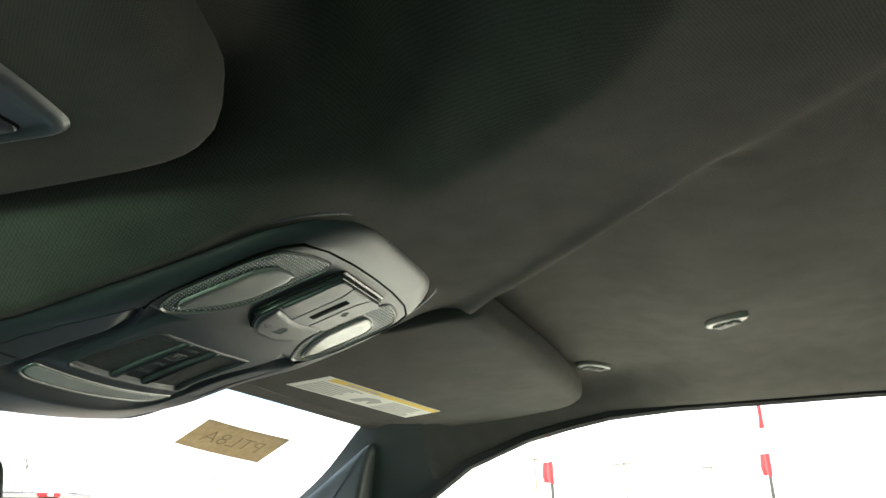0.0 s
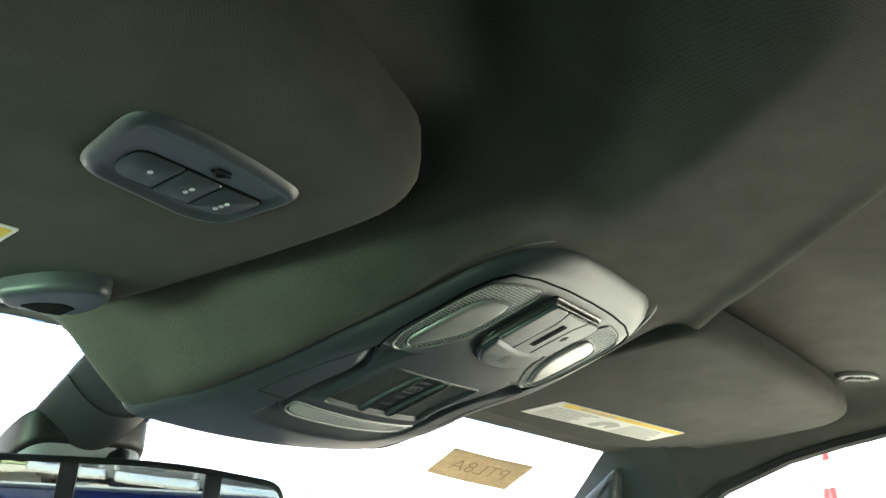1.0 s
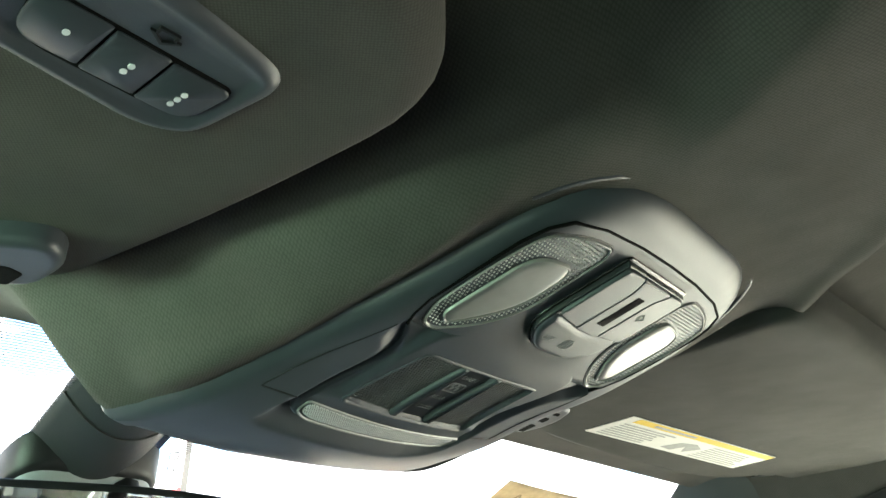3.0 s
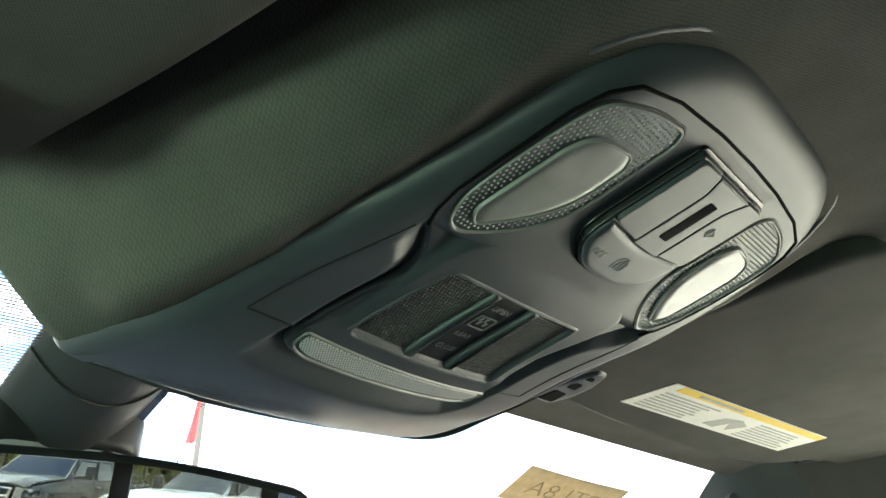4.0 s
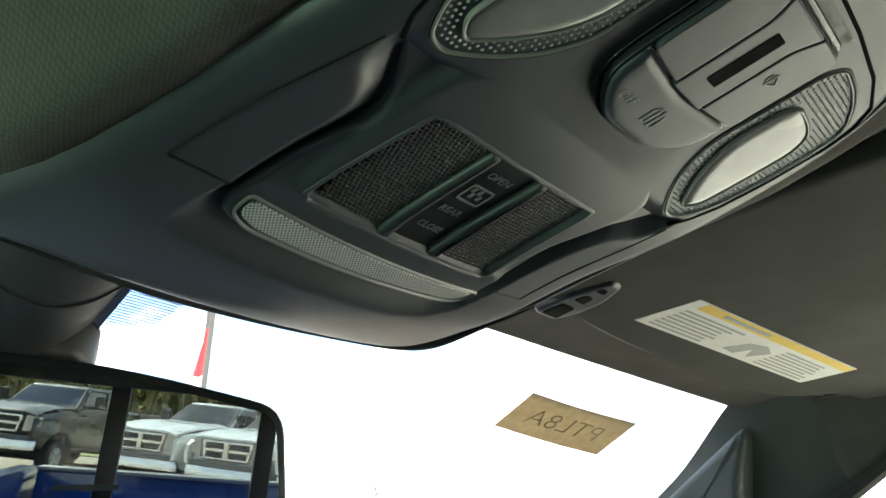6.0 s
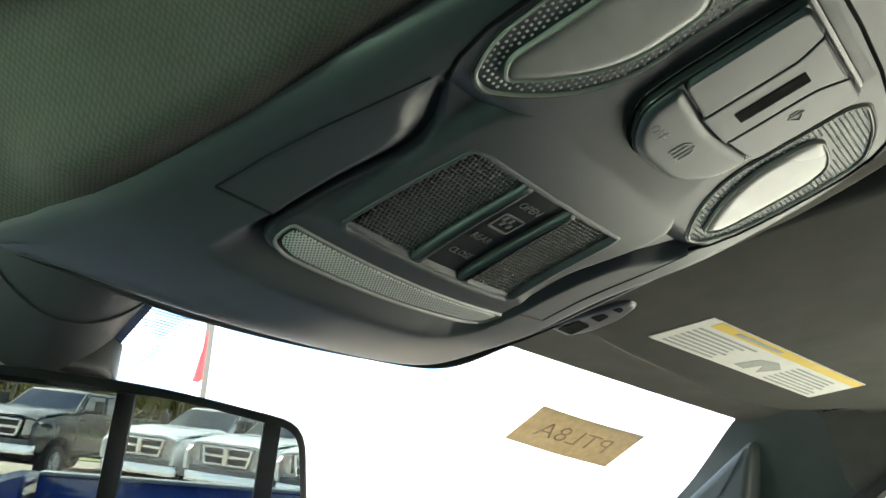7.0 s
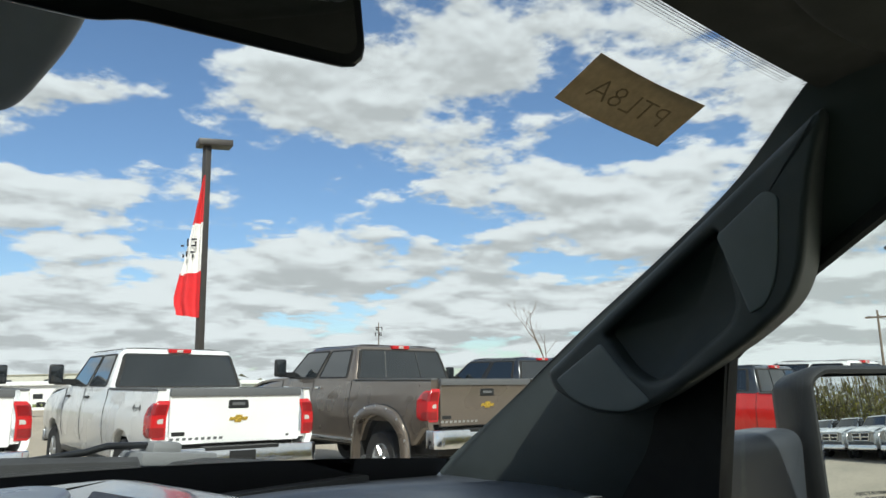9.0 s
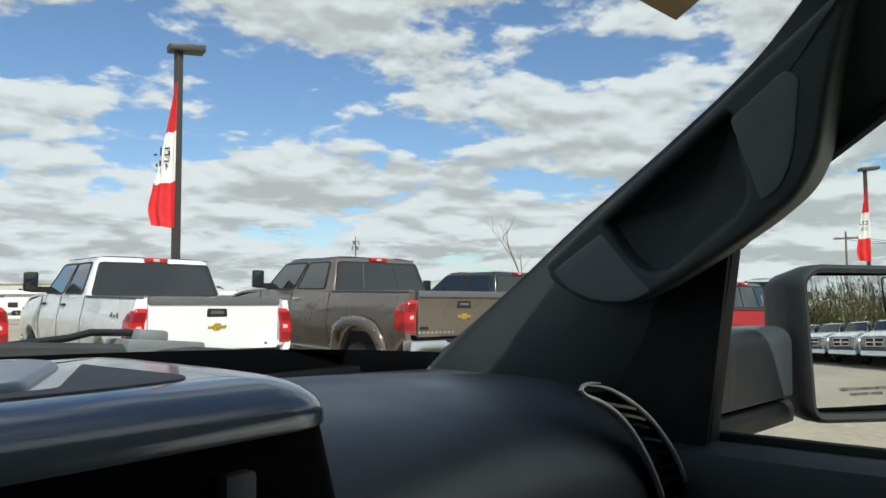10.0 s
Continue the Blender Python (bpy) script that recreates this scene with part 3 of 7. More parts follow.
# ---------- pillars, doors, rear wall ----------
PILLAR = (((0.596, 0.630, 1.792), (0.660, 0.595, 1.765), (0.681, 0.480, 1.738)),
          ((0.618, 0.690, 1.773), (0.668, 0.650, 1.710), (0.688, 0.580, 1.699)),
          ((0.689, 0.793, 1.704), (0.682, 0.755, 1.640), (0.716, 0.741, 1.592)),
          ((0.730, 0.900, 1.640), (0.705, 0.860, 1.575), (0.742, 0.840, 1.505)),
          ((0.753, 1.048, 1.545), (0.715, 0.990, 1.470), (0.760, 0.930, 1.400)),
          ((0.761, 1.150, 1.470), (0.722, 1.090, 1.400), (0.775, 1.000, 1.330)),
          ((0.767, 1.320, 1.350), (0.740, 1.250, 1.290), (0.785, 1.120, 1.240)))


def pillar_rows(side):
    rows, n = [], len(PILLAR) - 1
    for j in range(49):
        f = j / 48 * n
        i = min(int(f), n - 1)
        a, b, c, d = (PILLAR[min(max(k, 0), n)] for k in (i - 1, i, i + 1, i + 2))
        t = f - i
        row3 = []
        for q in range(3):
            p = [Vector(r[q]) for r in (a, b, c, d)]
            row3.append(0.5 * (2 * p[1] + (p[2] - p[0]) * t + (2 * p[0] - 5 * p[1] + 4 * p[2] - p[3]) * t * t + (3 * p[1] - p[0] - 3 * p[2] + p[3]) * t ** 3))
        w, m, d2 = row3
        row = []
        for k in range(13):
            s = k / 12
            p = w * (1 - s) ** 2 + m * 2 * s * (1 - s) + d2 * s * s
            row.append(Vector((p.x * side, p.y, p.z)))
        rows.append(row)
    return rows


def build_pillars():
    for side, name in ((1, "trim_1"), (-1, "trim_2")):
        bm = bmesh.new()
        shell(bm, pillar_rows(side), (0.03 * side, 0.005, 0.0))
        ob = mesh_object(name, bm, TRIM, smooth=60)
        tagged(ob, "dark grey grained plastic windshield pillar cover", "pillar trim", kind="structure")


build_pillars()

GH_O, GH_P, GH_Q = Vector((0.647, 0.756, 1.681)), Vector((0.115, 0.826, -0.552)), Vector((0.10, -0.553, -0.827))
GH_W = GH_P.cross(GH_Q).normalized()
if GH_W.x > 0:
    GH_W = -GH_W


def on_handle(p, q, w):
    return GH_O + GH_P * p + GH_Q * q + GH_W * w


def resample(outline, n):
    """A closed outline in n even steps."""
    pts = [Vector(p) for p in outline] + [Vector(outline[0])]
    run = np.concatenate(([0.0], np.cumsum([(b - a).length for a, b in zip(pts, pts[1:])])))
    s = np.linspace(0, run[-1], n, endpoint=False)
    xs, ys = np.interp(s, run, [p[0] for p in pts]), np.interp(s, run, [p[1] for p in pts])
    return [Vector((float(x), float(y))) for x, y in zip(xs, ys)]


def loops_mesh(loops, closed=False):
    """Faces between closed loops of places; closed caps the last one."""
    bm = bmesh.new()
    vs = [[bm.verts.new(p) for p in l] for l in loops]
    n = len(vs[0])
    for a, b in zip(vs, vs[1:]):
        for i in range(n):
            bm.faces.new((a[i], a[(i + 1) % n], b[(i + 1) % n], b[i]))
    if closed:
        bm.faces.new(vs[-1])
    return bm


def build_grab_handle():
    top = empty("grab_handle", on_handle(0.17, 0.05, -0.02), "dark grey padded grab handle on the windshield pillar", "grab handle")
    outer = resample(rounded([(0.16, -0.012), (-0.10, -0.016), (-0.035, 0.034), (0.028, 0.094), (0.062, 0.112), (0.115, 0.1155), (0.235, 0.108), (0.285, 0.099), (0.334, 0.066), (0.360, 0.012), (0.352, -0.010)],
                           [0.0, 0.02, 0.03, 0.03, 0.03, 0.05, 0.05, 0.03, 0.04, 0.02, 0.006], 7), 160)
    inner = resample(rounded([(0.16, 0.004), (0.066, 0.004), (0.084, 0.038), (0.102, 0.076), (0.122, 0.0885), (0.222, 0.0905), (0.243, 0.083), (0.2535, 0.056), (0.2525, 0.005)],
                           [0.0, 0.004, 0.03, 0.012, 0.014, 0.012, 0.012, 0.02, 0.005], 7), 160)
    quarter = [math.pi / 2 * k / 6 for k in range(7)]
    loops = [[on_handle(p[0], p[1], -0.048) for p in outer]]
    loops += [[on_handle(p[0], p[1], 0.010 - 0.009 * (1 - math.sin(a))) for p in inset(outer, 0.009 * (1 - math.cos(a)))] for a in quarter]
    loops += [[on_handle(p[0], p[1], 0.010 - 0.008 * (1 - math.sin(a))) for p in inset(inner, -0.008 * (1 - math.cos(a)))] for a in reversed(quarter)]
    loops += [[on_handle(p[0], p[1], -0.030) for p in inset(inner, 0.002)]]
    part("frame", loops_mesh(loops), TRIM, top, "moulded bar and mounting frame", smooth=60)
    c = Vector((0.162, 0.045))
    bowl = [[on_handle(c.x + (p[0] - c.x) * f, c.y + (p[1] - c.y) * f, -0.012 - 0.026 * (1 - f * f)) for p in inset(inner, -0.001)] for f in (1.0, 0.96, 0.9, 0.8, 0.65, 0.5, 0.3, 0.12)]
    part("cavity", loops_mesh(bowl, True), TRIM, top, "smooth finger recess", smooth=60)

    def cushion(outline, r):
        o = resample(rounded(outline, r, 5), 90)
        mid = sum(o, Vector((0, 0))) / len(o)
        loops = [[on_handle(p[0], p[1], w) for p in inset(o, d)] for d, w in ((0.0, 0.004), (0.0, 0.0108), (0.0006, 0.0114), (0.002, 0.0117))]
        loops += [[on_handle(mid.x + (p[0] - mid.x) * f, mid.y + (p[1] - mid.y) * f, 0.0117) for p in inset(o, 0.002)] for f in (0.7, 0.4, 0.1)]
        return loops_mesh(loops, True)

    part("pad", cushion([(0.002, 0.008), (0.070, 0.010), (0.079, 0.038), (0.088, 0.067), (0.097, 0.094), (0.078, 0.097), (0.052, 0.084), (0.030, 0.062), (-0.006, 0.022)], [0.006, 0.004, 0.02, 0.02, 0.003, 0.01, 0.02, 0.03, 0.008]), HANDLE, top, "matte grey end pad", smooth=50)
    part("pad", cushion([(0.345, 0.006), (0.262, 0.010), (0.2605, 0.054), (0.2535, 0.099), (0.284, 0.094), (0.321, 0.067), (0.342, 0.036)], [0.006, 0.004, 0.02, 0.003, 0.02, 0.02, 0.012]), HANDLE, top, "matte grey end pad", smooth=50)


build_grab_handle()


def build_sides():
    for s, nm in ((1, "door_1"), (-1, "door_2")):
        top = empty(nm, (s * 0.8, 0.3, 0.6), "black-trimmed cab door with a closed window", "door", kind="structure")
        # panel under the window
        prof = [(0.845, 1.268), (0.800, 1.272), (0.775, 1.262), (0.762, 1.235), (0.765, 1.16), (0.74, 1.05), (0.76, 0.85), (0.78, 0.55), (0.86, 0.55)]
        bm = bmesh.new()
        rows = []
        for y in np.linspace(-0.22, 1.02, 9):
            rows.append([(s * x, y, z) for x, z in prof + prof[:1]])
        grid(bm, rows)
        part("panel", bm, TRIM, top, "dark grey door panel")
        bm = bmesh.new()
        box(bm, (s * 0.83, -0.22, 1.262), (s * 0.846, 0.90, 1.280), bevel=0.003)
        part("belt_seal", bm, RUBBER, top, "black rubber belt seal")
        # sail panel ahead of the window
        bm = bmesh.new()
        sail = [(0.838, 1.512), (0.898, 1.255), (1.06, 1.240), (1.02, 1.35), (0.92, 1.46), (0.868, 1.500)]
        a = [bm.verts.new((s * (side_x(z) - 0.012), y, z)) for y, z in sail]
        b = [bm.verts.new((s * (side_x(z) + 0.030), y, z)) for y, z in sail]
        bm.faces.new(a), bm.faces.new(b[::-1])
        for i in range(len(sail)):
            j = (i + 1) % len(sail)
            bm.faces.new((a[i], a[j], b[j], b[i]))
        part("sail_panel", bm, RUBBER, top, "matte black triangular corner panel")
        bm = bmesh.new()
        tube(bm, [(s * side_x(z), y, z) for y, z in ((0.843, 1.505), (0.870, 1.40), (0.900, 1.262))], 0.006, 6)
        part("channel", bm, RUBBER, top, "black rubber glass channel")
        # frame along the top edge
        bm = bmesh.new()
        line = DOOR_TOP[:-1]
        tube(bm, [(s * (side_x(z) + 0.004), y, z) for y, z in line], 0.010, 8)
        part("upper_seal", bm, RUBBER, top, "black rubber roof seal")
        bm = bmesh.new()
        rows = [[(s * (side_x(z) + 0.01), y, z) for y, z in line], [(s * (side_x(z) + 0.03), y, z + 0.09) for y, z in line]]
        shell(bm, rows, (0.02 * s, 0, 0))
        part("frame", bm, BLUE_PAINT, top, "blue painted window frame")
        bm = bmesh.new()
        rows = []
        for j in range(9):
            t = j / 8
            rows.append([(s * (side_x(lerp(1.25, z, t)) + 0.014), y + 0.02 * (1 - t), lerp(1.25, z, t)) for y, z in ((0.90, 1.46),) + line])
        shell(bm, rows, (0.004 * s, 0, 0))
        part("pane", bm, PANE, top, "clear side glass", smooth=60)
        # centre post, rear post and rear side panel
        wall = empty("wall_right" if s > 0 else "wall_left", (s * 0.8, -0.6, 0.6), "dark grey cab side with posts", "cab side", kind="structure")
        for y0, y1, nm2 in ((-0.32, -0.20, "post"), (REAR, -0.98, "post")):
            bm = bmesh.new()
            rows = [[(s * (side_x(z) - 0.02), y0, z), (s * (side_x(z) - 0.035), (y0 + y1) / 2, z), (s * (side_x(z) - 0.02), y1, z)] for z in np.linspace(1.2, 1.78, 6)]
            shell(bm, rows, (0.07 * s, 0, 0))
            part(nm2, bm, TRIM, wall)
        bm = bmesh.new()
        box(bm, (s * 0.76, REAR, 0.55), (s * 0.86, -0.22, 1.27), bevel=0.01)
        part("lower_panel", bm, TRIM, wall)
        bm = bmesh.new()
        rows = [[(s * (side_x(z) + 0.014), y, z) for y in (-1.0, -0.3)] for z in np.linspace(1.25, 1.79, 6)]
        shell(bm, rows, (0.004 * s, 0, 0))
        part("rear_pane", bm, PRIVACY, wall, "dark tinted rear side glass")
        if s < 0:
            # unseen sheet added to keep light out on the driver's side
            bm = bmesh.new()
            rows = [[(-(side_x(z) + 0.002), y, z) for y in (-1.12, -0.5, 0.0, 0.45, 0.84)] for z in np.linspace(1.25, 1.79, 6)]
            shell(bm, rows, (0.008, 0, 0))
            part("light_blocker", bm, SEAT, wall, "unseen dark sheet added to block light at the side glass")
        bm = bmesh.new()
        box(bm, (s * 0.665, REAR, 1.745), (s * 0.72, -0.2, 1.86), bevel=0.01)
        part("roof_rail", bm, TRIM, wall)


build_sides()


def build_back():
    top = empty("wall_back", (0, REAR, 0.6), "dark cab rear wall with a sliding three-pane window", "rear wall", kind="structure")
    y0, y1 = REAR - 0.05, REAR
    zb, zt = 1.385, 1.764
    for lo, hi in (((-0.80, y0, 0.55), (0.80, y1, zb)), ((-0.74, y0, zt), (0.74, y1, 1.935)), ((-0.80, y0, zb), (-0.64, y1, zt)), ((0.64, y0, zb), (0.80, y1, zt))):
        bm = bmesh.new()
        box(bm, lo, hi, bevel=0.006)
        part("panel", bm, TRIM, top)
    for x in (-0.215, 0.215):
        bm = bmesh.new()
        box(bm, (x - 0.026, y0 + 0.005, zb - 0.004), (x + 0.026, y1 - 0.004, zt + 0.004), bevel=0.004)
        part("window_bar", bm, BLACK, top, "black slider post")
    for a, b in ((-0.64, -0.24), (-0.19, 0.19), (0.24, 0.64)):
        bm = bmesh.new()
        box(bm, (a, y0 + 0.02, zb), (b, y0 + 0.025, zt))
        part("pane", bm, PRIVACY, top, "dark tinted rear glass")
    bm = bmesh.new()
    box(bm, (-0.9, REAR - 0.05, 0.5), (0.9, 1.6, 0.56))
    tagged(mesh_object("floor", bm, SEAT), "dark carpeted cab floor", "floor", kind="structure")
    bm = bmesh.new()
    box(bm, (-0.85, 1.2, 0.5), (0.85, 1.5, 1.28))
    tagged(mesh_object("wall_front", bm, BLACK), "dark firewall behind the dashboard", "firewall", kind="structure")


build_back()


# ---------- overhead console ----------
def deck(u, v, w=0.0):
    """The console's visible skin: its rear half hangs a little lower."""
    return con(u, v, w - 0.005 * (1 - smooth(-0.085, -0.02, v)))


def mirrored(half):
    """A closed outline from its right half, which runs from the front centre to the rear centre."""
    return [Vector(p) for p in half] + [Vector((-u, v)) for u, v in reversed(half) if abs(u) > 1e-6]


def apart(outline, u, v):
    """Distance to a closed outline, negative inside; u and v are arrays."""
    a = np.array([(p[0], p[1]) for p in outline])
    b = np.roll(a, -1, axis=0)
    best, inside = np.full(u.shape, 1e9), np.zeros(u.shape, bool)
    for (ax, ay), (bx, by) in zip(a, b):
        ex, ey = bx - ax, by - ay
        t = np.clip(((u - ax) * ex + (v - ay) * ey) / max(ex * ex + ey * ey, 1e-12), 0, 1)
        best = np.minimum(best, np.hypot(u - ax - t * ex, v - ay - t * ey))
        if ay != by:
            inside ^= ((ay > v) != (by > v)) & (u < (bx - ax) * (v - ay) / (by - ay) + ax)
    return np.where(inside, -best, best)


def ease(a, b, x):
    t = np.clip((x - a) / (b - a), 0, 1)
    return t * t * (3 - 2 * t)


def skin_sheet(outline, centre, inner, edge, height, n=240, rings=64):
    """A sheet over an outline: edge gives (inset, extra height) rings, then it closes on the centre; height takes arrays."""
    out = resample(outline, n)
    loops = [(inset(out, d), w) for d, w in edge]
    base, c = loops[-1][0], Vector(centre)
    for k in range(1, rings):
        loops.append(([c + (p - c) * (1 - k / rings * (1 - inner)) for p in base], 0.0))
    uu = np.array([[p[0] for p in l] for l, w in loops])
    vv = np.array([[p[1] for p in l] for l, w in loops])
    ww = height(uu, vv) + np.array([[w] for l, w in loops])
    bm = bmesh.new()
    vs = [[bm.verts.new(deck(float(a), float(b), float(d))) for a, b, d in zip(*row)] for row in zip(uu, vv, ww)]
    for a, b in zip(vs, vs[1:]):
        for i in range(n):
            bm.faces.new((a[i], a[(i + 1) % n], b[(i + 1) % n], b[i]))
    bm.faces.new(vs[-1])
    return bm


def pad(outline, low, high, centre, bevel=0.0002):
    """A plate that follows the console's bend."""
    return skin_sheet(outline, centre, 0.03, [(0.0, low - high), (0.0, bevel), (bevel, 0.0)], lambda u, v: high + 0 * u, 140, 14)


def console_outline(v0=-0.182, v1=0.048):
    return [Vector(p) for p in rounded([(-0.092, v0 - 0.004), (0.096, v0 - 0.004), (0.110, -0.05), (0.114, 0.0), (0.112, v1 + 0.034), (-0.117, v1 + 0.026), (-0.107, 0.0), (-0.104, -0.05)],
                                       [0.062, 0.070, 0.05, 0.05, 0.056, 0.008, 0.04, 0.05], 9)]


# the middle module, the crease of the trough round it, and the module's raised back
MODULE = mirrored([(0.0, 0.0092), (0.048, 0.0090), (0.057, 0.0082), (0.0618, 0.0058), (0.0640, 0.0), (0.0640, -0.0070), (0.0614, -0.0283), (0.0592, -0.0473), (0.0602, -0.0540), (0.0641, -0.0618),
                   (0.0706, -0.0690), (0.0800, -0.0775), (0.0850, -0.0850), (0.0880, -0.0960), (0.0886, -0.1150), (0.0880, -0.1390), (0.0850, -0.1505), (0.0780, -0.1585), (0.0600, -0.1635), (0.0300, -0.1660), (0.0, -0.1666)])
CREASE = [Vector(p) for p in ((0.0, 0.0235), (0.040, 0.0245), (0.055, 0.0200), (0.064, 0.0100), (0.0685, -0.0073), (0.0695, -0.040), (0.0700, -0.0495), (0.0725, -0.0556), (0.081, -0.0634), (0.084, -0.072), (0.083, -0.085),
                              (-0.083, -0.085), (-0.084, -0.072), (-0.0811, -0.0634), (-0.0725, -0.0556), (-0.0698, -0.0495), (-0.0692, -0.040), (-0.0700, -0.0073), (-0.0727, 0.0060), (-0.0722, 0.0185), (-0.0660, 0.0222), (-0.048, 0.0225))]
RAISED = mirrored([(0.0, 0.016), (0.068, 0.016), (0.068, -0.0085), (0.0505, -0.0150), (0.0533, -0.0426), (0.0568, -0.0615), (0.0578, -0.0711), (0.0562, -0.0786), (0.0486, -0.0864), (0.0392, -0.0934),
                   (0.0345, -0.1050), (0.0325, -0.1200), (0.0325, -0.1720), (0.0, -0.1720)])
GRILLE_WELL = [Vector(p) for p in ((-0.0490, -0.0655), (0.0425, -0.0655), (0.0505, -0.0135), (-0.0490, -0.0150))]


def housing_height(u, v):
    inside, out = -apart(CREASE, u, v), np.maximum(apart(MODULE, u, v), 0.0)
    t = np.where(inside > 0, inside / (inside + out + 1e-6), 0.0)
    trough = 0.0072 * ease(-0.12, 1.0, t) * (inside > -0.002) - 0.0072 * ease(-0.12, 1.0, np.array(0.0)) * (inside > -0.002)
    return trough * (1 - ease(-0.070, -0.085, v))


def module_height(u, v):
    drop = 0.0025 + 0.0040 * (1 - ease(-0.085, -0.060, v))
    w = 0.0022 * ease(-0.020, -0.006, v) + drop * ease(0.0, 0.0065, apart(RAISED, u, v))
    return w + 0.0040 * (1 - ease(-0.0022, -0.0002, apart(GRILLE_WELL, u, v)))


def within(outline, lattice, margin=0.0):
    pts = np.array(lattice)
    return [tuple(p) for p, d in zip(pts, apart(outline, pts[:, 0], pts[:, 1])) if d < -margin]


def hexes(u0, u1, v0, v1, pitch):
    """Centres of a honeycomb over a rectangle."""
    res, j, v = [], 0, v0
    while v < v1:
        u = u0 + (j % 2) * pitch / 2
        while u < u1:
            res.append((u, v))
            u += pitch
        v, j = v + pitch * 0.866, j + 1
    return res


def build_console():
    top = empty("overhead_console", con(0, -0.06, 0.02), "grey plastic overhead console with reading lamps and a switch panel", "overhead console")
    outline = console_outline()
    ident_edge = [(0.013 * (1 - math.cos(a)), 0.010 * (1 - math.sin(a))) for a in (math.pi / 2 * k / 9 for k in range(10))]
    bm = skin_sheet(outline, (0.0, -0.07), 0.05, ident_edge, housing_height, 300, 80)
    part("housing", bm, CONSOLE, top, "grey moulded housing", smooth=60)
    # soft lip and dark gasket round the housing
    wide, tight = inset(outline, -0.0100), inset(outline, -0.0035)
    bm = ring_slab([b if b[0] < -0.080 else a for a, b in zip(wide, tight)], inset(outline, 0.003), 0.016, 0.0085, con, 0.002)
    part("gasket", bm, RUBBER, top, "dark shadow gap gasket")
    ring = [p for p in inset(outline, -0.0058) if not (p[0] < -0.085 and p[1] > -0.15)]
    bm = bmesh.new()
    tube(bm, [con(p[0], p[1], 0.0060) for p in ring], 0.0024, 8)
    part("edge_lip", bm, CONSOLE, top, "thin rounded outer lip", smooth=60)
    bm = bmesh.new()
    tube(bm, [con(p[0], p[1], 0.0068) for p in inset(outline, -0.0022) if not (p[0] < -0.085 and p[1] > -0.15)], 0.0018, 6)
    part("edge_seam", bm, GAP, top, "fine dark seam along the edge")
    front = [p for p in inset(resample(outline, 240), -0.0090) if p[1] > 0.0 and p[0] > -0.098]
    front.sort(key=lambda p: math.atan2(p[0], p[1]))
    bm = bmesh.new()
    tube(bm, sweep([con(p[0], p[1], 0.0035) for p in front[::2]], 60), [0.0034 * min(1.0, (k + 0.4) / 14, (59.4 - k) / 14) for k in range(60)], 8)
    part("nose_lip", bm, CONSOLE_DARK, top, "dark rounded lip under the nose", smooth=60)

    # middle module with lamps, switches and loudspeaker
    bm = skin_sheet(MODULE, (0.0, -0.075), 0.02, [(0.0, 0.012), (0.0, 0.0016), (0.0005, 0.0007), (0.0014, 0.0)], module_height, 300, 90)
    part("centre_plate", bm, CONSOLE, top, "smooth grey centre plate", smooth=50)
    rim = resample(MODULE, 300)
    seam = [p for p in inset(rim, -0.0004)]
    first = max(range(300), key=lambda i: -seam[i][1] * 10 if abs(seam[i][0]) < 0.002 and seam[i][1] < 0 else -9)
    loop = [seam[(first + k) % 300] for k in range(-105, 106)]
    bm = bmesh.new()
    tube(bm, [deck(p[0], p[1], 0.0004) for p in loop if p[1] < -0.078], 0.0009, 6)
    part("rim_seam", bm, GAP, top)
    for s in (-1, 1):
        bm = bmesh.new()
        tube(bm, [deck(s * u, v, w) for u, v, w in ((0.0645, -0.0058, 0.0064), (0.0700, -0.0064, 0.0002), (0.0790, -0.0060, 0.0), (0.0900, -0.0050, 0.0))], 0.0006, 6)
        part("seam", bm, BLACK, top)
        bm = bmesh.new()
        tube(bm, [deck(s * u, v, 0.0002) for u, v in ((0.0900, -0.0050), (0.0890, -0.0231), (0.0878, -0.0424), (0.0862, -0.0602), (0.0845, -0.0760))], 0.0006, 6)
        part("seam", bm, BLACK, top)

    # reading lamps: honeycomb border, bright ring, smooth bowl
    for s in (-1, 1):
        out = rounded([(s * u, v) for u, v in ((0.0700, -0.0815), (0.0775, -0.0835), (0.0845, -0.0945), (0.0862, -0.1120), (0.0858, -0.1330), (0.0830, -0.1485), (0.0650, -0.1570), (0.0450, -0.1590), (0.0405, -0.1530), (0.0398, -0.1120), (0.0470, -0.0985), (0.0580, -0.0885))],
                      [0.004, 0.006, 0.01, 0.02, 0.02, 0.006, 0.02, 0.005, 0.003, 0.014, 0.02, 0.03], 6)
        lamp = part("reading_lamp", ring_slab(inset(out, -0.0013), inset(out, 0.0002), 0.0066, -0.0004, deck, 0.0006), CONSOLE_DARK, top, "dark rim of the reading lamp")
        part("edge_ring", ring_slab(out, inset(out, 0.0010), 0.004, -0.0010, deck, 0.0004), LENS_RIM, lamp, "clear rounded lens edge", smooth=50)
        part("lens_base", pad(out, 0.006, 0.0006, (s * 0.062, -0.118)), PRISM, lamp, "clear plastic lens", smooth=50)
        mid = rounded([(s * u, v) for u, v in ((0.0695, -0.0880), (0.0760, -0.0930), (0.0762, -0.1060), (0.0758, -0.1300), (0.0720, -0.1375), (0.0640, -0.1405), (0.0510, -0.1418), (0.0466, -0.1365), (0.0462, -0.1180), (0.0510, -0.1065), (0.0600, -0.0960))],
                      [0.003, 0.005, 0.01, 0.012, 0.010, 0.010, 0.006, 0.006, 0.014, 0.02, 0.02], 6)
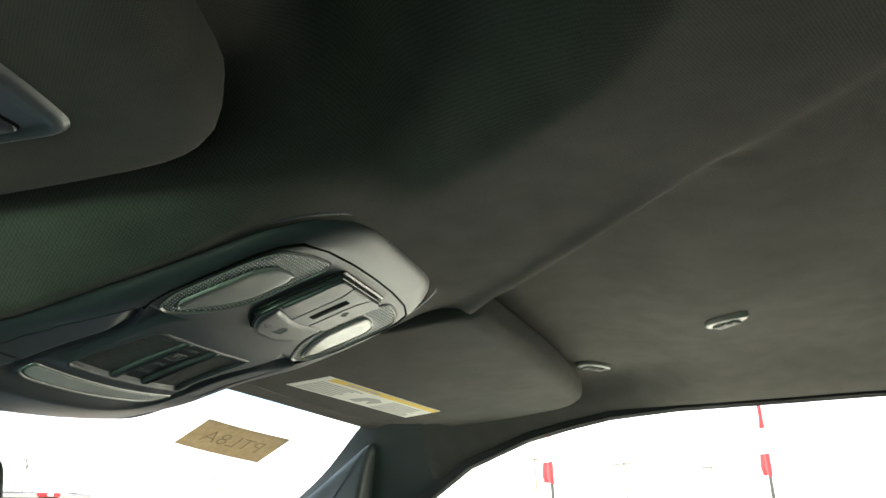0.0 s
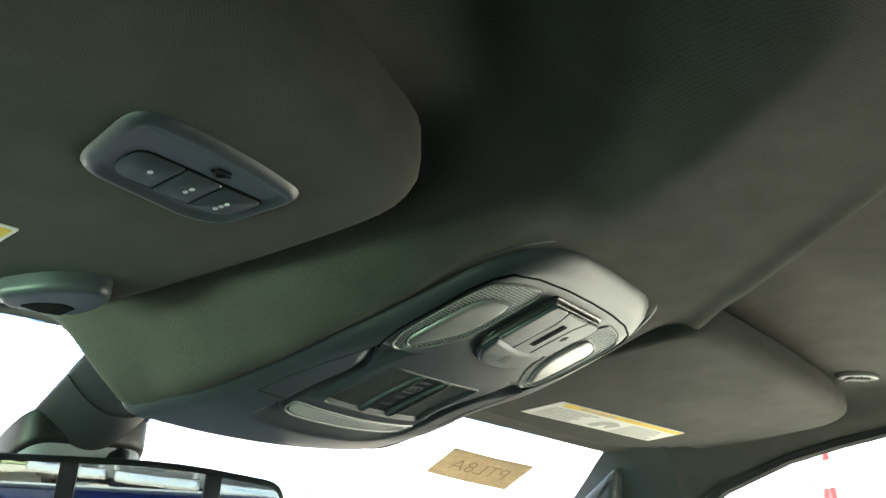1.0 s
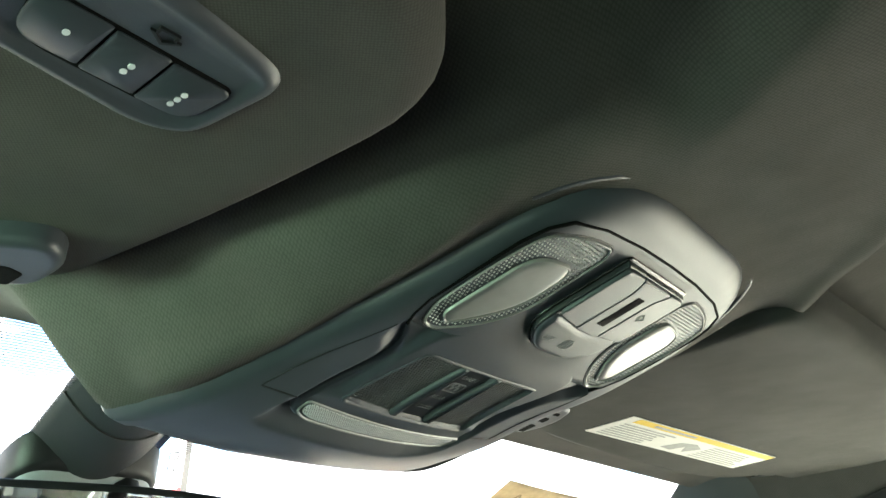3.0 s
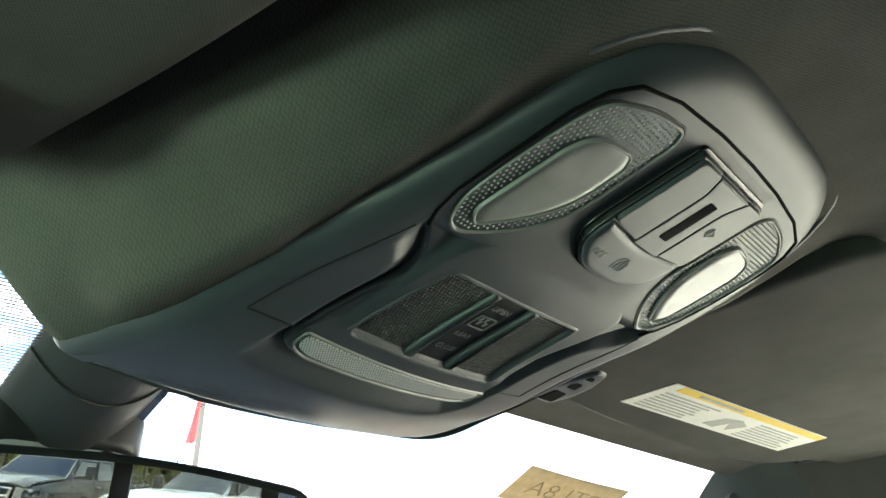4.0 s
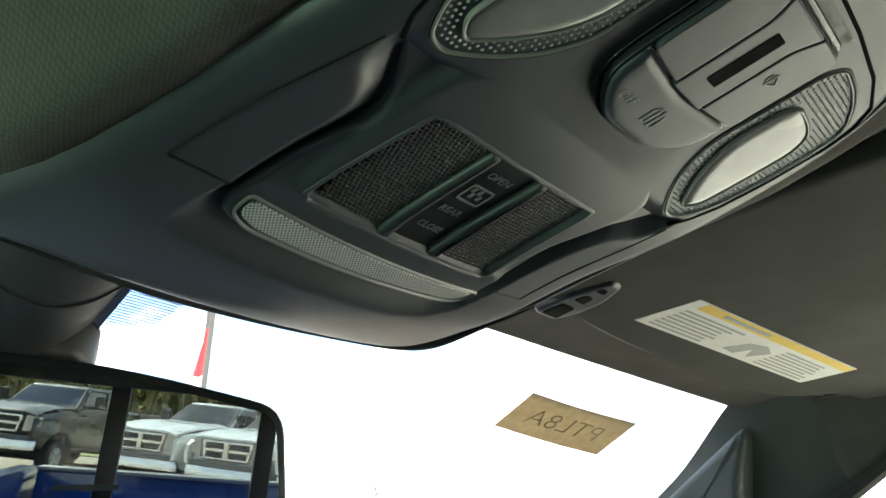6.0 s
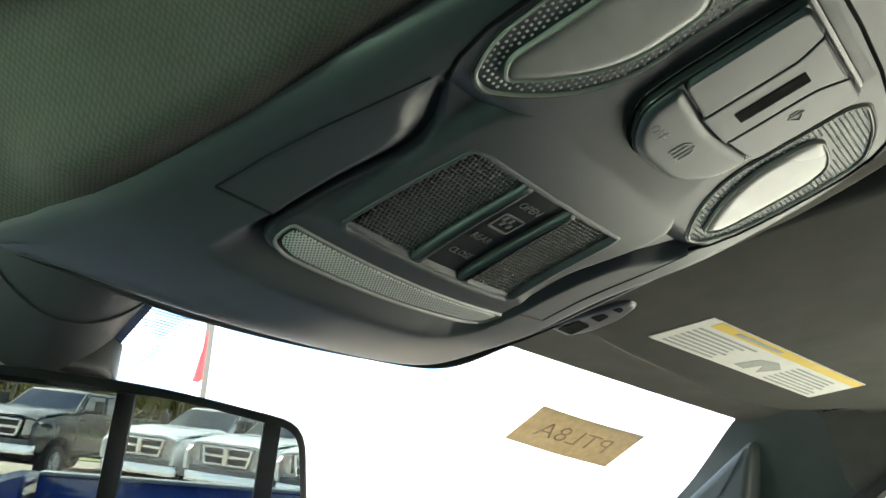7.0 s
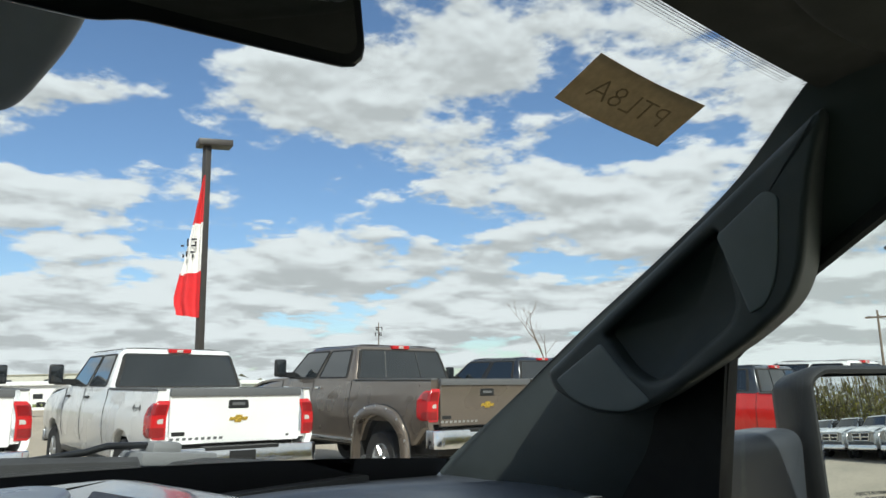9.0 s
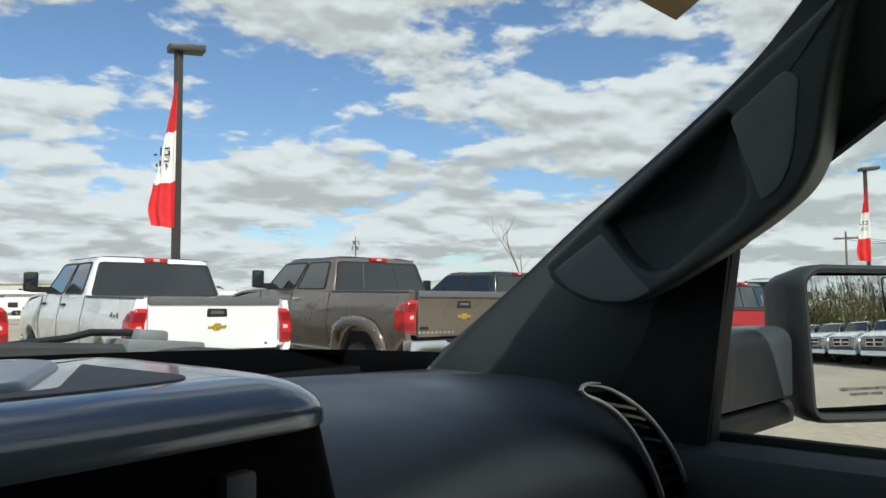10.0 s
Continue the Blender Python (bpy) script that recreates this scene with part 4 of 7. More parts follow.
        cells = within(mid, hexes(min(p[0] for p in out), max(p[0] for p in out), -0.160, -0.080, 0.0021), -0.0012)
        taken = set(cells)
        verts, faces = [], []
        for u, v in within(out, hexes(min(p[0] for p in out), max(p[0] for p in out), -0.160, -0.080, 0.0021), 0.0016):
            if (u, v) in taken:
                continue
            n = len(verts)
            verts += [tuple(deck(u + 0.00102 * math.cos(a), v + 0.00102 * math.sin(a), 0.0005)) for a in (math.pi / 6 + k * math.pi / 3 for k in range(6))]
            verts.append(tuple(deck(u, v, -0.0006)))
            faces += [(n + k, n + (k + 1) % 6, n + 6) for k in range(6)]
        me = bpy.data.meshes.new("prism_field")
        me.from_pydata(verts, [], faces)
        me.materials.append(PRISM_CELL)
        ob = new("prism_field", me)
        ob.parent, ob.matrix_parent_inverse = lamp, world_of(lamp).inverted()
        tagged(ob, "fine honeycomb of clear prisms", kind="stuff")
        part("lens_ring", ring_slab(mid, inset(mid, 0.0010), 0.002, -0.0018, deck, 0.0004), LENS_RIM, lamp, "bright lens ring", smooth=50)
        dome = [(0.0, 0.002)] + [(0.004 * (1 - math.cos(t)), 0.0012 * (1 - math.sin(t))) for t in (math.pi / 2 * k / 8 for k in range(9))]
        part("bulb_lens", skin_sheet(inset(mid, 0.0008), (s * 0.061, -0.116), 0.03, dome, lambda u, v: -0.0018 + 0 * u, 120, 10), LENS, lamp, "smooth clear lens", smooth=60)

    # switch block between the lamps
    pan = rounded([(-0.0315, -0.1608), (0.0315, -0.1608), (0.0315, -0.118), (0.0295, -0.107), (0.015, -0.0962), (-0.015, -0.0962), (-0.0295, -0.107), (-0.0315, -0.118)],
                  [0.003, 0.003, 0.01, 0.014, 0.016, 0.016, 0.014, 0.01], 6)
    panel = part("switch_panel", slab(pan, 0.004, -0.0012, deck, 0.0006), GLOSS_BLACK, top, "dark recessed switch surround", smooth=50)
    skirt = inset(pan, 0.0014)
    part("block", slab(skirt, -0.001, -0.0042, deck, 0.0008), ROCKER, panel, "glossy black block under the buttons", smooth=50)
    for name, pts, r in (("button", [(-0.0292, -0.1590), (-0.0142, -0.1590), (-0.0100, -0.1500), (-0.0100, -0.1205), (-0.0292, -0.1225)], [0.003, 0.001, 0.003, 0.001, 0.003]),
                         ("centre_bar", [(-0.0137, -0.1590), (0.0137, -0.1590), (0.0096, -0.1500), (0.0096, -0.1195), (-0.0096, -0.1195), (-0.0096, -0.1500)], [0.001, 0.001, 0.003, 0.001, 0.001, 0.003]),
                         ("button", [(0.0142, -0.1590), (0.0292, -0.1590), (0.0292, -0.1225), (0.0100, -0.1205), (0.0100, -0.1500)], [0.001, 0.003, 0.003, 0.001, 0.003])):
        part(name, slab(rounded(pts, r, 3), -0.001, -0.0064, deck, 0.0007), CONSOLE, panel, smooth=50)
    arc = rounded([(-0.0292, -0.1218), (-0.010, -0.1198), (0.0, -0.1190), (0.010, -0.1198), (0.0292, -0.1218), (0.0285, -0.1090), (0.0150, -0.0985), (-0.0150, -0.0985), (-0.0285, -0.1090)], [0.004, 0.02, 0.02, 0.02, 0.004, 0.010, 0.016, 0.016, 0.010], 6)
    part("front_button", skin_sheet(arc, (0.0, -0.110), 0.03, [(0.0, 0.006)] + [(0.0034 * (1 - math.cos(t)), 0.0036 * (1 - math.sin(t))) for t in (math.pi / 2 * k / 7 for k in range(8))], lambda u, v: -0.0063 + 0 * u, 160, 8), CONSOLE, panel, "rounded front button", smooth=60)
    part("slot", slab(rounded([(-0.0030, -0.1500), (0.0030, -0.1500), (0.0030, -0.1275), (-0.0030, -0.1275)], 0.0005, 2), -0.002, -0.0067, deck), GAP, panel, "black sensor slot")

    def symbol(lines, w, name="symbol", thick=0.00028, mat=MARK_FAINT):
        bm = bmesh.new()
        for line in lines:
            for (a, b), (c, d) in zip(line, line[1:]):
                e = Vector((-(d - b), c - a)).normalized() * thick
                slab([Vector((a + e.x, b + e.y)), Vector((c + e.x, d + e.y)), Vector((c - e.x, d - e.y)), Vector((a - e.x, b - e.y))], w + 0.0006, w - 0.0002, deck, bm=bm)
        part(name, bm, mat, panel)

    def lettering(text, u, v, w, size, mat, parent):
        """Writing faces down; the heads of the letters point to the rear."""
        p, ex, ey = deck(u, v, w), deck(u + 0.01, v, 0) - deck(u, v, 0), deck(u, v + 0.01, 0) - deck(u, v, 0)
        ex.normalize(), ey.normalize()
        fx, fy = ex, -ey
        words(text, size, Matrix.Translation(p) @ Matrix((fx, fy, fx.cross(fy))).transposed().to_4x4(), mat, parent, "lettering", 0.0001)

    lettering("OFF", -0.0165, -0.1085, -0.0064, 0.0052, MARK_FAINT, panel)
    symbol([[(-0.0035, -0.1060), (-0.0035, -0.1110), (-0.0012, -0.1128), (-0.0012, -0.1060), (-0.0035, -0.1060)], [(0.0032, -0.1060), (0.0032, -0.1110), (0.0010, -0.1128), (0.0010, -0.1060), (0.0032, -0.1060)]], -0.0064)
    symbol([[(0.0125, -0.1075), (0.0150, -0.1125), (0.0180, -0.1110), (0.0165, -0.1065), (0.0125, -0.1075)]], -0.0060)
    symbol([[(0.0165, -0.1385), (0.0205, -0.1410), (0.0165, -0.1435), (0.0165, -0.1385)], [(0.0150, -0.1395), (0.0150, -0.1425)]], -0.0066)

    # loudspeaker well: two honeycomb grilles, two ridges and the rear window switch
    frame_out = inset(resample(rounded(GRILLE_WELL, 0.001, 2), 80), -0.0016)
    well = part("switch_well", ring_slab(frame_out, inset(frame_out, 0.0019), 0.005, -0.0005, deck, 0.0004), CONSOLE, top, "raised edge of the loudspeaker well", smooth=50)
    part("well_floor", pad(GRILLE_WELL, 0.008, 0.0042, (0.0, -0.04)), CONSOLE_DARK, well)
    for quad in (((-0.0484, -0.0650), (-0.0190, -0.0650), (-0.0145, -0.0145), (-0.0455, -0.0152)), ((0.0138, -0.0650), (0.0420, -0.0650), (0.0490, -0.0138), (0.0188, -0.0142))):
        quad = [Vector(p) for p in quad]
        part("grille", pad(quad, 0.006, 0.0036, sum(quad, Vector((0, 0))) / 4), GAP, well, "dark backing of the grille")
        verts, faces = [], []
        for u, v in within(quad, hexes(-0.05, 0.05, -0.0652, -0.0130, 0.00185), 0.0007):
            n = len(verts)
            for r, w in ((0.00106, 0.0022), (0.00074, 0.0023), (0.00066, 0.0036)):
                verts += [tuple(deck(u + r * math.cos(a), v + r * math.sin(a), w)) for a in (math.pi / 6 + k * math.pi / 3 for k in range(6))]
            faces += [(n + 6 * j + k, n + 6 * j + (k + 1) % 6, n + 6 * j + 6 + (k + 1) % 6, n + 6 * j + 6 + k) for j in range(2) for k in range(6)]
        me = bpy.data.meshes.new("grille_mesh")
        me.from_pydata(verts, [], faces)
        me.materials.append(GRILLE)
        ob = new("grille_mesh", me)
        ob.parent, ob.matrix_parent_inverse = well, world_of(well).inverted()
        tagged(ob, "dark honeycomb microphone grille", kind="stuff")
    for a, b, c, d in ((-0.0192, -0.0142, -0.0088, -0.0148), (0.0092, 0.0140, 0.0190, 0.0130)):
        bar = rounded([(a, -0.0648), (b, -0.0648), (c, -0.0140), (d, -0.0140)], 0.0018, 4)
        bar = [p for q, r in zip(bar, bar[1:] + bar[:1]) for p in (q.lerp(r, k / 4) for k in range(4))]
        part("ridge", slab(bar, 0.006, -0.0002, deck, 0.0021, 4), CONSOLE, well, "rounded raised ridge", smooth=60)
    quad = [Vector(p) for p in ((-0.0128, -0.0642), (0.0080, -0.0642), (0.0122, -0.0148), (-0.0080, -0.0148))]
    part("rocker", pad(quad, 0.006, 0.0028, (0.0, -0.04), 0.0008), ROCKER, well, "glossy black rear window switch", smooth=50)
    for text, u, v, size in (("OPEN", -0.0025, -0.0555, 0.0048), ("REAR", -0.0005, -0.0345, 0.0046), ("CLOSE", 0.0012, -0.0245, 0.0044)):
        lettering(text, u, v, 0.0024, size, MARK_FAINT, well)
    bm = ring_slab(rounded([(-0.0075, -0.0495), (0.0045, -0.0495), (0.0055, -0.0405), (-0.0065, -0.0405)], 0.0015, 3), rounded([(-0.0066, -0.0487), (0.0036, -0.0487), (0.0046, -0.0413), (-0.0056, -0.0413)], 0.001, 3), 0.0030, 0.0024, deck)
    for a, b in ((-0.0052, -0.0470), (-0.0018, -0.0470), (-0.0035, -0.0445), (0.0004, -0.0445)):
        slab(rounded([(a, b - 0.0012), (a + 0.0017, b - 0.0012), (a + 0.0017, b + 0.0012), (a, b + 0.0012)], 0.0003, 2), 0.0030, 0.0024, deck, bm=bm)
    part("window_symbol", bm, MARK_FAINT, well)

    # light strip in its bright frame
    st = rounded([(-0.0595, -0.0048), (0.0640, -0.0010), (0.0605, 0.0066), (0.0500, 0.0084), (0.0, 0.0082), (-0.0500, 0.0078), (-0.0592, 0.0040)], [0.001, 0.001, 0.004, 0.01, 0.02, 0.006, 0.004], 5)
    st = resample(st, 160)
    strip = part("light_strip", ring_slab(inset(st, -0.0007), inset(st, 0.0003), 0.005, 0.0012, deck, 0.0003), SATIN, top, "thin bright frame of the light strip")
    bar = [(-0.0575, -0.0036), (0.0612, -0.0004), (0.0580, 0.0052), (0.0490, 0.0064), (0.0, 0.0064), (-0.0490, 0.0060), (-0.0575, 0.0030)]
    bar = resample(rounded(bar, [0.001, 0.001, 0.004, 0.01, 0.02, 0.005, 0.004], 5), 160)
    part("strip_bed", pad(st, 0.005, 0.0022, (0.0, 0.002)), LENS_RIM, strip, "pale edge of the strip lens", smooth=50)
    part("mesh_lens", pad(bar, 0.005, 0.0014, (0.0, 0.002), 0.0003), STRIP_MESH, strip, "pale dotted light strip lens", smooth=50)


build_console()


# ---------- sun visors ----------
def build_visor(side):
    def place(x, y, w):
        return Vector((side * x, y, visor_z(x, y) + w - (0.008 if side < 0 else 0.0)))

    top = empty("sun_visor", place(0.42, 0.52, 0.02), "folded charcoal cloth sun visor" + (" with a warning label" if side > 0 else " with garage opener buttons"), "sun visor")
    if side > 0:
        out = rounded([(0.150, 0.404), (0.40, 0.379), (0.590, 0.374), (0.634, 0.405), (0.679, 0.562), (0.662, 0.578), (0.606, 0.588), (0.583, 0.632), (0.50, 0.656), (0.36, 0.6665), (0.205, 0.664), (0.165, 0.640)],
                      [0.035, 0.2, 0.03, 0.03, 0.02, 0.03, 0.02, 0.03, 0.06, 0.1, 0.012, 0.02], 7)
    else:
        out = rounded([(0.150, 0.417), (0.26, 0.386), (0.45, 0.376), (0.672, 0.378), (0.708, 0.44), (0.704, 0.566), (0.672, 0.585), (0.600, 0.594), (0.583, 0.632), (0.50, 0.645), (0.245, 0.645), (0.182, 0.632), (0.160, 0.520)],
                      [0.045, 0.06, 0.2, 0.04, 0.05, 0.02, 0.03, 0.02, 0.03, 0.06, 0.02, 0.02, 0.15], 7)
    bm = slab(out, 0.026, 0.0, place, 0.012, 4)
    part("panel", bm, VISOR_CLOTH, top, "cloth covered panel", smooth=60)
    # seam along the front edge
    bm = bmesh.new()
    tube(bm, [place(x, 0.658 - 0.9 * (x - 0.30) ** 2, 0.002) for x in np.linspace(0.215, 0.50, 14)], 0.0016, 6)
    part("seam", bm, CONSOLE_DARK, top)
    # free end held in its clip
    clip = empty("visor_clip", place(0.205, 0.625, 0.02), "grey plastic sun visor clip with a slot", "visor clip")
    if side > 0:
        cl = rounded([(0.2031, 0.6687), (0.2276, 0.6687), (0.2301, 0.6477), (0.2246, 0.6247), (0.2111, 0.6047), (0.1981, 0.6047), (0.1961, 0.6427)], 0.007, 5)
        slots = ([(0.2071, 0.6637), (0.2236, 0.6627), (0.2181, 0.6447), (0.2041, 0.6447)], [(0.2041, 0.6367), (0.2151, 0.6367), (0.2116, 0.6267), (0.2041, 0.6267)], [(0.2021, 0.6197), (0.2106, 0.6187), (0.2071, 0.6137), (0.2021, 0.6137)])
    else:
        cl = rounded([(0.244, 0.614), (0.230, 0.588), (0.208, 0.578), (0.197, 0.592), (0.199, 0.618), (0.214, 0.625), (0.234, 0.626)], [0.006, 0.012, 0.010, 0.010, 0.008, 0.006, 0.006], 5)
        slots = ([(0.230, 0.6175), (0.2260, 0.6095), (0.2150, 0.6035), (0.2075, 0.6065), (0.2085, 0.6200), (0.220, 0.6210)],)
        foot = rounded([(0.244, 0.612), (0.228, 0.612), (0.212, 0.616), (0.216, 0.640), (0.232, 0.648), (0.244, 0.640)], 0.009, 5)
        part("base", slab(foot, 0.02, -0.002, place, 0.006, 4), CONSOLE, clip, "smooth grey base of the clip", smooth=60)
    low, high = (0.020, -0.0022) if side > 0 else (0.006, -0.0095)
    part("hook", slab(cl, low, high, place, 0.004, 4), CONSOLE, clip, "rounded grey hook", smooth=60)
    for sl in slots:
        part("slot", slab(rounded(sl, 0.002, 4), high + 0.002, high - 0.0004, place, 0.0003), GAP, clip, "dark slot in the clip")
    # hinge end
    bm = bmesh.new()
    tube(bm, [place(0.545, 0.632, 0.012), place(0.60, 0.612, 0.012), place(0.650, 0.595, 0.014)], 0.007, 8)
    tube(bm, [place(0.640, 0.597, 0.03), place(0.640, 0.597, 0.006)], 0.018, 12)
    part("hinge", bm, CONSOLE_DARK, top, "dark plastic hinge arm")
    return place, top


def build_label():
    place, visor = build_visor(1)
    quad = [(0.270, 0.6285), (0.527, 0.5972), (0.519, 0.5477), (0.267, 0.5795)]

    def on(a, b, w):      # a along the label, b from its front to its back
        f = [Vector(q) for q in quad]
        p = f[0] * (1 - a) * (1 - b) + f[1] * a * (1 - b) + f[2] * a * b + f[3] * (1 - a) * b
        return place(p.x, p.y, w)

    top = empty("warning_label", on(0.5, 0.5, 0), "white printed warning label with a yellow band on the visor", "label")
    sq = lambda a0, b0, a1, b1: [Vector((a0, b0)), Vector((a1, b0)), Vector((a1, b1)), Vector((a0, b1))]
    part("paper", slab(sq(0, 0, 1, 1), 0.001, -0.0006, on), PAPER, top)
    part("yellow_band", slab(sq(0.05, 0.80, 0.995, 0.985), -0.0002, -0.0009, on), YELLOW, top, "yellow heading band")
    rnd = random.Random(4)
    for col in ((0.04, 0.36), (0.62, 0.97)):
        for k in range(7):
            b0 = 0.08 + k * 0.095
            part("print_line", slab(sq(col[0], b0, lerp(col[0], col[1], rnd.uniform(0.75, 1.0)), b0 + 0.040), -0.0002, -0.0009, on), PRINT, top)
    bm = bmesh.new()
    slab([Vector(p) for p in ((0.41, 0.15), (0.48, 0.12), (0.50, 0.42), (0.55, 0.15), (0.59, 0.48), (0.52, 0.62), (0.44, 0.52))], -0.0002, -0.0009, on, bm=bm)
    part("pictogram", bm, PRINT, top, "small grey pictogram")
    bm = bmesh.new()
    slab(sq(0.16, 0.86, 0.42, 0.93), -0.0002, -0.0013, on, bm=bm)
    part("heading_print", bm, PRINT, top)


build_label()


def build_driver_visor():
    place, visor = build_visor(-1)
    def on(x, y, w):
        return place(x + 0.0005, y - 0.0028, w + 0.0026)

    top = empty("garage_opener", on(0.24, 0.475, 0), "dark grey three-button garage opener set into the visor", "remote control")
    shape = resample(rounded([(0.2815, 0.4455), (0.2360, 0.4470), (0.1960, 0.4555), (0.2040, 0.4990), (0.2210, 0.5055), (0.2765, 0.4965)], [0.016, 0.05, 0.013, 0.018, 0.022, 0.014], 7), 90)
    body = [(0.0, 0.012)] + [(0.0055 * (1 - math.cos(t)), 0.0052 * (1 - math.sin(t))) for t in (math.pi / 2 * k / 7 for k in range(8))]

    def loft(outline, rings, face):
        """A soft pad: rings of (inset, height), closed by a flat face."""
        bm = bmesh.new()
        vs = [[bm.verts.new(on(p[0], p[1], face + w)) for p in inset(outline, d)] for d, w in rings]
        for q, r in zip(vs, vs[1:]):
            for i in range(len(outline)):
                bm.faces.new((q[i], q[(i + 1) % len(outline)], r[(i + 1) % len(outline)], r[i]))
        bm.faces.new(vs[-1])
        return bm

    part("bezel", loft(shape, body + [(0.0072, 0.0014), (0.0100, 0.0018)], -0.0052), CONSOLE, top, "rounded dark grey bezel with a raised rim", smooth=60)
    well = resample(rounded([(0.2665, 0.4682), (0.2070, 0.4708), (0.2108, 0.4940), (0.2640, 0.4906)], [0.008, 0.004, 0.010, 0.010], 5), 70)
    part("key_well", loft(well, [(0.0, 0.003), (0.0, 0.0), (0.0003, -0.0002)], -0.0036), GAP, top, "dark gap round the keys")
    cuts = ((0.2655, 0.2650, 0.2458, 0.2466), (0.2448, 0.2456, 0.2283, 0.2292), (0.2273, 0.2282, 0.2076, 0.2108))
    dots = (((0.2542, 0.4790),), ((0.2362, 0.4830), (0.2356, 0.4797)), ((0.2192, 0.4868), (0.2187, 0.4838), (0.2182, 0.4808)))
    for k, (x0, x1, x2, x3) in enumerate(cuts):
        rear, front = 0.4692 + 0.0011 * k, 0.4893 + 0.0014 * k
        out = rounded([(x0, rear), (x2, rear + 0.0006), (x3, front + 0.0006), (x1, front)], [0.007 if k == 0 else 0.0004, 0.003 if k == 2 else 0.0004, 0.009 if k == 2 else 0.0004, 0.009 if k == 0 else 0.0004], 5)
        key = part("key", loft(resample(out, 60), [(0.0, 0.003), (0.0, 0.0006), (0.0008, 0.0)], -0.0048), BUTTON, top, "blue-grey rubber button", smooth=50)
        for x, y in dots[k]:
            ring = [Vector((x + 0.0010 * math.cos(t), y + 0.0012 * math.sin(t))) for t in (2 * math.pi * i / 12 for i in range(12))]
            part("dot", slab(ring, -0.004, -0.0051, on), MARK, key, "white dot")
    cx, cy = 0.2346, 0.4632
    roofline = [(-0.0030, -0.0016), (0.0030, -0.0016), (0.0030, 0.0008), (0.0046, 0.0008), (0.0, 0.0042), (-0.0046, 0.0008), (-0.0030, 0.0008)]
    bm = ring_slab([Vector((cx + p[0], cy + p[1])) for p in roofline], [Vector((cx + p[0] * 0.74, cy + 0.0006 + (p[1] - 0.0006) * 0.70)) for p in roofline], -0.002, -0.0044, on)
    part("house_symbol", bm, BLACK, top, "embossed house symbol")
    # yellow corner of the driver's own label
    def flat(x, y, w):
        return place(x, y, w)
    lab = empty("warning_label", flat(0.40, 0.59, 0), "white printed warning label with a yellow band on the visor", "label")
    quad = rounded([(0.262, 0.602), (0.50, 0.602), (0.50, 0.554), (0.262, 0.556)], 0.001, 2)
    part("paper", slab(quad, 0.001, -0.0006, flat), PAPER, lab)
    part("yellow_band", slab([Vector(p) for p in ((0.264, 0.567), (0.498, 0.565), (0.498, 0.556), (0.264, 0.558))], -0.0002, -0.0009, flat), YELLOW, lab, "yellow heading band")


build_driver_visor()


def build_plugs():
    for x, y in ((0.562, 0.357), (0.339, 0.2095)):
        def on(u, v, w):
            along = Vector((0.75, 0.66)) if x < 0.4 else Vector((0.66, -0.75))
            p = Vector((x, y)) + along * u + Vector((-along.y, along.x)) * v
            return Vector((p.x, p.y, liner(p.x, p.y) + w))

        top = empty("screw_cover", on(0, 0, 0.004), "small pale oval ribbed cover on the headliner", "cover cap", "covers on the headliner")
        out = [Vector((0.026 * math.cos(t), 0.011 * math.sin(t))) for t in (2 * math.pi * k / 28 for k in range(28))]
        part("cap", slab(out, 0.004, -0.005, on, 0.003, 3), LENS_RIM, top, smooth=60)
        for k in range(7):
            u = -0.012 + k * 0.004
            part("rib", slab([Vector(p) for p in ((u - 0.0008, -0.005), (u + 0.0008, -0.005), (u + 0.0008, 0.005), (u - 0.0008, 0.005))], -0.004, -0.0072, on), MARK_GREY, top)


build_plugs()


# ---------- mirror and its mount ----------
M_N = Vector((-0.270, -0.960, -0.075)).normalized()
M_R = Vector((0.963, -0.268, 0)).normalized()
M_R = (M_R - M_N * M_R.dot(M_N)).normalized()
M_U = M_R.cross(M_N)
if M_U.z < 0:
    M_U = -M_U
M_O = Vector((-0.030, 0.792, 1.662))


def on_mirror(u, v, w):
    """u to the right, v up, w towards the driver."""
    return M_O + M_R * u + M_U * v + M_N * w


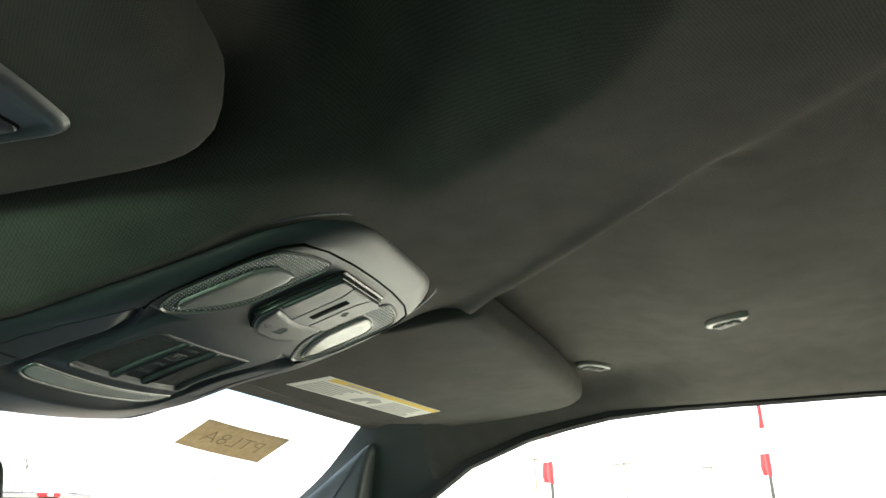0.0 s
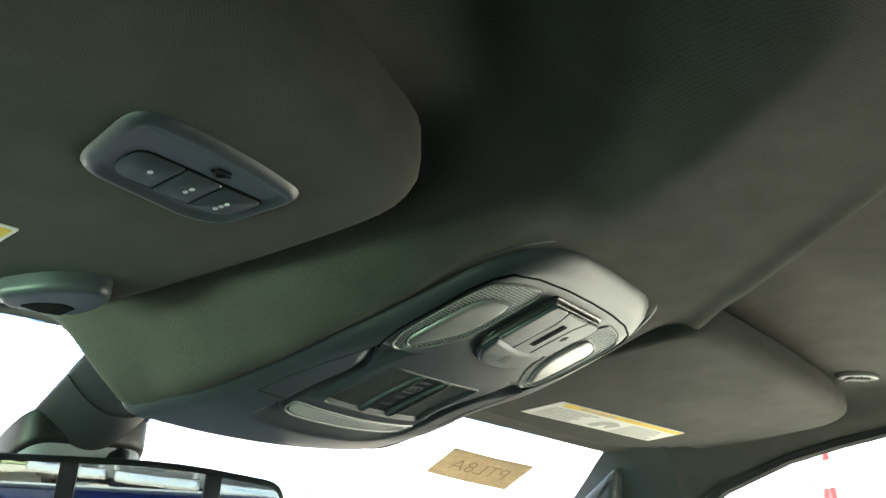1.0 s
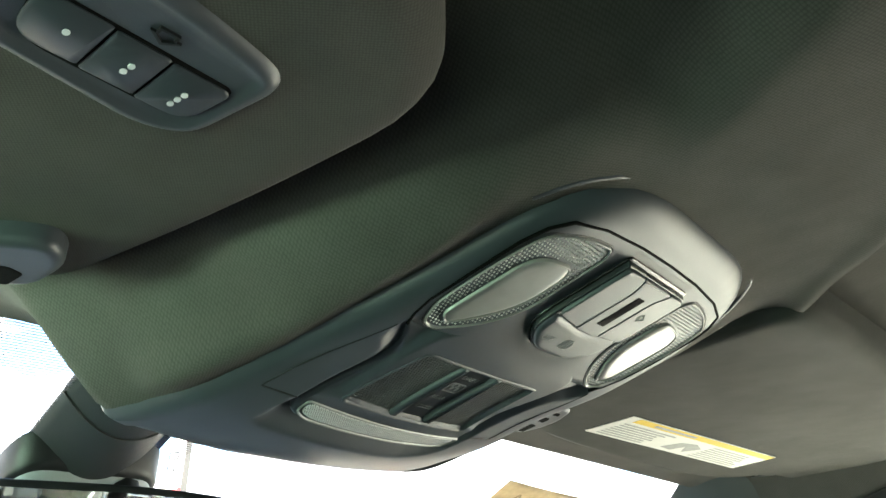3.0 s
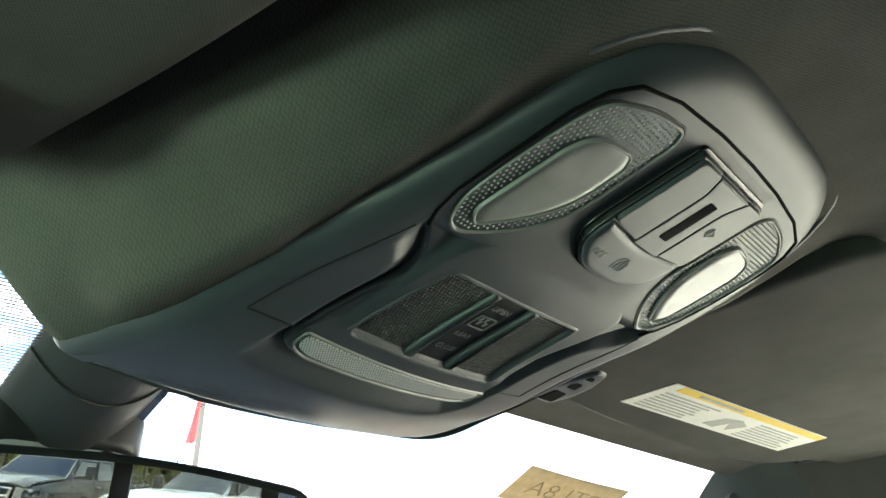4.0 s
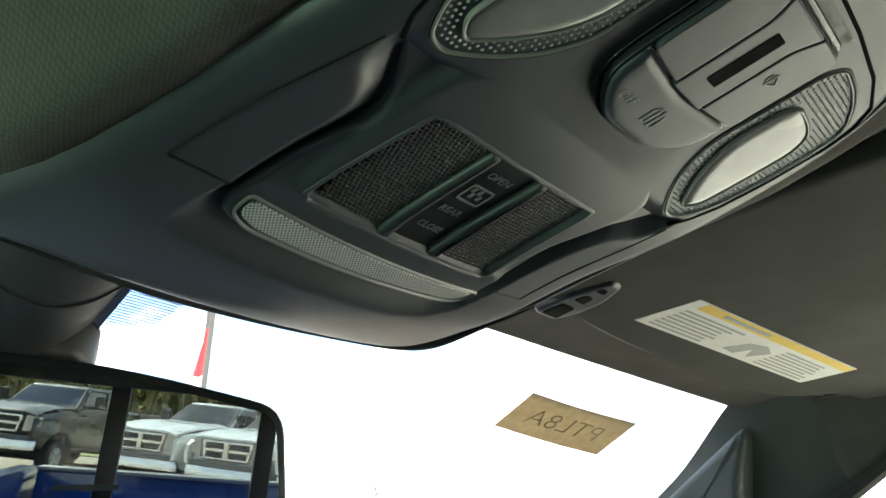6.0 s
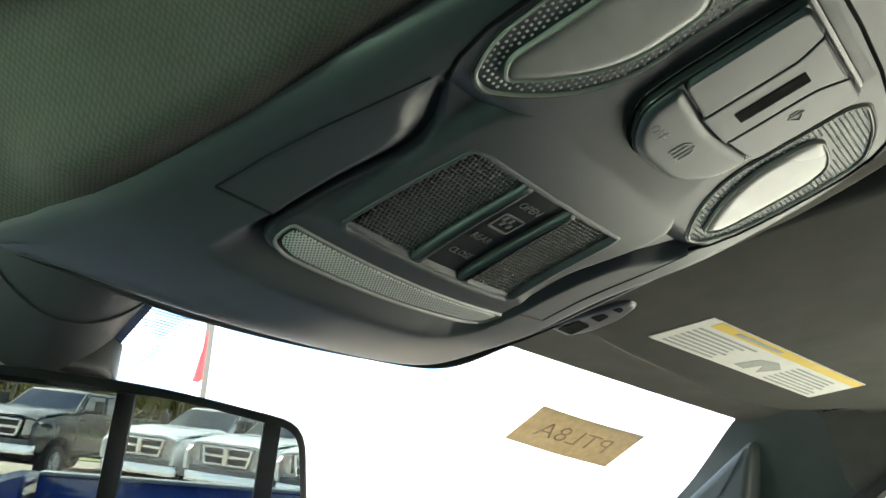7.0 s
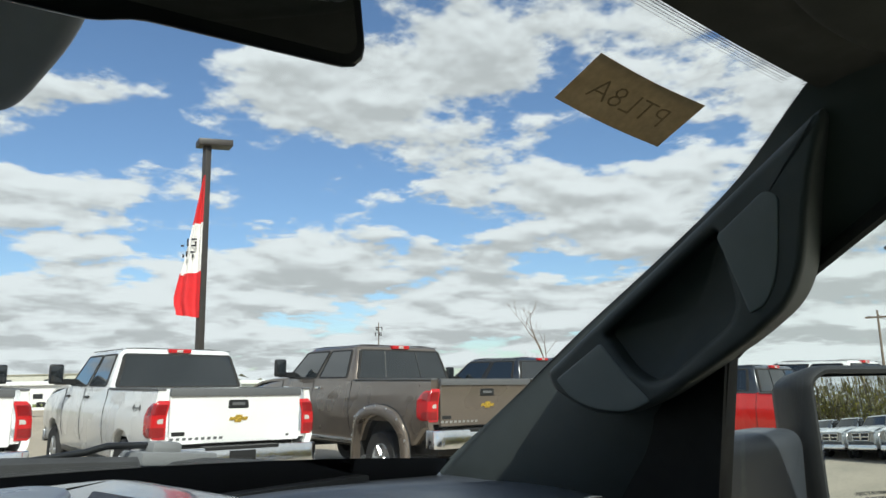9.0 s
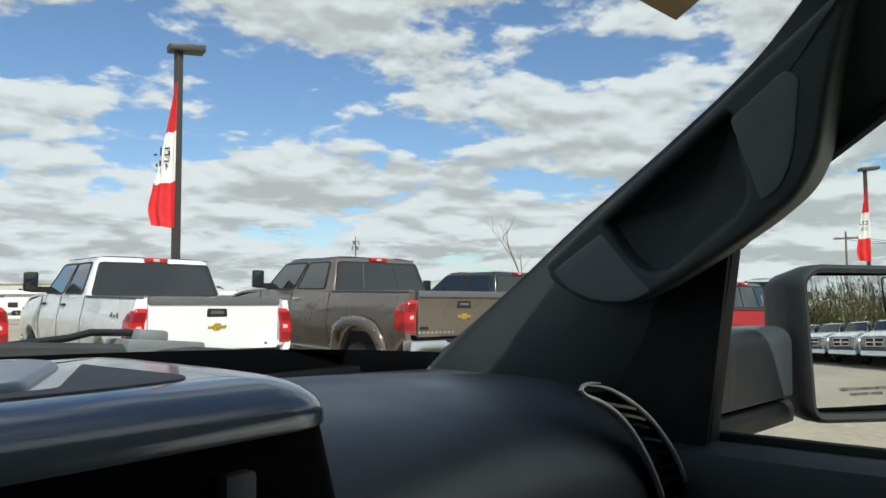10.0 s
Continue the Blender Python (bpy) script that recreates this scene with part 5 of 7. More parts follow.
def build_mirror():
    top = empty("rear_view_mirror", on_mirror(0, 0.03, -0.03), "black-framed inside mirror hung on the windshield", "mirror")
    out = resample(rounded([(-0.130, -0.020), (-0.128, 0.046), (0.015, 0.047), (0.112, 0.034), (0.122, -0.035), (0.020, -0.035), (0.006, -0.040), (-0.040, -0.040), (-0.056, -0.035), (-0.128, -0.035)],
                           [0.01, 0.012, 0.08, 0.016, 0.014, 0.012, 0.012, 0.012, 0.012, 0.012], 6), 110)
    bm = bmesh.new()
    rings = [[bm.verts.new(on_mirror(p[0], p[1], w)) for p in inset(out, d)] for d, w in ((0.0022, 0.0020), (0.0006, 0.0014), (0.0, 0.0), (0.0006, -0.003), (0.003, -0.008), (0.007, -0.014), (0.013, -0.021), (0.018, -0.024))]
    for r, q in zip(rings, rings[1:]):
        for k in range(len(out)):
            bm.faces.new((r[k], r[(k + 1) % len(out)], q[(k + 1) % len(out)], q[k]))
    bm.faces.new(rings[0]), bm.faces.new(rings[-1])
    part("shell", bm, BLACK, top, "matte black plastic shell", smooth=60)
    gl = rounded([(-0.125, -0.030), (-0.123, 0.041), (0.014, 0.042), (0.107, 0.029), (0.1165, -0.030)], [0.01, 0.01, 0.08, 0.012, 0.011], 6)
    part("mirror_glass", slab(gl, 0.0005, 0.0026, on_mirror), MIRROR, top, "silvered glass", smooth=0)
    led = rounded([(-0.001, -0.0165), (0.029, -0.0150), (0.029, -0.0122), (-0.001, -0.0137)], 0.0012, 3)
    part("button_strip", slab(led, 0.0022, 0.0030, on_mirror), BUTTON, top, "narrow strip with small dark buttons")
    # stem up to the glass
    bm = bmesh.new()
    a = on_mirror(0.005, 0.01, -0.026)
    tube(bm, [a, a + Vector((0.0, 0.045, 0.012)), (0.000, 0.905, ws(0, 0.905) - 0.02)], [0.014, 0.012, 0.016], 10)
    part("stem", bm, BLACK, top, smooth=60)

    cover = empty("sensor_housing", (0, 0.95, 1.66), "grey rounded sensor housing behind the mirror", "sensor housing")

    def on(x, y, w):
        return Vector((x, y, ws(x, y) + w))

    prof = rounded([(-0.085, 0.885), (0.020, 0.885), (0.026, 0.93), (0.014, 0.99), (-0.075, 0.99), (-0.090, 0.93)], 0.020, 6)
    part("body", slab(prof, -0.001, -0.062, on, 0.012, 4), SENSOR, cover, smooth=60)
    part("foot", slab(inset(prof, -0.004), -0.001, -0.030, on, 0.006, 3), BLACK, cover, "black collar against the glass", smooth=60)

    duct = empty("wiring_cover", (0, 0.80, 1.79), "black plastic wiring cover between headliner and mirror", "cover")
    rows = []
    for j in range(14):
        t = j / 13
        y = lerp(0.715, 0.955, t)
        wide = lerp(0.052, 0.046, t)
        low = lerp(0.020, 0.034, smooth(0, 1, t)) if y > 0.8 else 0.022
        zt = ws(0, y) - 0.0015 if y > 0.80 else min(ws(0, y), liner(0.0, y) + 0.01)
        row = []
        for k in range(17):
            a = lerp(-1, 1, k / 16)
            x = -0.036 + a * wide
            drop = low * (1 - a * a)
            row.append((x, y, zt - drop))
        rows.append(row)
    for name, some in (("upper_cover", rows[:8]), ("lower_cover", [[Vector(p) - Vector((0, 0.0, 0.0012)) for p in r] for r in rows[7:]])):
        bm = bmesh.new()
        shell(bm, some, (0, 0, 0.003))
        part(name, bm, CONSOLE_DARK, duct, smooth=60)
    bm = bmesh.new()
    tube(bm, [Vector(p) - Vector((0, 0, 0.001)) for p in rows[7]], 0.0008, 5)
    part("joint", bm, RUBBER, duct)


build_mirror()


# ---------- card on the glass ----------
def build_card():
    quad = [Vector((0.4105, 0.8575)), Vector((0.5610, 0.8300)), Vector((0.5545, 0.7755)), Vector((0.4065, 0.8065))]

    def on(a, b, w):
        p = quad[0] * (1 - a) * (1 - b) + quad[1] * a * (1 - b) + quad[2] * a * b + quad[3] * (1 - a) * b
        p = p + (Vector((0, 0.003)) * math.sin(math.pi * a))
        return Vector((p.x, p.y, ws(p.x, p.y) - 0.0016 - w))

    top = empty("paper_tag", on(0.5, 0.5, 0), "brown paper tag with handwritten letters stuck to the windshield", "paper tag")
    bm = bmesh.new()
    shell(bm, [[on(a, b, 0) for a in np.linspace(0, 1, 13)] for b in np.linspace(0, 1, 5)], (0, 0, -0.0005))
    part("paper", bm, CARD, top)
    c, ex, ey = on(0.5, 0.5, 0.0010), on(0.9, 0.5, 0) - on(0.1, 0.5, 0), on(0.5, 0.9, 0) - on(0.5, 0.1, 0)
    ex.normalize()
    ey = (ey - ex * ey.dot(ex)).normalized()
    # written on the outer side: seen from the seat it runs backwards
    fx, fy = -ex, ey
    fz = fx.cross(fy)
    words("PTL8A", 0.034, Matrix.Translation(c) @ Matrix((fx, fy, fz)).transposed().to_4x4() @ Matrix.Diagonal((1.15, 1, 1, 1)), INK, top, "handwriting", 0.0001, "thin handwritten letters showing through", -0.0006)


build_card()


# ---------- dashboard ----------
def build_dash():
    top = empty("dashboard", (0.2, 1.1, 1.2), "dark blue-grey soft dashboard with a raised centre stack", "dashboard")
    rows = []
    prof = [(1.47, 1.332), (1.36, 1.349), (1.25, 1.361), (1.12, 1.365), (1.02, 1.355), (0.965, 1.336), (0.935, 1.305), (0.922, 1.26), (0.925, 1.18), (0.955, 1.05), (1.02, 0.90)]
    prof = [(p.x, p.y) for p in sweep([Vector(p) for p in prof], 41)]
    for x in np.linspace(-0.80, 0.80, 65):
        a = abs(x)
        back = 0.02 * smooth(0.66, 0.80, a)
        drop = 0.022 * smooth(0.40, 0.80, a)
        rows.append([(x, y + (back if y < 1.1 else back * (1.47 - y) / 0.37), z - drop * (1 if y < 1.2 else (1.47 - y) / 0.27)) for y, z in prof])
    bm = bmesh.new()
    shell(bm, rows, (0, 0.02, -0.02))
    part("pad", bm, DASH, top, "dark grained soft pad", smooth=60)

    # centre stack
    ident = lambda x, y, w: Vector((x, y, w))
    out = rounded([(-0.27, 0.912), (0.186, 0.912), (0.221, 0.950), (0.232, 1.02), (0.240, 1.25), (-0.27, 1.25)], [0.02, 0.045, 0.05, 0.06, 0.08, 0.08], 9)
    bm = bmesh.new()
    rings = [[bm.verts.new((p[0], p[1], 1.375)) for p in out]]
    for k in range(11):
        a = math.pi / 2 * k / 10
        rings.append([bm.verts.new((p[0], p[1], 1.378 + 0.026 * math.sin(a))) for p in inset(out, 0.055 * (1 - math.cos(a)))])
    rings.append([bm.verts.new((p[0], p[1], 1.404)) for p in inset(out, 0.062)])
    for r, q in zip(rings, rings[1:]):
        for i in range(len(out)):
            bm.faces.new((r[i], r[(i + 1) % len(out)], q[(i + 1) % len(out)], q[i]))
    bm.faces.new(rings[-1]), bm.faces.new(rings[0])
    part("stack_hood", bm, STACK, top, "smooth hood over the screen, sky sheen in its blue-grey colour", smooth=60)
    bm = bmesh.new()
    lean = lambda x, y, w: Vector((x + (0.28 * (1.372 - w) if x > 0.1 else 0.0), y, w))
    slab(rounded([(-0.210, 0.920), (0.190, 0.922), (0.217, 0.950), (0.224, 1.0), (-0.210, 1.0)], [0.01, 0.012, 0.02, 0.01, 0.01], 5), 0.95, 1.379, lean, 0.003, bm=bm)
    part("screen_housing", bm, GAP, top, "black screen surround", smooth=60)
    bm = bmesh.new()
    box(bm, (0.117, 0.912, 1.10), (0.138, 0.924, 1.358), bevel=0.004)
    part("screen_frame", bm, GREY_PLASTIC, top, "grey screen edge")
    # tray and lid on the stack
    tray = rounded([(0.140, 1.130), (0.062, 0.990), (-0.20, 0.990), (-0.20, 0.968), (0.08, 0.966), (0.126, 0.972), (0.142, 0.990)], [0.01, 0.01, 0.003, 0.003, 0.02, 0.012, 0.02], 5)
    part("tray", slab(tray, 1.395, 1.4052, ident, 0.0008), DASH_PAD, top, "grey ribbed tray mat")
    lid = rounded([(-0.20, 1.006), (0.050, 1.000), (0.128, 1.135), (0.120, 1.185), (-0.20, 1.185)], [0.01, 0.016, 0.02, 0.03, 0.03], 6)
    part("lid", slab(lid, 1.396, 1.4085, ident, 0.006, 4), LID, top, "smooth lid, sky sheen in its pale blue-grey colour", smooth=60)

    # outer air vent with bright trim
    def vent_line(shift):
        pts = [(0.528, 0.930, 1.358), (0.575, 0.922, 1.342), (0.612, 0.918, 1.318), (0.648, 0.916, 1.284), (0.684, 0.916, 1.242), (0.712, 0.918, 1.200), (0.728, 0.922, 1.165)]
        return [Vector(p) + Vector(shift) for p in pts]

    outer = [Vector(p) for p in ((0.612, 0.930, 1.350), (0.655, 0.922, 1.328), (0.695, 0.918, 1.300), (0.732, 0.916, 1.268), (0.762, 0.916, 1.234), (0.785, 0.918, 1.200), (0.800, 0.922, 1.165))]
    vent = empty("air_vent", (0.68, 0.93, 1.16), "tall black air vent with chrome trim at the dashboard's end", "air vent")
    start, end = vent_line((0, -0.004, 0)), [v + Vector((0, -0.004, 0)) for v in outer]
    bm = bmesh.new()
    tube(bm, sweep(start[::-1] + [Vector((0.548, 0.928, 1.366)), Vector((0.585, 0.930, 1.362))], 40), [0.0034] * 30 + [0.0034 - 0.0003 * k for k in range(10)], 8)
    part("inner_trim", bm, BRIGHT_TRIM, vent, "chrome trim line", smooth=60)
    bm = bmesh.new()
    tube(bm, sweep([Vector((0.560, 0.932, 1.362)), Vector((0.590, 0.930, 1.358))] + end, 40), [0.0008 + 0.0003 * k for k in range(9)] + [0.0034] * 31, 8)
    part("outer_trim", bm, BRIGHT_TRIM, vent, "chrome trim line", smooth=60)
    bm = bmesh.new()
    first = vent_line((0, 0.002, -0.001))
    grid(bm, [first, [lerp(v, w, 0.5) + Vector((0, 0.012, 0)) for v, w in zip(first, outer)], outer])
    part("well", bm, BLACK, vent, smooth=60)
    a, b = vent_line((0.004, -0.001, 0)), [v + Vector((-0.004, -0.001, 0)) for v in outer]
    for i in range(1, 6):
        for f in (0.0, 0.5):
            if i == 5 and f:
                continue
            p, q = lerp(a[i], a[i + 1], f), lerp(b[i], b[i + 1], f)
            bm = bmesh.new()
            tube(bm, [p, lerp(p, q, 0.5) + Vector((0, -0.002, 0.0)), q], 0.0030, 6)
            part("slat", bm, GLOSS_BLACK, vent)
    # knob on the vent
    bm = bmesh.new()
    box(bm, (0.702, 0.905, 1.196), (0.716, 0.915, 1.206), bevel=0.002)
    part("knob", bm, CONSOLE_DARK, vent)
    # defroster slot by the glass
    bm = bmesh.new()
    box(bm, (-0.55, 1.300, 1.350), (0.60, 1.325, 1.3585), bevel=0.001)
    part("defroster_slot", bm, BLACK, top, "long black defroster slot")


build_dash()


def build_wiper():
    """The parked wiper and the washer block outside the glass."""
    top = empty("wiper", (0.25, 1.42, 1.41), "black wiper arm parked at the base of the windshield", "wiper")

    def out(x, y, up):
        return Vector((x, y, ws(x, y) + 0.006 + up))

    bm = bmesh.new()
    tube(bm, [out(x, ws_base(x) - 0.022, 0.004) for x in np.linspace(-0.45, 0.20, 14)], 0.0025, 6)
    part("blade", bm, RUBBER, top)
    bm = bmesh.new()
    tube(bm, [(0.16, 1.472, 1.398), (0.282, 1.470, 1.407), (0.309, 1.470, 1.4125), (0.370, 1.470, 1.4095)], [0.0035, 0.0045, 0.0045, 0.0045], 8)
    part("arm", bm, BLACK, top, smooth=60)
    tilt = Matrix.Translation((0.395, 1.470, 1.392)) @ Matrix.Rotation(radians(5), 4, "Y")
    bm = bmesh.new()
    box(bm, (-0.054, -0.03, -0.010), (0.054, 0.03, 0.007), tilt, 0.004)
    box(bm, (-0.036, -0.02, 0.004), (0.006, 0.02, 0.020), tilt, 0.006)
    part("pivot_cover", bm, PIVOT, top, "grey pivot cover")


build_wiper()


def build_cowl():
    """The plastic panel between the glass and the bonnet."""
    bm = bmesh.new()
    rows = []
    for x in np.linspace(-0.76, 0.76, 61):
        crest, b = 1.411 - 0.115 * x * x, ws_base(x) + 0.045
        rows.append([(x, b, min(ws(x, b) + 0.008, crest - 0.012)), (x, b + 0.004, crest - 0.006), (x, b + 0.012, crest), (x, b + 0.10, crest - 0.004), (x, b + 0.30, crest - 0.03), (x, b + 0.32, crest - 0.10)])
    shell(bm, rows, (0, 0.004, -0.006))
    tagged(mesh_object("cowl_panel", bm, COWL, smooth=50), "dark grey plastic cowl panel below the windshield", "cowl", kind="structure")


build_cowl()


# ---------- outside mirror ----------
S_N = Vector((-0.560, -0.828, 0.030)).normalized()
S_R = Vector((0.828, -0.560, 0)).normalized()
S_U = S_R.cross(S_N)
if S_U.z < 0:
    S_U = -S_U
S_O = Vector((1.187, 0.763, 1.383))


def on_side(u, v, w):
    return S_O + S_R * u + S_U * v + S_N * w


def build_side_mirror():
    top = empty("side_mirror", (0.86, 0.93, 1.33), "black towing mirror on an arm outside the door", "side mirror")
    out = rounded([(-0.145, -0.120), (-0.150, 0.095), (-0.120, 0.115), (0.140, 0.112), (0.150, -0.105), (0.10, -0.128)], [0.03, 0.04, 0.03, 0.03, 0.03, 0.03], 7)
    bm = bmesh.new()
    rings = [(inset(out, 0.060), -0.125), (inset(out, 0.030), -0.112), (inset(out, 0.010), -0.08), (out, -0.03), (out, 0.0), (inset(out, 0.006), 0.006), (inset(out, 0.012), 0.004), (inset(out, 0.014), -0.035)]
    vs = [[bm.verts.new(on_side(p[0], p[1], w)) for p in r] for r, w in rings]
    n = len(out)
    for a, b in zip(vs, vs[1:]):
        for i in range(n):
            bm.faces.new((a[i], a[(i + 1) % n], b[(i + 1) % n], b[i]))
    bm.faces.new(vs[0]), bm.faces.new(vs[-1])
    part("shell", bm, CONSOLE_DARK, top, "textured black plastic shell", smooth=60)
    # convex glass
    radius = 1.25
    bm = bmesh.new()
    rows = []
    for j in range(25):
        v = lerp(-0.100, 0.098, j / 24)
        row = []
        for i in range(25):
            u = lerp(-0.128, 0.134, i / 24)
            row.append(on_side(u, v, -0.004 - (u * u + v * v) / (2 * radius)))
        rows.append(row)
    shell(bm, rows, S_N * -0.002)
    part("mirror_glass", bm, MIRROR, top, "slightly domed silvered glass", smooth=60)
    tilt = (S_R + S_N * 0.02).normalized()
    for text, u, v in (("OBJECTS IN MIRROR ARE CLOSER", -0.026, -0.0745), ("THAN THEY APPEAR", -0.028, -0.0825)):
        m = Matrix.Translation(on_side(u, v, -0.0034 - (u * u + v * v) / (2 * radius))) @ Matrix((tilt, S_U, tilt.cross(S_U) * (1 if tilt.cross(S_U).dot(S_N) > 0 else -1))).transposed().to_4x4()
        words(text, 0.0068, m, CONSOLE_DARK, top, "lettering", 0.0001, "etched warning text")
    # small wide-angle glass in the upper outer corner
    spot = rounded([(0.018, 0.094), (0.019, 0.045), (0.030, 0.020), (0.060, 0.012), (0.128, 0.012), (0.128, 0.094)], [0.004, 0.012, 0.014, 0.014, 0.006, 0.006], 6)
    dome = lambda u, v, w: on_side(u, v, w - 0.003 - (u * u + v * v) / (2 * radius) - ((u - 0.075) ** 2 + (v - 0.053) ** 2) / 1.6)
    rim = part("spotter_rim", ring_slab(inset(spot, -0.002), spot, -0.002, 0.003, dome, 0.0005), BLACK, top, "black rim of the wide-angle glass")
    bm = bmesh.new()
    slab(spot, 0.0, 0.0022, dome, bm=bm)
    part("spotter_glass", bm, MIRROR, rim, "small wide-angle mirror glass", smooth=60)
    # arm
    for z0, z1, nm in ((1.300, 1.405, "arm"), (1.262, 1.296, "lower_arm")):
        bm = bmesh.new()
        rows = []
        a, b = Vector((0.800, 0.945, 0)), Vector((1.075, 0.915, 0))
        for t in np.linspace(0, 1, 6):
            p = lerp(a, b, t)
            oval = rounded([(-0.050, z0), (-0.052, z1), (0.040, z1), (0.045, z0)], [0.006, 0.030, 0.030, 0.006], 8)
            rows.append([p + Vector((0, c[0], c[1])) for c in oval + oval[:1]])
        grid(bm, rows)
        bm.faces.new([bm.verts.new(q) for q in rows[-1][:-1]])
        part(nm, bm, CONSOLE if nm == "arm" else CONSOLE_DARK, top, "black plastic arm", smooth=60)


build_side_mirror()


# ---------- the lot outside ----------
def lot(x, y):
    """Height of the ground, which falls slightly away to the right and rises behind."""
    return -0.0175 * ((x + 0.19) * 0.657 - (y - 0.5) * 0.754) + 0.03 * min(max(-3.0 - y, 0.0), 30.0)


def build_ground():
    bm = bmesh.new()
    xs = [-900, -300, -120, -60, -30, -15, 0, 15, 30, 60, 120, 300, 900]
    rows = [[(x, y, lot(x, y)) for x in xs] for y in xs[:4] + [-33, -15, -3] + xs[6:]]
    shell(bm, rows, (0, 0, -0.3))
    tagged(mesh_object("ground", bm, GROUND), "pale sandy gravel car lot", "ground", kind="structure")
    bm = bmesh.new()
    rows = [[(x, y, lot(x, y) + 0.03) for x in np.linspace(-70, 70, 15)] for y in np.linspace(-25, -62, 8)]
    shell(bm, rows, (0, 0, -0.05))
    tagged(mesh_object("verge", bm, GRASS_MAT), "strip of spring grass before the woods", "grass", kind="structure")
    bm = bmesh.new()
    rows = [[(20 + a * 0.62 + b * 0.5, 60 - a * 0.78 + b * 0.62, lot(20 + a * 0.62 + b * 0.5, 60 - a * 0.78 + b * 0.62) + 0.03) for a in np.linspace(-40, 40, 9)] for b in np.linspace(-14, 120, 8)]
    shell(bm, rows, (0, 0, -0.05))
    tagged(mesh_object("meadow", bm, GRASS_MAT), "green grass beyond the fence", "grass", kind="structure")


build_ground()

W2 = 1.0      # half the width of a pickup


def lathe(bm, profile, centre, sides=24):
    """Turns a profile of (radius, x) round the x axis through centre."""
    rings = []
    for r, x in profile:
        rings.append([bm.verts.new(Vector(centre) + Vector((x, r * math.cos(t), r * math.sin(t)))) for t in (2 * math.pi * k / sides for k in range(sides))])
    for a, b in zip(rings, rings[1:]):
        for k in range(sides):
            bm.faces.new((a[k], a[(k + 1) % sides], b[(k + 1) % sides], b[k]))
    return bm


def arch(y, z, r, n=9):
    return [(y - r * math.cos(math.pi * k / n), z + r * math.sin(math.pi * k / n)) for k in range(n + 1)]


def lamp_skin(s, flank, a0, a1, z0, z1, proud, fall=0.11):
    """A lens that wraps from the tail round the corner to the flank; its outer top corner is rounded off."""
    bm = bmesh.new()

    def at(a, z, w):
        rear, r = 0.135, 0.024
        bend = r * math.pi / 2
        wide = flank(z)
        if a < rear:
            return Vector((s * (wide - r - rear + a), 0.02 - w, z))
        if a < rear + bend:
            t = (a - rear) / r
            return Vector((s * (wide - r + (r + w) * math.sin(t)), 0.02 + r - (r + w) * math.cos(t), z))
        return Vector((s * (wide + w), 0.02 + r + a - rear - bend, z))

    rows, n, m = [], 15, 9
    for i in range(n + 1):
        a = lerp(a0, a1, i / n)
        up = z1 - fall * max(0.0, (i / n - 0.55) / 0.45) ** 2.2
        down = z0 + 0.3 * fall * max(0.0, (i / n - 0.75) / 0.25) ** 2
        edge = i in (0, n)
        rows.append([at(a, lerp(down, up, j / m), -0.01 if edge or j in (0, m) else proud) for j in range(m + 1)])
        if i in (0, n):
            rows.insert(len(rows) - (1 if i == n else 0), [at(a + (0.003 if i == 0 else -0.003), lerp(down, up, j / m), -0.01 if j in (0, m) else proud) for j in range(m + 1)])
    grid(bm, rows)
    return bm


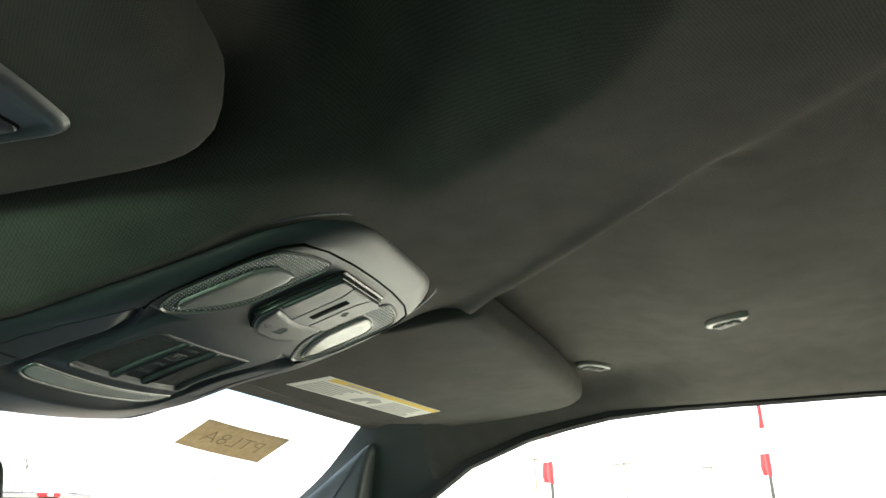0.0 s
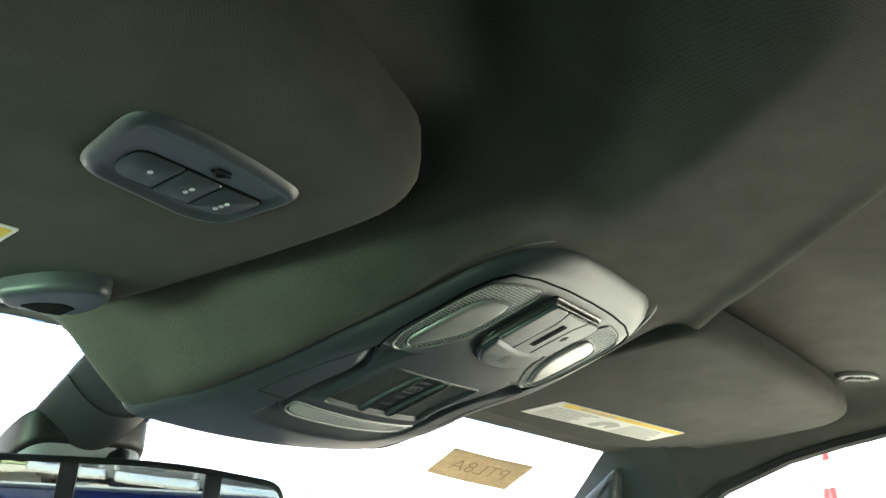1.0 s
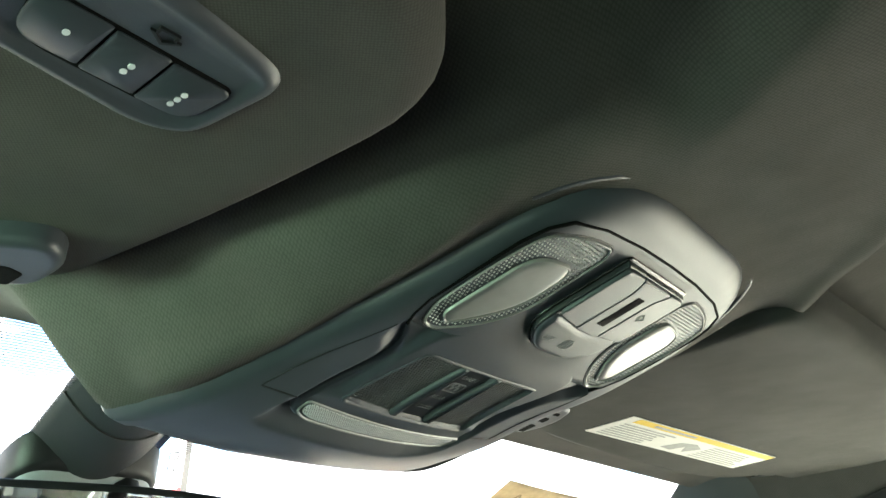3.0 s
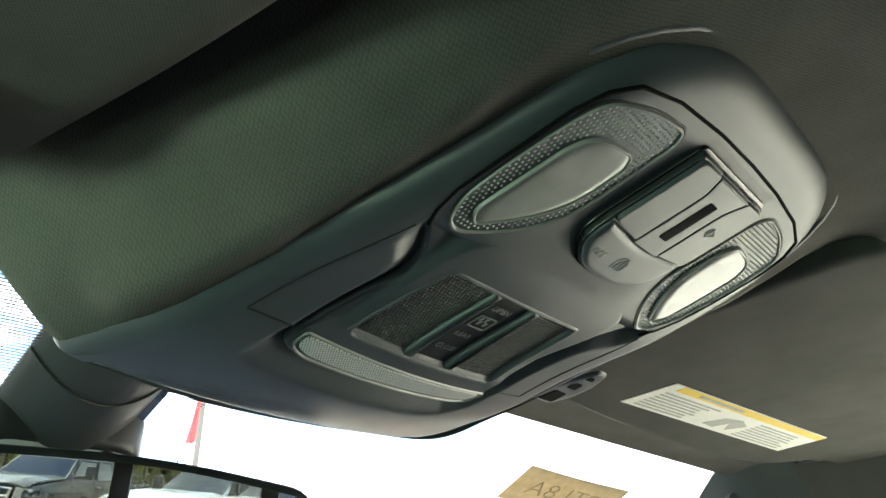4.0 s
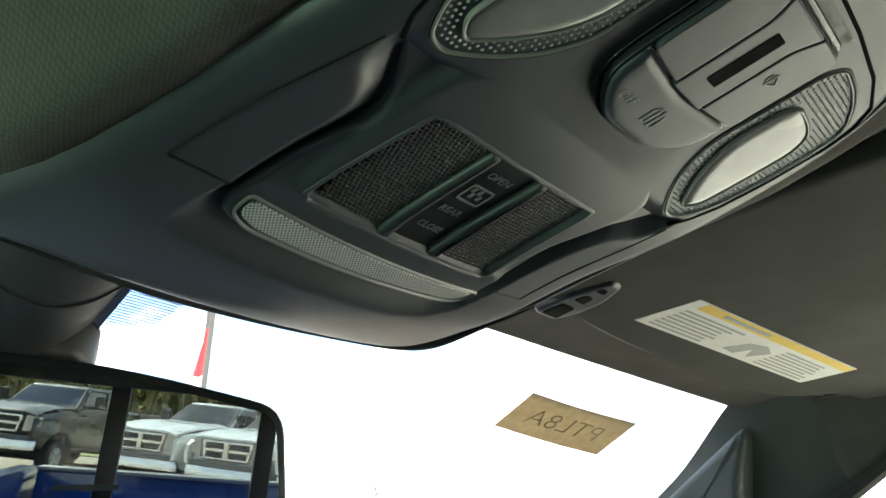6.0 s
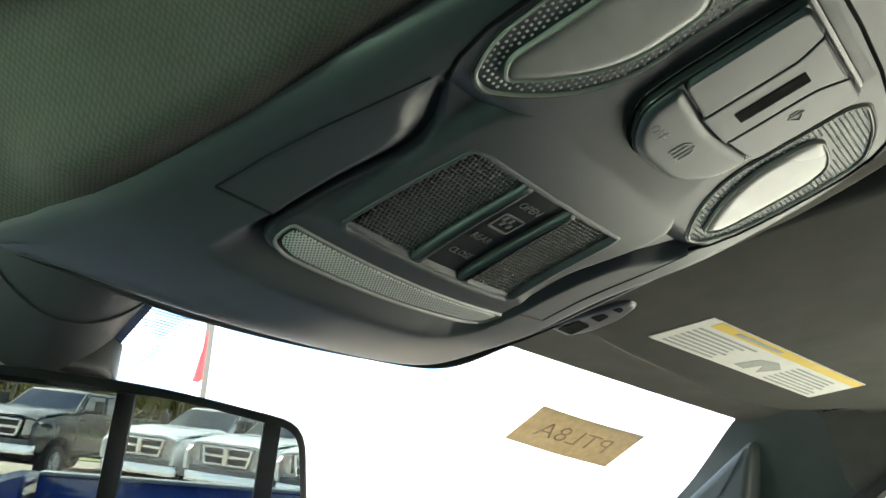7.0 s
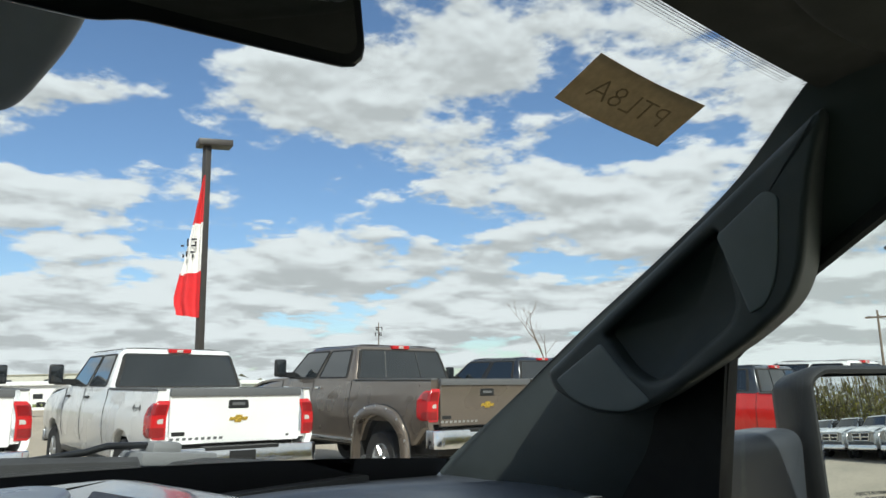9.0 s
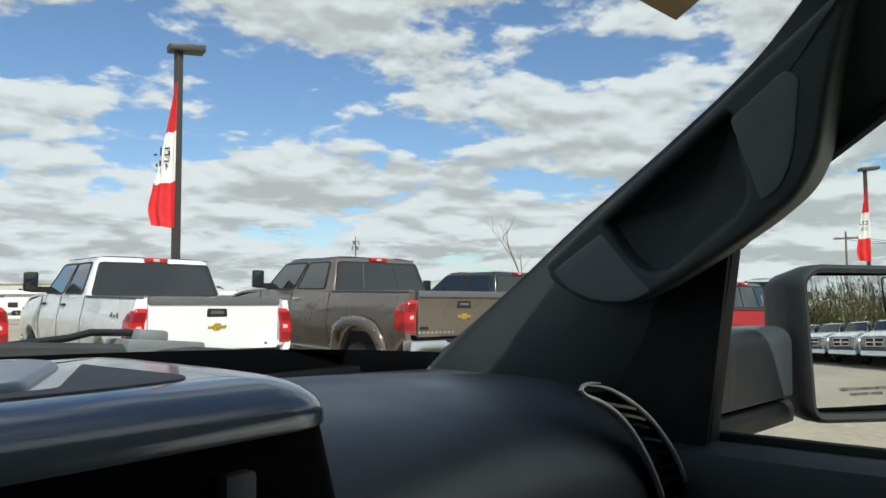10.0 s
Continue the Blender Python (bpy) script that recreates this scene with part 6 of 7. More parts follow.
def pickup(label, paint, lift=0.0, flare=None, bumper=CHROME, emblem=True, cab_paint=None, category="pickup truck", group="", wheel=0.40, short=False):
    """A crew-cab pickup with its tail at the origin, facing +y."""
    top = tagged(new("pickup_truck"), label, category, group)
    cab_paint = cab_paint or paint
    L0 = lift
    rail, roof, sill = 1.40 + L0, 1.95 + L0, 0.62 + L0
    cr, cf = 2.03, 4.52            # cab from its rear wall to the windshield's foot
    front = 6.12
    if short:
        cr, cf, front = 2.45, 3.90, 5.75
    wy1, wy2 = 1.22, front - 1.02
    wz = wheel

    def flank(z):
        return W2 - 0.055 * smooth(rail - 0.35, rail, z) - 0.04 * smooth(sill + 0.25, sill, z)

    for s in (-1, 1):
        def side(y, z, w):
            taper = 0.05 * smooth(front - 0.9, front, y)
            return Vector((s * (flank(z) - taper - w), y, z))

        r_arch = wheel + 0.09 + L0
        tops = [(0.03, rail), (cr, rail), (cr + 0.02, rail + 0.01), (cf, rail + 0.01), (cf + 0.5, rail - 0.04), (front - 0.25, rail - 0.14), (front - 0.06, rail - 0.26), (front - 0.02, rail - 0.32)]
        ys = sorted(set([0.03, front - 0.02, cr, cr + 0.02, cf] + list(np.arange(0.03, front - 0.02, 0.11))
                        + [wy + r_arch * math.cos(math.pi * k / 16) for wy in (wy1, wy2) for k in range(17)]))

        def under(y):
            low = sill - 0.10 + 0.22 * smooth(0.45, 0.1, y) + 0.20 * smooth(front - 0.4, front - 0.1, y)
            for wy in (wy1, wy2):
                if abs(y - wy) < r_arch:
                    low = max(low, wz + 0.02 + math.sqrt(max(r_arch ** 2 - (y - wy) ** 2, 0)))
            return low

        bm = bmesh.new()
        rows = []
        for y in ys:
            top_z = float(np.interp(y, [p[0] for p in tops], [p[1] for p in tops]))
            rows.append([side(y, lerp(under(y), top_z, t), 0.018 * (1 - smooth(0.0, 0.05, t)) + 0.015 * smooth(0.96, 1.0, t)) for t in (0, 0.02, 0.05, 0.15, 0.3, 0.45, 0.6, 0.72, 0.84, 0.93, 0.97, 1.0)])
        shell(bm, rows, (-0.08 * s, 0, 0))
        part("flank", bm, paint, top, smooth=35)
        for wy in (wy1, wy2):
            bm = bmesh.new()
            grid(bm, [[(s * (W2 - d), y, z) for y, z in arch(wy, wz + 0.02, r_arch + 0.012, 14)] for d in (0.05, 0.45)])
            part("wheel_well", bm, RUBBER, top, "black wheel well lining", smooth=60)
            if flare:
                bm = bmesh.new()
                rim, rows = r_arch, []
                for k in range(25):
                    a = math.pi * k / 24
                    c, e = math.cos(a), math.sin(a)
                    square = (abs(c) ** 4 + abs(e) ** 4) ** -0.25
                    r0, r1 = rim * (0.55 + 0.45 * square), (rim + 0.15) * (0.5 + 0.5 * square)
                    rows.append([side(wy - r * c, wz + 0.02 + r * e - (0.10 if k in (0, 24) else 0.0), w)
                                 for r, w in ((r0, 0.03), (r0, -0.075), (lerp(r0, r1, 0.2), -0.088), (lerp(r0, r1, 0.75), -0.070), (r1 - 0.012, -0.05), (r1, 0.004))])
                grid(bm, rows)
                fl = part("fender_flare", bm, flare, top, "wide painted fender flare", smooth=40)
                bm = bmesh.new()
                tube(bm, [r[5] + Vector((s * 0.008, 0, 0)) for r in rows], 0.010, 6)
                part("flare_gasket", bm, BLACK, fl, "black rubber edging", smooth=50)
                for k in range(3, 23, 3):
                    bm = bmesh.new()
                    lathe(bm, [(0.020, 0.0), (0.020, s * 0.008), (0.012, s * 0.014), (0.001, s * 0.015)], rows[k][3] * 0.7 + rows[k][4] * 0.3, 8)
                    part("bolt", bm, ALLOY, fl, "bright bolt head", smooth=50)
        # wheel
        for wy in (wy1, wy2):
            hub = empty_part("wheel", (s * (W2 - 0.16), wy, wz), top)
            bm = bmesh.new()
            r = wheel
            lathe(bm, [(r * 0.58, -0.12), (r * 0.94, -0.135), (r, -0.10), (r, 0.10), (r * 0.94, 0.135), (r * 0.58, 0.12)], (s * (W2 - 0.16), wy, wz), 28)
            part("tyre", bm, TYRE, hub, "black rubber tyre", smooth=35)
            bm = bmesh.new()
            lathe(bm, [(r * 0.60, s * 0.11), (r * 0.55, s * 0.12), (r * 0.50, s * 0.07), (r * 0.20, s * 0.09), (r * 0.16, s * 0.12), (0.001, s * 0.12)], (s * (W2 - 0.16), wy, wz), 24)
            for k in range(6):
                a = 2 * math.pi * k / 6
                tube(bm, [(s * (W2 - 0.07), wy + r * 0.15 * math.cos(a), wz + r * 0.15 * math.sin(a)), (s * (W2 - 0.06), wy + r * 0.53 * math.cos(a), wz + r * 0.53 * math.sin(a))], r * 0.09, 5)
            part("rim", bm, ALLOY, hub, "silver alloy rim", smooth=35)
        # doors: seams, handles, sill step
        doors = (cr + 0.06, lerp(cr, cf, 0.52), cf - 0.02) if not short else (cr + 0.08, cf - 0.05)
        for y in doors:
            bm = bmesh.new()
            tube(bm, [side(y, z, -0.0005) for z in np.linspace(sill + 0.05, rail, 6)], 0.006, 4)
            part("door_seam", bm, BLACK, top)
        for y in doors[1:]:
            bm = bmesh.new()
            box(bm, (-0.02, -0.10, -0.018), (0.02, 0.10, 0.018), Matrix.Translation(side(y - 0.22 if not short else y - 1.15, rail - 0.12, -0.015)), 0.008)
            part("door_handle", bm, CHROME if flare else BLACK, top)
        bm = bmesh.new()
        box(bm, (s * (W2 - 0.10) - 0.06, cr - 0.1, sill - 0.16), (s * (W2 - 0.10) + 0.06, wy2 - 0.6, sill - 0.08), bevel=0.02)
        part("step_bar", bm, CHROME if flare else BLACK, top)
        # bed rail cap
        bm = bmesh.new()
        box(bm, (s * (W2 - 0.095) - 0.05, 0.02, rail - 0.008), (s * (W2 - 0.095) + 0.05, cr, rail + 0.018), bevel=0.006)
        part("rail_cap", bm, GREY_PLASTIC, top, "dark plastic rail cap")
        # tail lamp
        z0, z1 = rail - 0.55, rail - 0.12
        lamp = part("tail_lamp", lamp_skin(s, flank, 0.0, 0.40, z0, z1, 0.012), RED_LENS, top, "red wraparound tail lamp", smooth=50)
        for a0, a1, lo, hi, mat, nm, lab in ((0.02, 0.30, 0.60, 0.93, RED_DEEP, "brake_lens", "deep red upper lens"), (0.035, 0.105, 0.40, 0.55, CLEAR_LENS, "reversing_lamp", "clear reversing lamp"), (0.02, 0.30, 0.06, 0.34, RED_DEEP, "brake_lens", "deep red lower lens")):
            part(nm, lamp_skin(s, flank, a0, a1, lerp(z0, z1, lo), lerp(z0, z1, hi), 0.0145, 0.03), mat, lamp, lab, smooth=50)
        # door mirror
        bm = bmesh.new()
        my = cf - 0.42
        mx = s * (W2 + 0.20)
        box(bm, (mx - 0.10, my - 0.05, rail + 0.06), (mx + 0.10, my + 0.05, rail + 0.36), bevel=0.035)
        box(bm, (s * (W2 - 0.08), my - 0.02, rail + 0.06), (mx, my + 0.03, rail + 0.13), bevel=0.01)
        mir = part("door_mirror", bm, BLACK, top, "tall black door mirror", smooth=50)
        bm = bmesh.new()
        box(bm, (mx - 0.08, my - 0.055, rail + 0.09), (mx + 0.08, my - 0.048, rail + 0.33), bevel=0.003)
        part("mirror_glass", bm, TINT, mir)

    # bed floor, front wall, underbody
    bm = bmesh.new()
    box(bm, (-W2 + 0.1, 0.05, sill + 0.2), (W2 - 0.1, cr, sill + 0.26))
    box(bm, (-W2 + 0.12, cr - 0.05, sill + 0.2), (W2 - 0.12, cr, rail - 0.01))
    part("bed", bm, paint, top)
    bm = bmesh.new()
    box(bm, (-W2 + 0.22, 0.1, sill - 0.22), (W2 - 0.22, front - 0.2, sill + 0.20), bevel=0.05)
    for wy in (wy1, wy2):
        tube(bm, [(-W2 + 0.2, wy, wz), (W2 - 0.2, wy, wz)], 0.09, 8)
    part("chassis", bm, RUBBER, top, "dark underbody")

    # tailgate
    gate = empty_part("tailgate", (0, 0.03, sill + 0.2), top)
    flat = lambda x, z, w: Vector((x, 0.02 - w, z))
    part("panel", slab(rounded([(-W2 + 0.20, sill + 0.17), (W2 - 0.20, sill + 0.17), (W2 - 0.19, rail - 0.005), (-W2 + 0.19, rail - 0.005)], 0.02, 3), -0.05, 0.01, flat, 0.012, 3), paint, gate, smooth=50)
    bm = bmesh.new()
    box(bm, (-W2 + 0.19, -0.012, rail - 0.075), (W2 - 0.19, 0.05, rail + 0.014), bevel=0.01)
    part("spoiler_cap", bm, GREY_PLASTIC, gate, "dark plastic tailgate cap")
    part("handle", slab(rounded([(-0.13, rail - 0.22), (0.13, rail - 0.22), (0.12, rail - 0.12), (-0.12, rail - 0.12)], 0.02, 4), 0.0, 0.016, flat, 0.006), BLACK, gate, "black recessed handle", smooth=50)
    part("handle_lever", slab(rounded([(-0.08, rail - 0.185), (0.08, rail - 0.185), (0.08, rail - 0.15), (-0.08, rail - 0.15)], 0.008, 3), 0.012, 0.024, flat, 0.004), GREY_PLASTIC, gate)
    if emblem:
        z = rail - 0.335
        part("emblem", slab([Vector(p) for p in ((-0.115, z - 0.022), (-0.045, z - 0.022), (-0.045, z - 0.045), (0.035, z - 0.045), (0.042, z - 0.022), (0.110, z - 0.022), (0.125, z + 0.016), (0.052, z + 0.016), (0.052, z + 0.040), (-0.030, z + 0.040), (-0.035, z + 0.016), (-0.100, z + 0.016))], 0.0, 0.020, flat, 0.003), GOLD, gate, "gold coloured emblem plate")
        for x in [-0.80 + k * 0.072 for k in range(9)] + [0.62]:
            bar = slab([Vector(p) for p in ((x, sill + 0.215), (x + 0.042, sill + 0.215), (x + 0.046, sill + 0.245), (x + 0.004, sill + 0.245))], 0.0, 0.013, flat)
            part("raised_bar", bar, GREY_PLASTIC if paint is WHITE_PAINT else ALLOY, gate)
        part("badge", slab(rounded([(-0.78, sill + 0.265), (-0.63, sill + 0.265), (-0.63, sill + 0.31), (-0.78, sill + 0.31)], 0.004, 2), 0.0, 0.013, flat), BLACK, gate, "small black badge")

    # rear bumper
    bm = bmesh.new()
    bump = [(-W2 + 0.01, -0.10), (-W2 + 0.10, -0.17), (W2 - 0.10, -0.17), (W2 - 0.01, -0.10), (W2 - 0.01, 0.10), (-W2 + 0.01, 0.10)]
    slab(rounded(bump, 0.03, 4), sill - 0.10, sill + 0.135, lambda x, y, w: Vector((x, y, w)), 0.02, 2, bm=bm)
    rb = part("rear_bumper", bm, bumper, top, "bright rear bumper", smooth=50)
    bm = bmesh.new()
    box(bm, (-0.45, -0.175, sill + 0.10), (0.45, 0.0, sill + 0.142), bevel=0.008)
    part("bumper_step", bm, BLACK, rb, "black step pad")
    bm = bmesh.new()
    box(bm, (-0.16, -0.178, sill - 0.05), (0.16, -0.165, sill + 0.09), bevel=0.006)
    part("plate_holder", bm, BLACK, rb, "dark dealer plate with no writing")

    # cab above the belt
    g = rail + 0.005
    low = [(-W2 + 0.06, cr), (W2 - 0.06, cr), (W2 - 0.06, cf), (-W2 + 0.06, cf)]
    high = [(-W2 + 0.22, cr + 0.16), (W2 - 0.22, cr + 0.16), (W2 - 0.24, cf - 0.72), (-W2 + 0.24, cf - 0.72)]
    bm = bmesh.new()
    levels = [(g - 0.03, 0.0, 0.0), (g, 0.0, 0.0), (roof - 0.08, 0.90, 0.0), (roof - 0.03, 0.97, 0.02), (roof, 1.0, 0.10), (roof + 0.015, 1.0, 0.30)]
    vs = []
    for z, t, ins in levels:
        pts = [Vector(a).lerp(Vector(b), t) for a, b in zip(low, high)]
        o = inset(rounded(pts, 0.10, 4), ins)
        vs.append([bm.verts.new((p.x, p.y, z)) for p in o])
    n = len(vs[0])
    for a, b in zip(vs, vs[1:]):
        for i in range(n):
            bm.faces.new((a[i], a[(i + 1) % n], b[(i + 1) % n], b[i]))
    bm.faces.new(vs[-1]), bm.faces.new(vs[0])
    part("cab", bm, cab_paint, top, smooth=40)

    def skin(face, a, z, w):
        """A place on the cab's slanting face, by its own share of height and width."""
        t = (z - g) / (roof - g)
        lo4, hi4 = [Vector(p) for p in low], [Vector(p) for p in high]
        p = [x.lerp(y, t) for x, y in zip(lo4, hi4)]
        i, j = {"rear": (0, 1), "right": (1, 2), "wind": (2, 3), "left": (3, 0)}[face]
        q = p[i].lerp(p[j], a)
        nrm = Vector(((p[j] - p[i]).y, -(p[j] - p[i]).x)).normalized()
        w += 0.035 * (1 - (2 * a - 1) ** 2) if i in (0, 2) else 0.0
        return Vector((q.x + nrm.x * w, q.y + nrm.y * w, z))

    h = roof - g
    def pane(face, pts, name="window", r=0.02, mat=TINT, label="dark tinted glass"):
        o = rounded([Vector(p) for p in pts], r, 4)
        if face in ("rear", "wind"):
            o = [q for p, r2 in zip(o, o[1:] + o[:1]) for q in (p.lerp(r2, k / 6) for k in range(6))]
        rim = part(name, ring_slab(inset(o, -0.018), inset(o, 0.006), -0.04, 0.008, lambda a, z, w: skin(face, a, z, w), 0.0), RUBBER, top, "black rubber window surround")
        bm = bmesh.new()
        (la, lz), (ra, rz), (rta, tz), (lta, _) = pts
        grid(bm, [[skin(face, lerp(lerp(la, lta, j / 6), lerp(ra, rta, j / 6), i / 12), lerp(lz, tz, j / 6), 0.004) for i in range(13)] for j in range(7)])
        part("pane", bm, mat, rim, label, smooth=60)
        return rim

    def quad(a0, a1, z0, z1, a0t=None, a1t=None):
        return [(a0, g + z0 * h), (a1, g + z0 * h), (a1t if a1t is not None else a1, g + z1 * h), (a0t if a0t is not None else a0, g + z1 * h)]

    pane("rear", quad(0.045, 0.955, 0.05, 0.84))
    pane("wind", quad(0.05, 0.95, 0.05, 0.90))
    for face in ("right", "left"):
        f = (lambda q: q) if face == "right" else (lambda q: [(1 - a, z) for a, z in q][::-1])
        if short:
            pane(face, f(quad(0.16, 0.90, 0.08, 0.84)))
        else:
            pane(face, f(quad(0.10, 0.46, 0.08, 0.84)))
            pane(face, f(quad(0.52, 0.93, 0.08, 0.84, None, 0.96)))
    bm = bmesh.new()
    box(bm, (-0.16, cr + 0.115, roof - 0.055), (0.16, cr + 0.20, roof + 0.004), bevel=0.008)
    tl = part("high_brake_lamp", bm, RED_LENS, top, "red high brake lamp", smooth=50)
    bm = bmesh.new()
    box(bm, (-0.045, cr + 0.110, roof - 0.048), (0.045, cr + 0.16, roof - 0.008), bevel=0.004)
    part("cargo_lamp", bm, CLEAR_LENS, tl)
    # rear slider lines
    bm = bmesh.new()
    for a in (0.30, 0.66):
        tube(bm, [skin("rear", a, g + z * h, 0.008) for z in (0.06, 0.5, 0.83)], 0.007, 5)
    if flare or not emblem:
        part("slider_bars", bm, BLACK, top)
    else:
        bm.free()

    # roof joints and the drive badge on the bed's flanks
    for s in (-1, 1):
        bm = bmesh.new()
        tube(bm, [(s * (W2 - 0.232), y, roof - 0.012) for y in np.linspace(cr + 0.19, cf - 0.80, 8)], 0.007, 5)
        part("roof_joint", bm, BLACK, top)
        if emblem and not flare:
            face = Matrix(((0, 0, s, s * (flank(rail - 0.22) + 0.002)), (s, 0, 0, 0.66), (0, 1, 0, rail - 0.22), (0, 0, 0, 1)))
            words("4x4", 0.12, face @ Matrix.Diagonal((1.9, 1, 1, 1)), GREY_PLASTIC, top, "drive_badge", 0.004, "dark grey raised letters")

    # hood and front
    bm = bmesh.new()
    rows = []
    for y in np.linspace(cf - 0.15, front - 0.04, 9):
        t = (y - cf) / (front - cf)
        wide = W2 - 0.06 - 0.06 * max(t, 0) ** 2
        z = rail + 0.04 - 0.05 * max(t, 0) - 0.17 * max(t, 0) ** 4
        rows.append([(wide * a, y, z + 0.055 * (1 - abs(a) ** 3) + 0.02 * smooth(0.35, 0.5, abs(a)) * (1 - smooth(0.75, 0.95, abs(a)))) for a in np.linspace(-1, 1, 15)])
    shell(bm, rows, (0, 0, -0.04))
    part("hood", bm, paint, top, smooth=50)
    face = lambda x, z, w: Vector((x, front - 0.06 - 0.10 * (abs(x) / W2) ** 2 + w, z))
    bm = bmesh.new()
    box(bm, (-W2 + 0.14, front - 0.34, sill + 0.05), (W2 - 0.14, front - 0.19, rail - 0.08), bevel=0.03)
    part("nose_panel", bm, paint, top, smooth=50)
    o = rounded([(-0.52, sill + 0.22), (0.52, sill + 0.22), (0.60, rail - 0.17), (-0.60, rail - 0.17)], 0.04, 4)
    grille = part("grille", ring_slab(o, inset(o, 0.055), -0.10, 0.03, face, 0.012), CHROME if bumper is CHROME else paint, top, "bright grille frame", smooth=50)
    part("grille_mesh", slab(inset(o, 0.05), -0.10, -0.02, face), BLACK, grille, "black grille mesh")
    zc = lerp(sill + 0.22, rail - 0.17, 0.5)
    bm = bmesh.new()
    slab(rounded([(-0.06, sill + 0.25), (0.06, sill + 0.25), (0.06, rail - 0.19), (-0.06, rail - 0.19)], 0.01, 2), -0.06, 0.028, face, 0.01, bm=bm)
    slab(rounded([(-0.54, zc - 0.03), (0.54, zc - 0.03), (0.54, zc + 0.03), (-0.54, zc + 0.03)], 0.01, 2), -0.06, 0.024, face, 0.01, bm=bm)
    part("grille_bars", bm, CHROME if bumper is CHROME else paint, grille)
    for s in (-1, 1):
        hl = rounded([(s * 0.62, sill + 0.26), (s * 0.93, sill + 0.30), (s * 0.95, rail - 0.20), (s * 0.66, rail - 0.17)], 0.03, 4)
        lamp = part("headlamp", slab(hl, -0.12, 0.01, face, 0.01), CLEAR_LENS, top, "clear headlamp", smooth=50)
        part("indicator", slab(rounded([(s * 0.86, sill + 0.31), (s * 0.925, sill + 0.32), (s * 0.93, rail - 0.24), (s * 0.87, rail - 0.24)], 0.01, 3), 0.0, 0.015, face), AMBER, lamp, "amber indicator")
    bm = bmesh.new()
    fb = [(-W2 + 0.02, front - 0.16), (-W2 + 0.12, front - 0.02), (-0.4, front + 0.06), (0.4, front + 0.06), (W2 - 0.12, front - 0.02), (W2 - 0.02, front - 0.16)]
    slab(rounded(fb, 0.05, 4), sill - 0.12, sill + 0.08, lambda x, y, w: Vector((x, y, w)), 0.02, 2, bm=bm)
    fbp = part("front_bumper", bm, bumper, top, smooth=50)
    bm = bmesh.new()
    slab(rounded([(-W2 + 0.04, front - 0.14), (-0.4, front + 0.05), (0.4, front + 0.05), (W2 - 0.04, front - 0.14)], 0.05, 4), sill + 0.075, sill + 0.18, lambda x, y, w: Vector((x, y, w)), 0.02, 2, bm=bm)
    part("bumper_top", bm, GREY_PLASTIC, fbp, "grey plastic bumper top", smooth=50)
    return top


def empty_part(name, place, parent):
    ob = new(name)
    ob.parent = parent
    ob.matrix_parent_inverse = world_of(parent).inverted()
    ob.matrix_basis = Matrix.Translation(place)
    return ob


def park(ob, x, y, heading):
    """Stand a vehicle with its tail at (x, y); heading in degrees to the right of +y."""
    up = Vector((lot(x - 1, y) - lot(x + 1, y), lot(x, y - 1) - lot(x, y + 1), 2.0)).normalized()
    tip = Vector((0, 0, 1)).rotation_difference(up).to_matrix().to_4x4()
    ob.matrix_basis = Matrix.Translation((x, y, lot(x, y))) @ tip @ Matrix.Rotation(radians(-heading), 4, "Z")
    return ob


ROW = "pickups parked in a row"
white = pickup("white crew-cab pickup with red tail lamps, parked on gravel", WHITE_PAINT, 0.0, bumper=CHROME, group=ROW)
brown = pickup("bronze-brown lifted crew-cab pickup with chrome bumper and wide fenders", BROWN_PAINT, 0.115, flare=BROWN_PAINT, group=ROW, wheel=0.40)
dark = pickup("dark charcoal crew-cab pickup with tinted windows", DARK_PAINT, 0.08, group=ROW)
red = pickup("red pickup with a dark cab and chrome bumper", RED_PAINT, -0.14, emblem=False, cab_paint=DARK_PAINT, group=ROW)
fleet = pickup("white work pickup with four-part black grille, facing the lot", WHITE_PAINT, 0.0, bumper=CHROME, emblem=False, group="white pickups behind", short=True)
HEAD = 10.7
left_white = copy_thing(white, Matrix.Identity(4))
park(white, 5.041, 8.256, HEAD)
park(left_white, 2.223, 9.675, HEAD)
tagged(left_white, "white pickup with a red tail lamp at the row's end")
park(brown, 8.109, 6.883, 11.9)
park(dark, 14.14, 8.01, 9.3)
park(red, 15.62, 3.34, HEAD)
far_white = copy_thing(white, Matrix.Identity(4))
tagged(far_white, "white crew-cab pickup beside a red one")
park(far_white, 18.3, 2.20, HEAD)
FLEET_HEAD = -35.0


def fleet_at(ob, x, y, heading):
    """Placed by the middle of its front bumper."""
    h = radians(heading)
    f = Vector((math.sin(h), math.cos(h)))
    return park(ob, x - f.x * 5.75, y - f.y * 5.75, heading)


spots = [(-1.28 + 1.74 * k, -16.0 + 1.22 * k) for k in range(7)]
fleet_at(fleet, *spots[0], FLEET_HEAD)
for x, y in spots[1:]:
    fleet_at(copy_thing(fleet, Matrix.Identity(4)), x, y, FLEET_HEAD)
dark_back = copy_thing(dark, Matrix.Identity(4))
tagged(dark_back, "dark charcoal pickup with bright grille, facing the lot", group="white pickups behind")
h = radians(-20)
park(dark_back, -4.3 - math.sin(h) * 6.05, -17.2 - math.cos(h) * 6.05, -20)


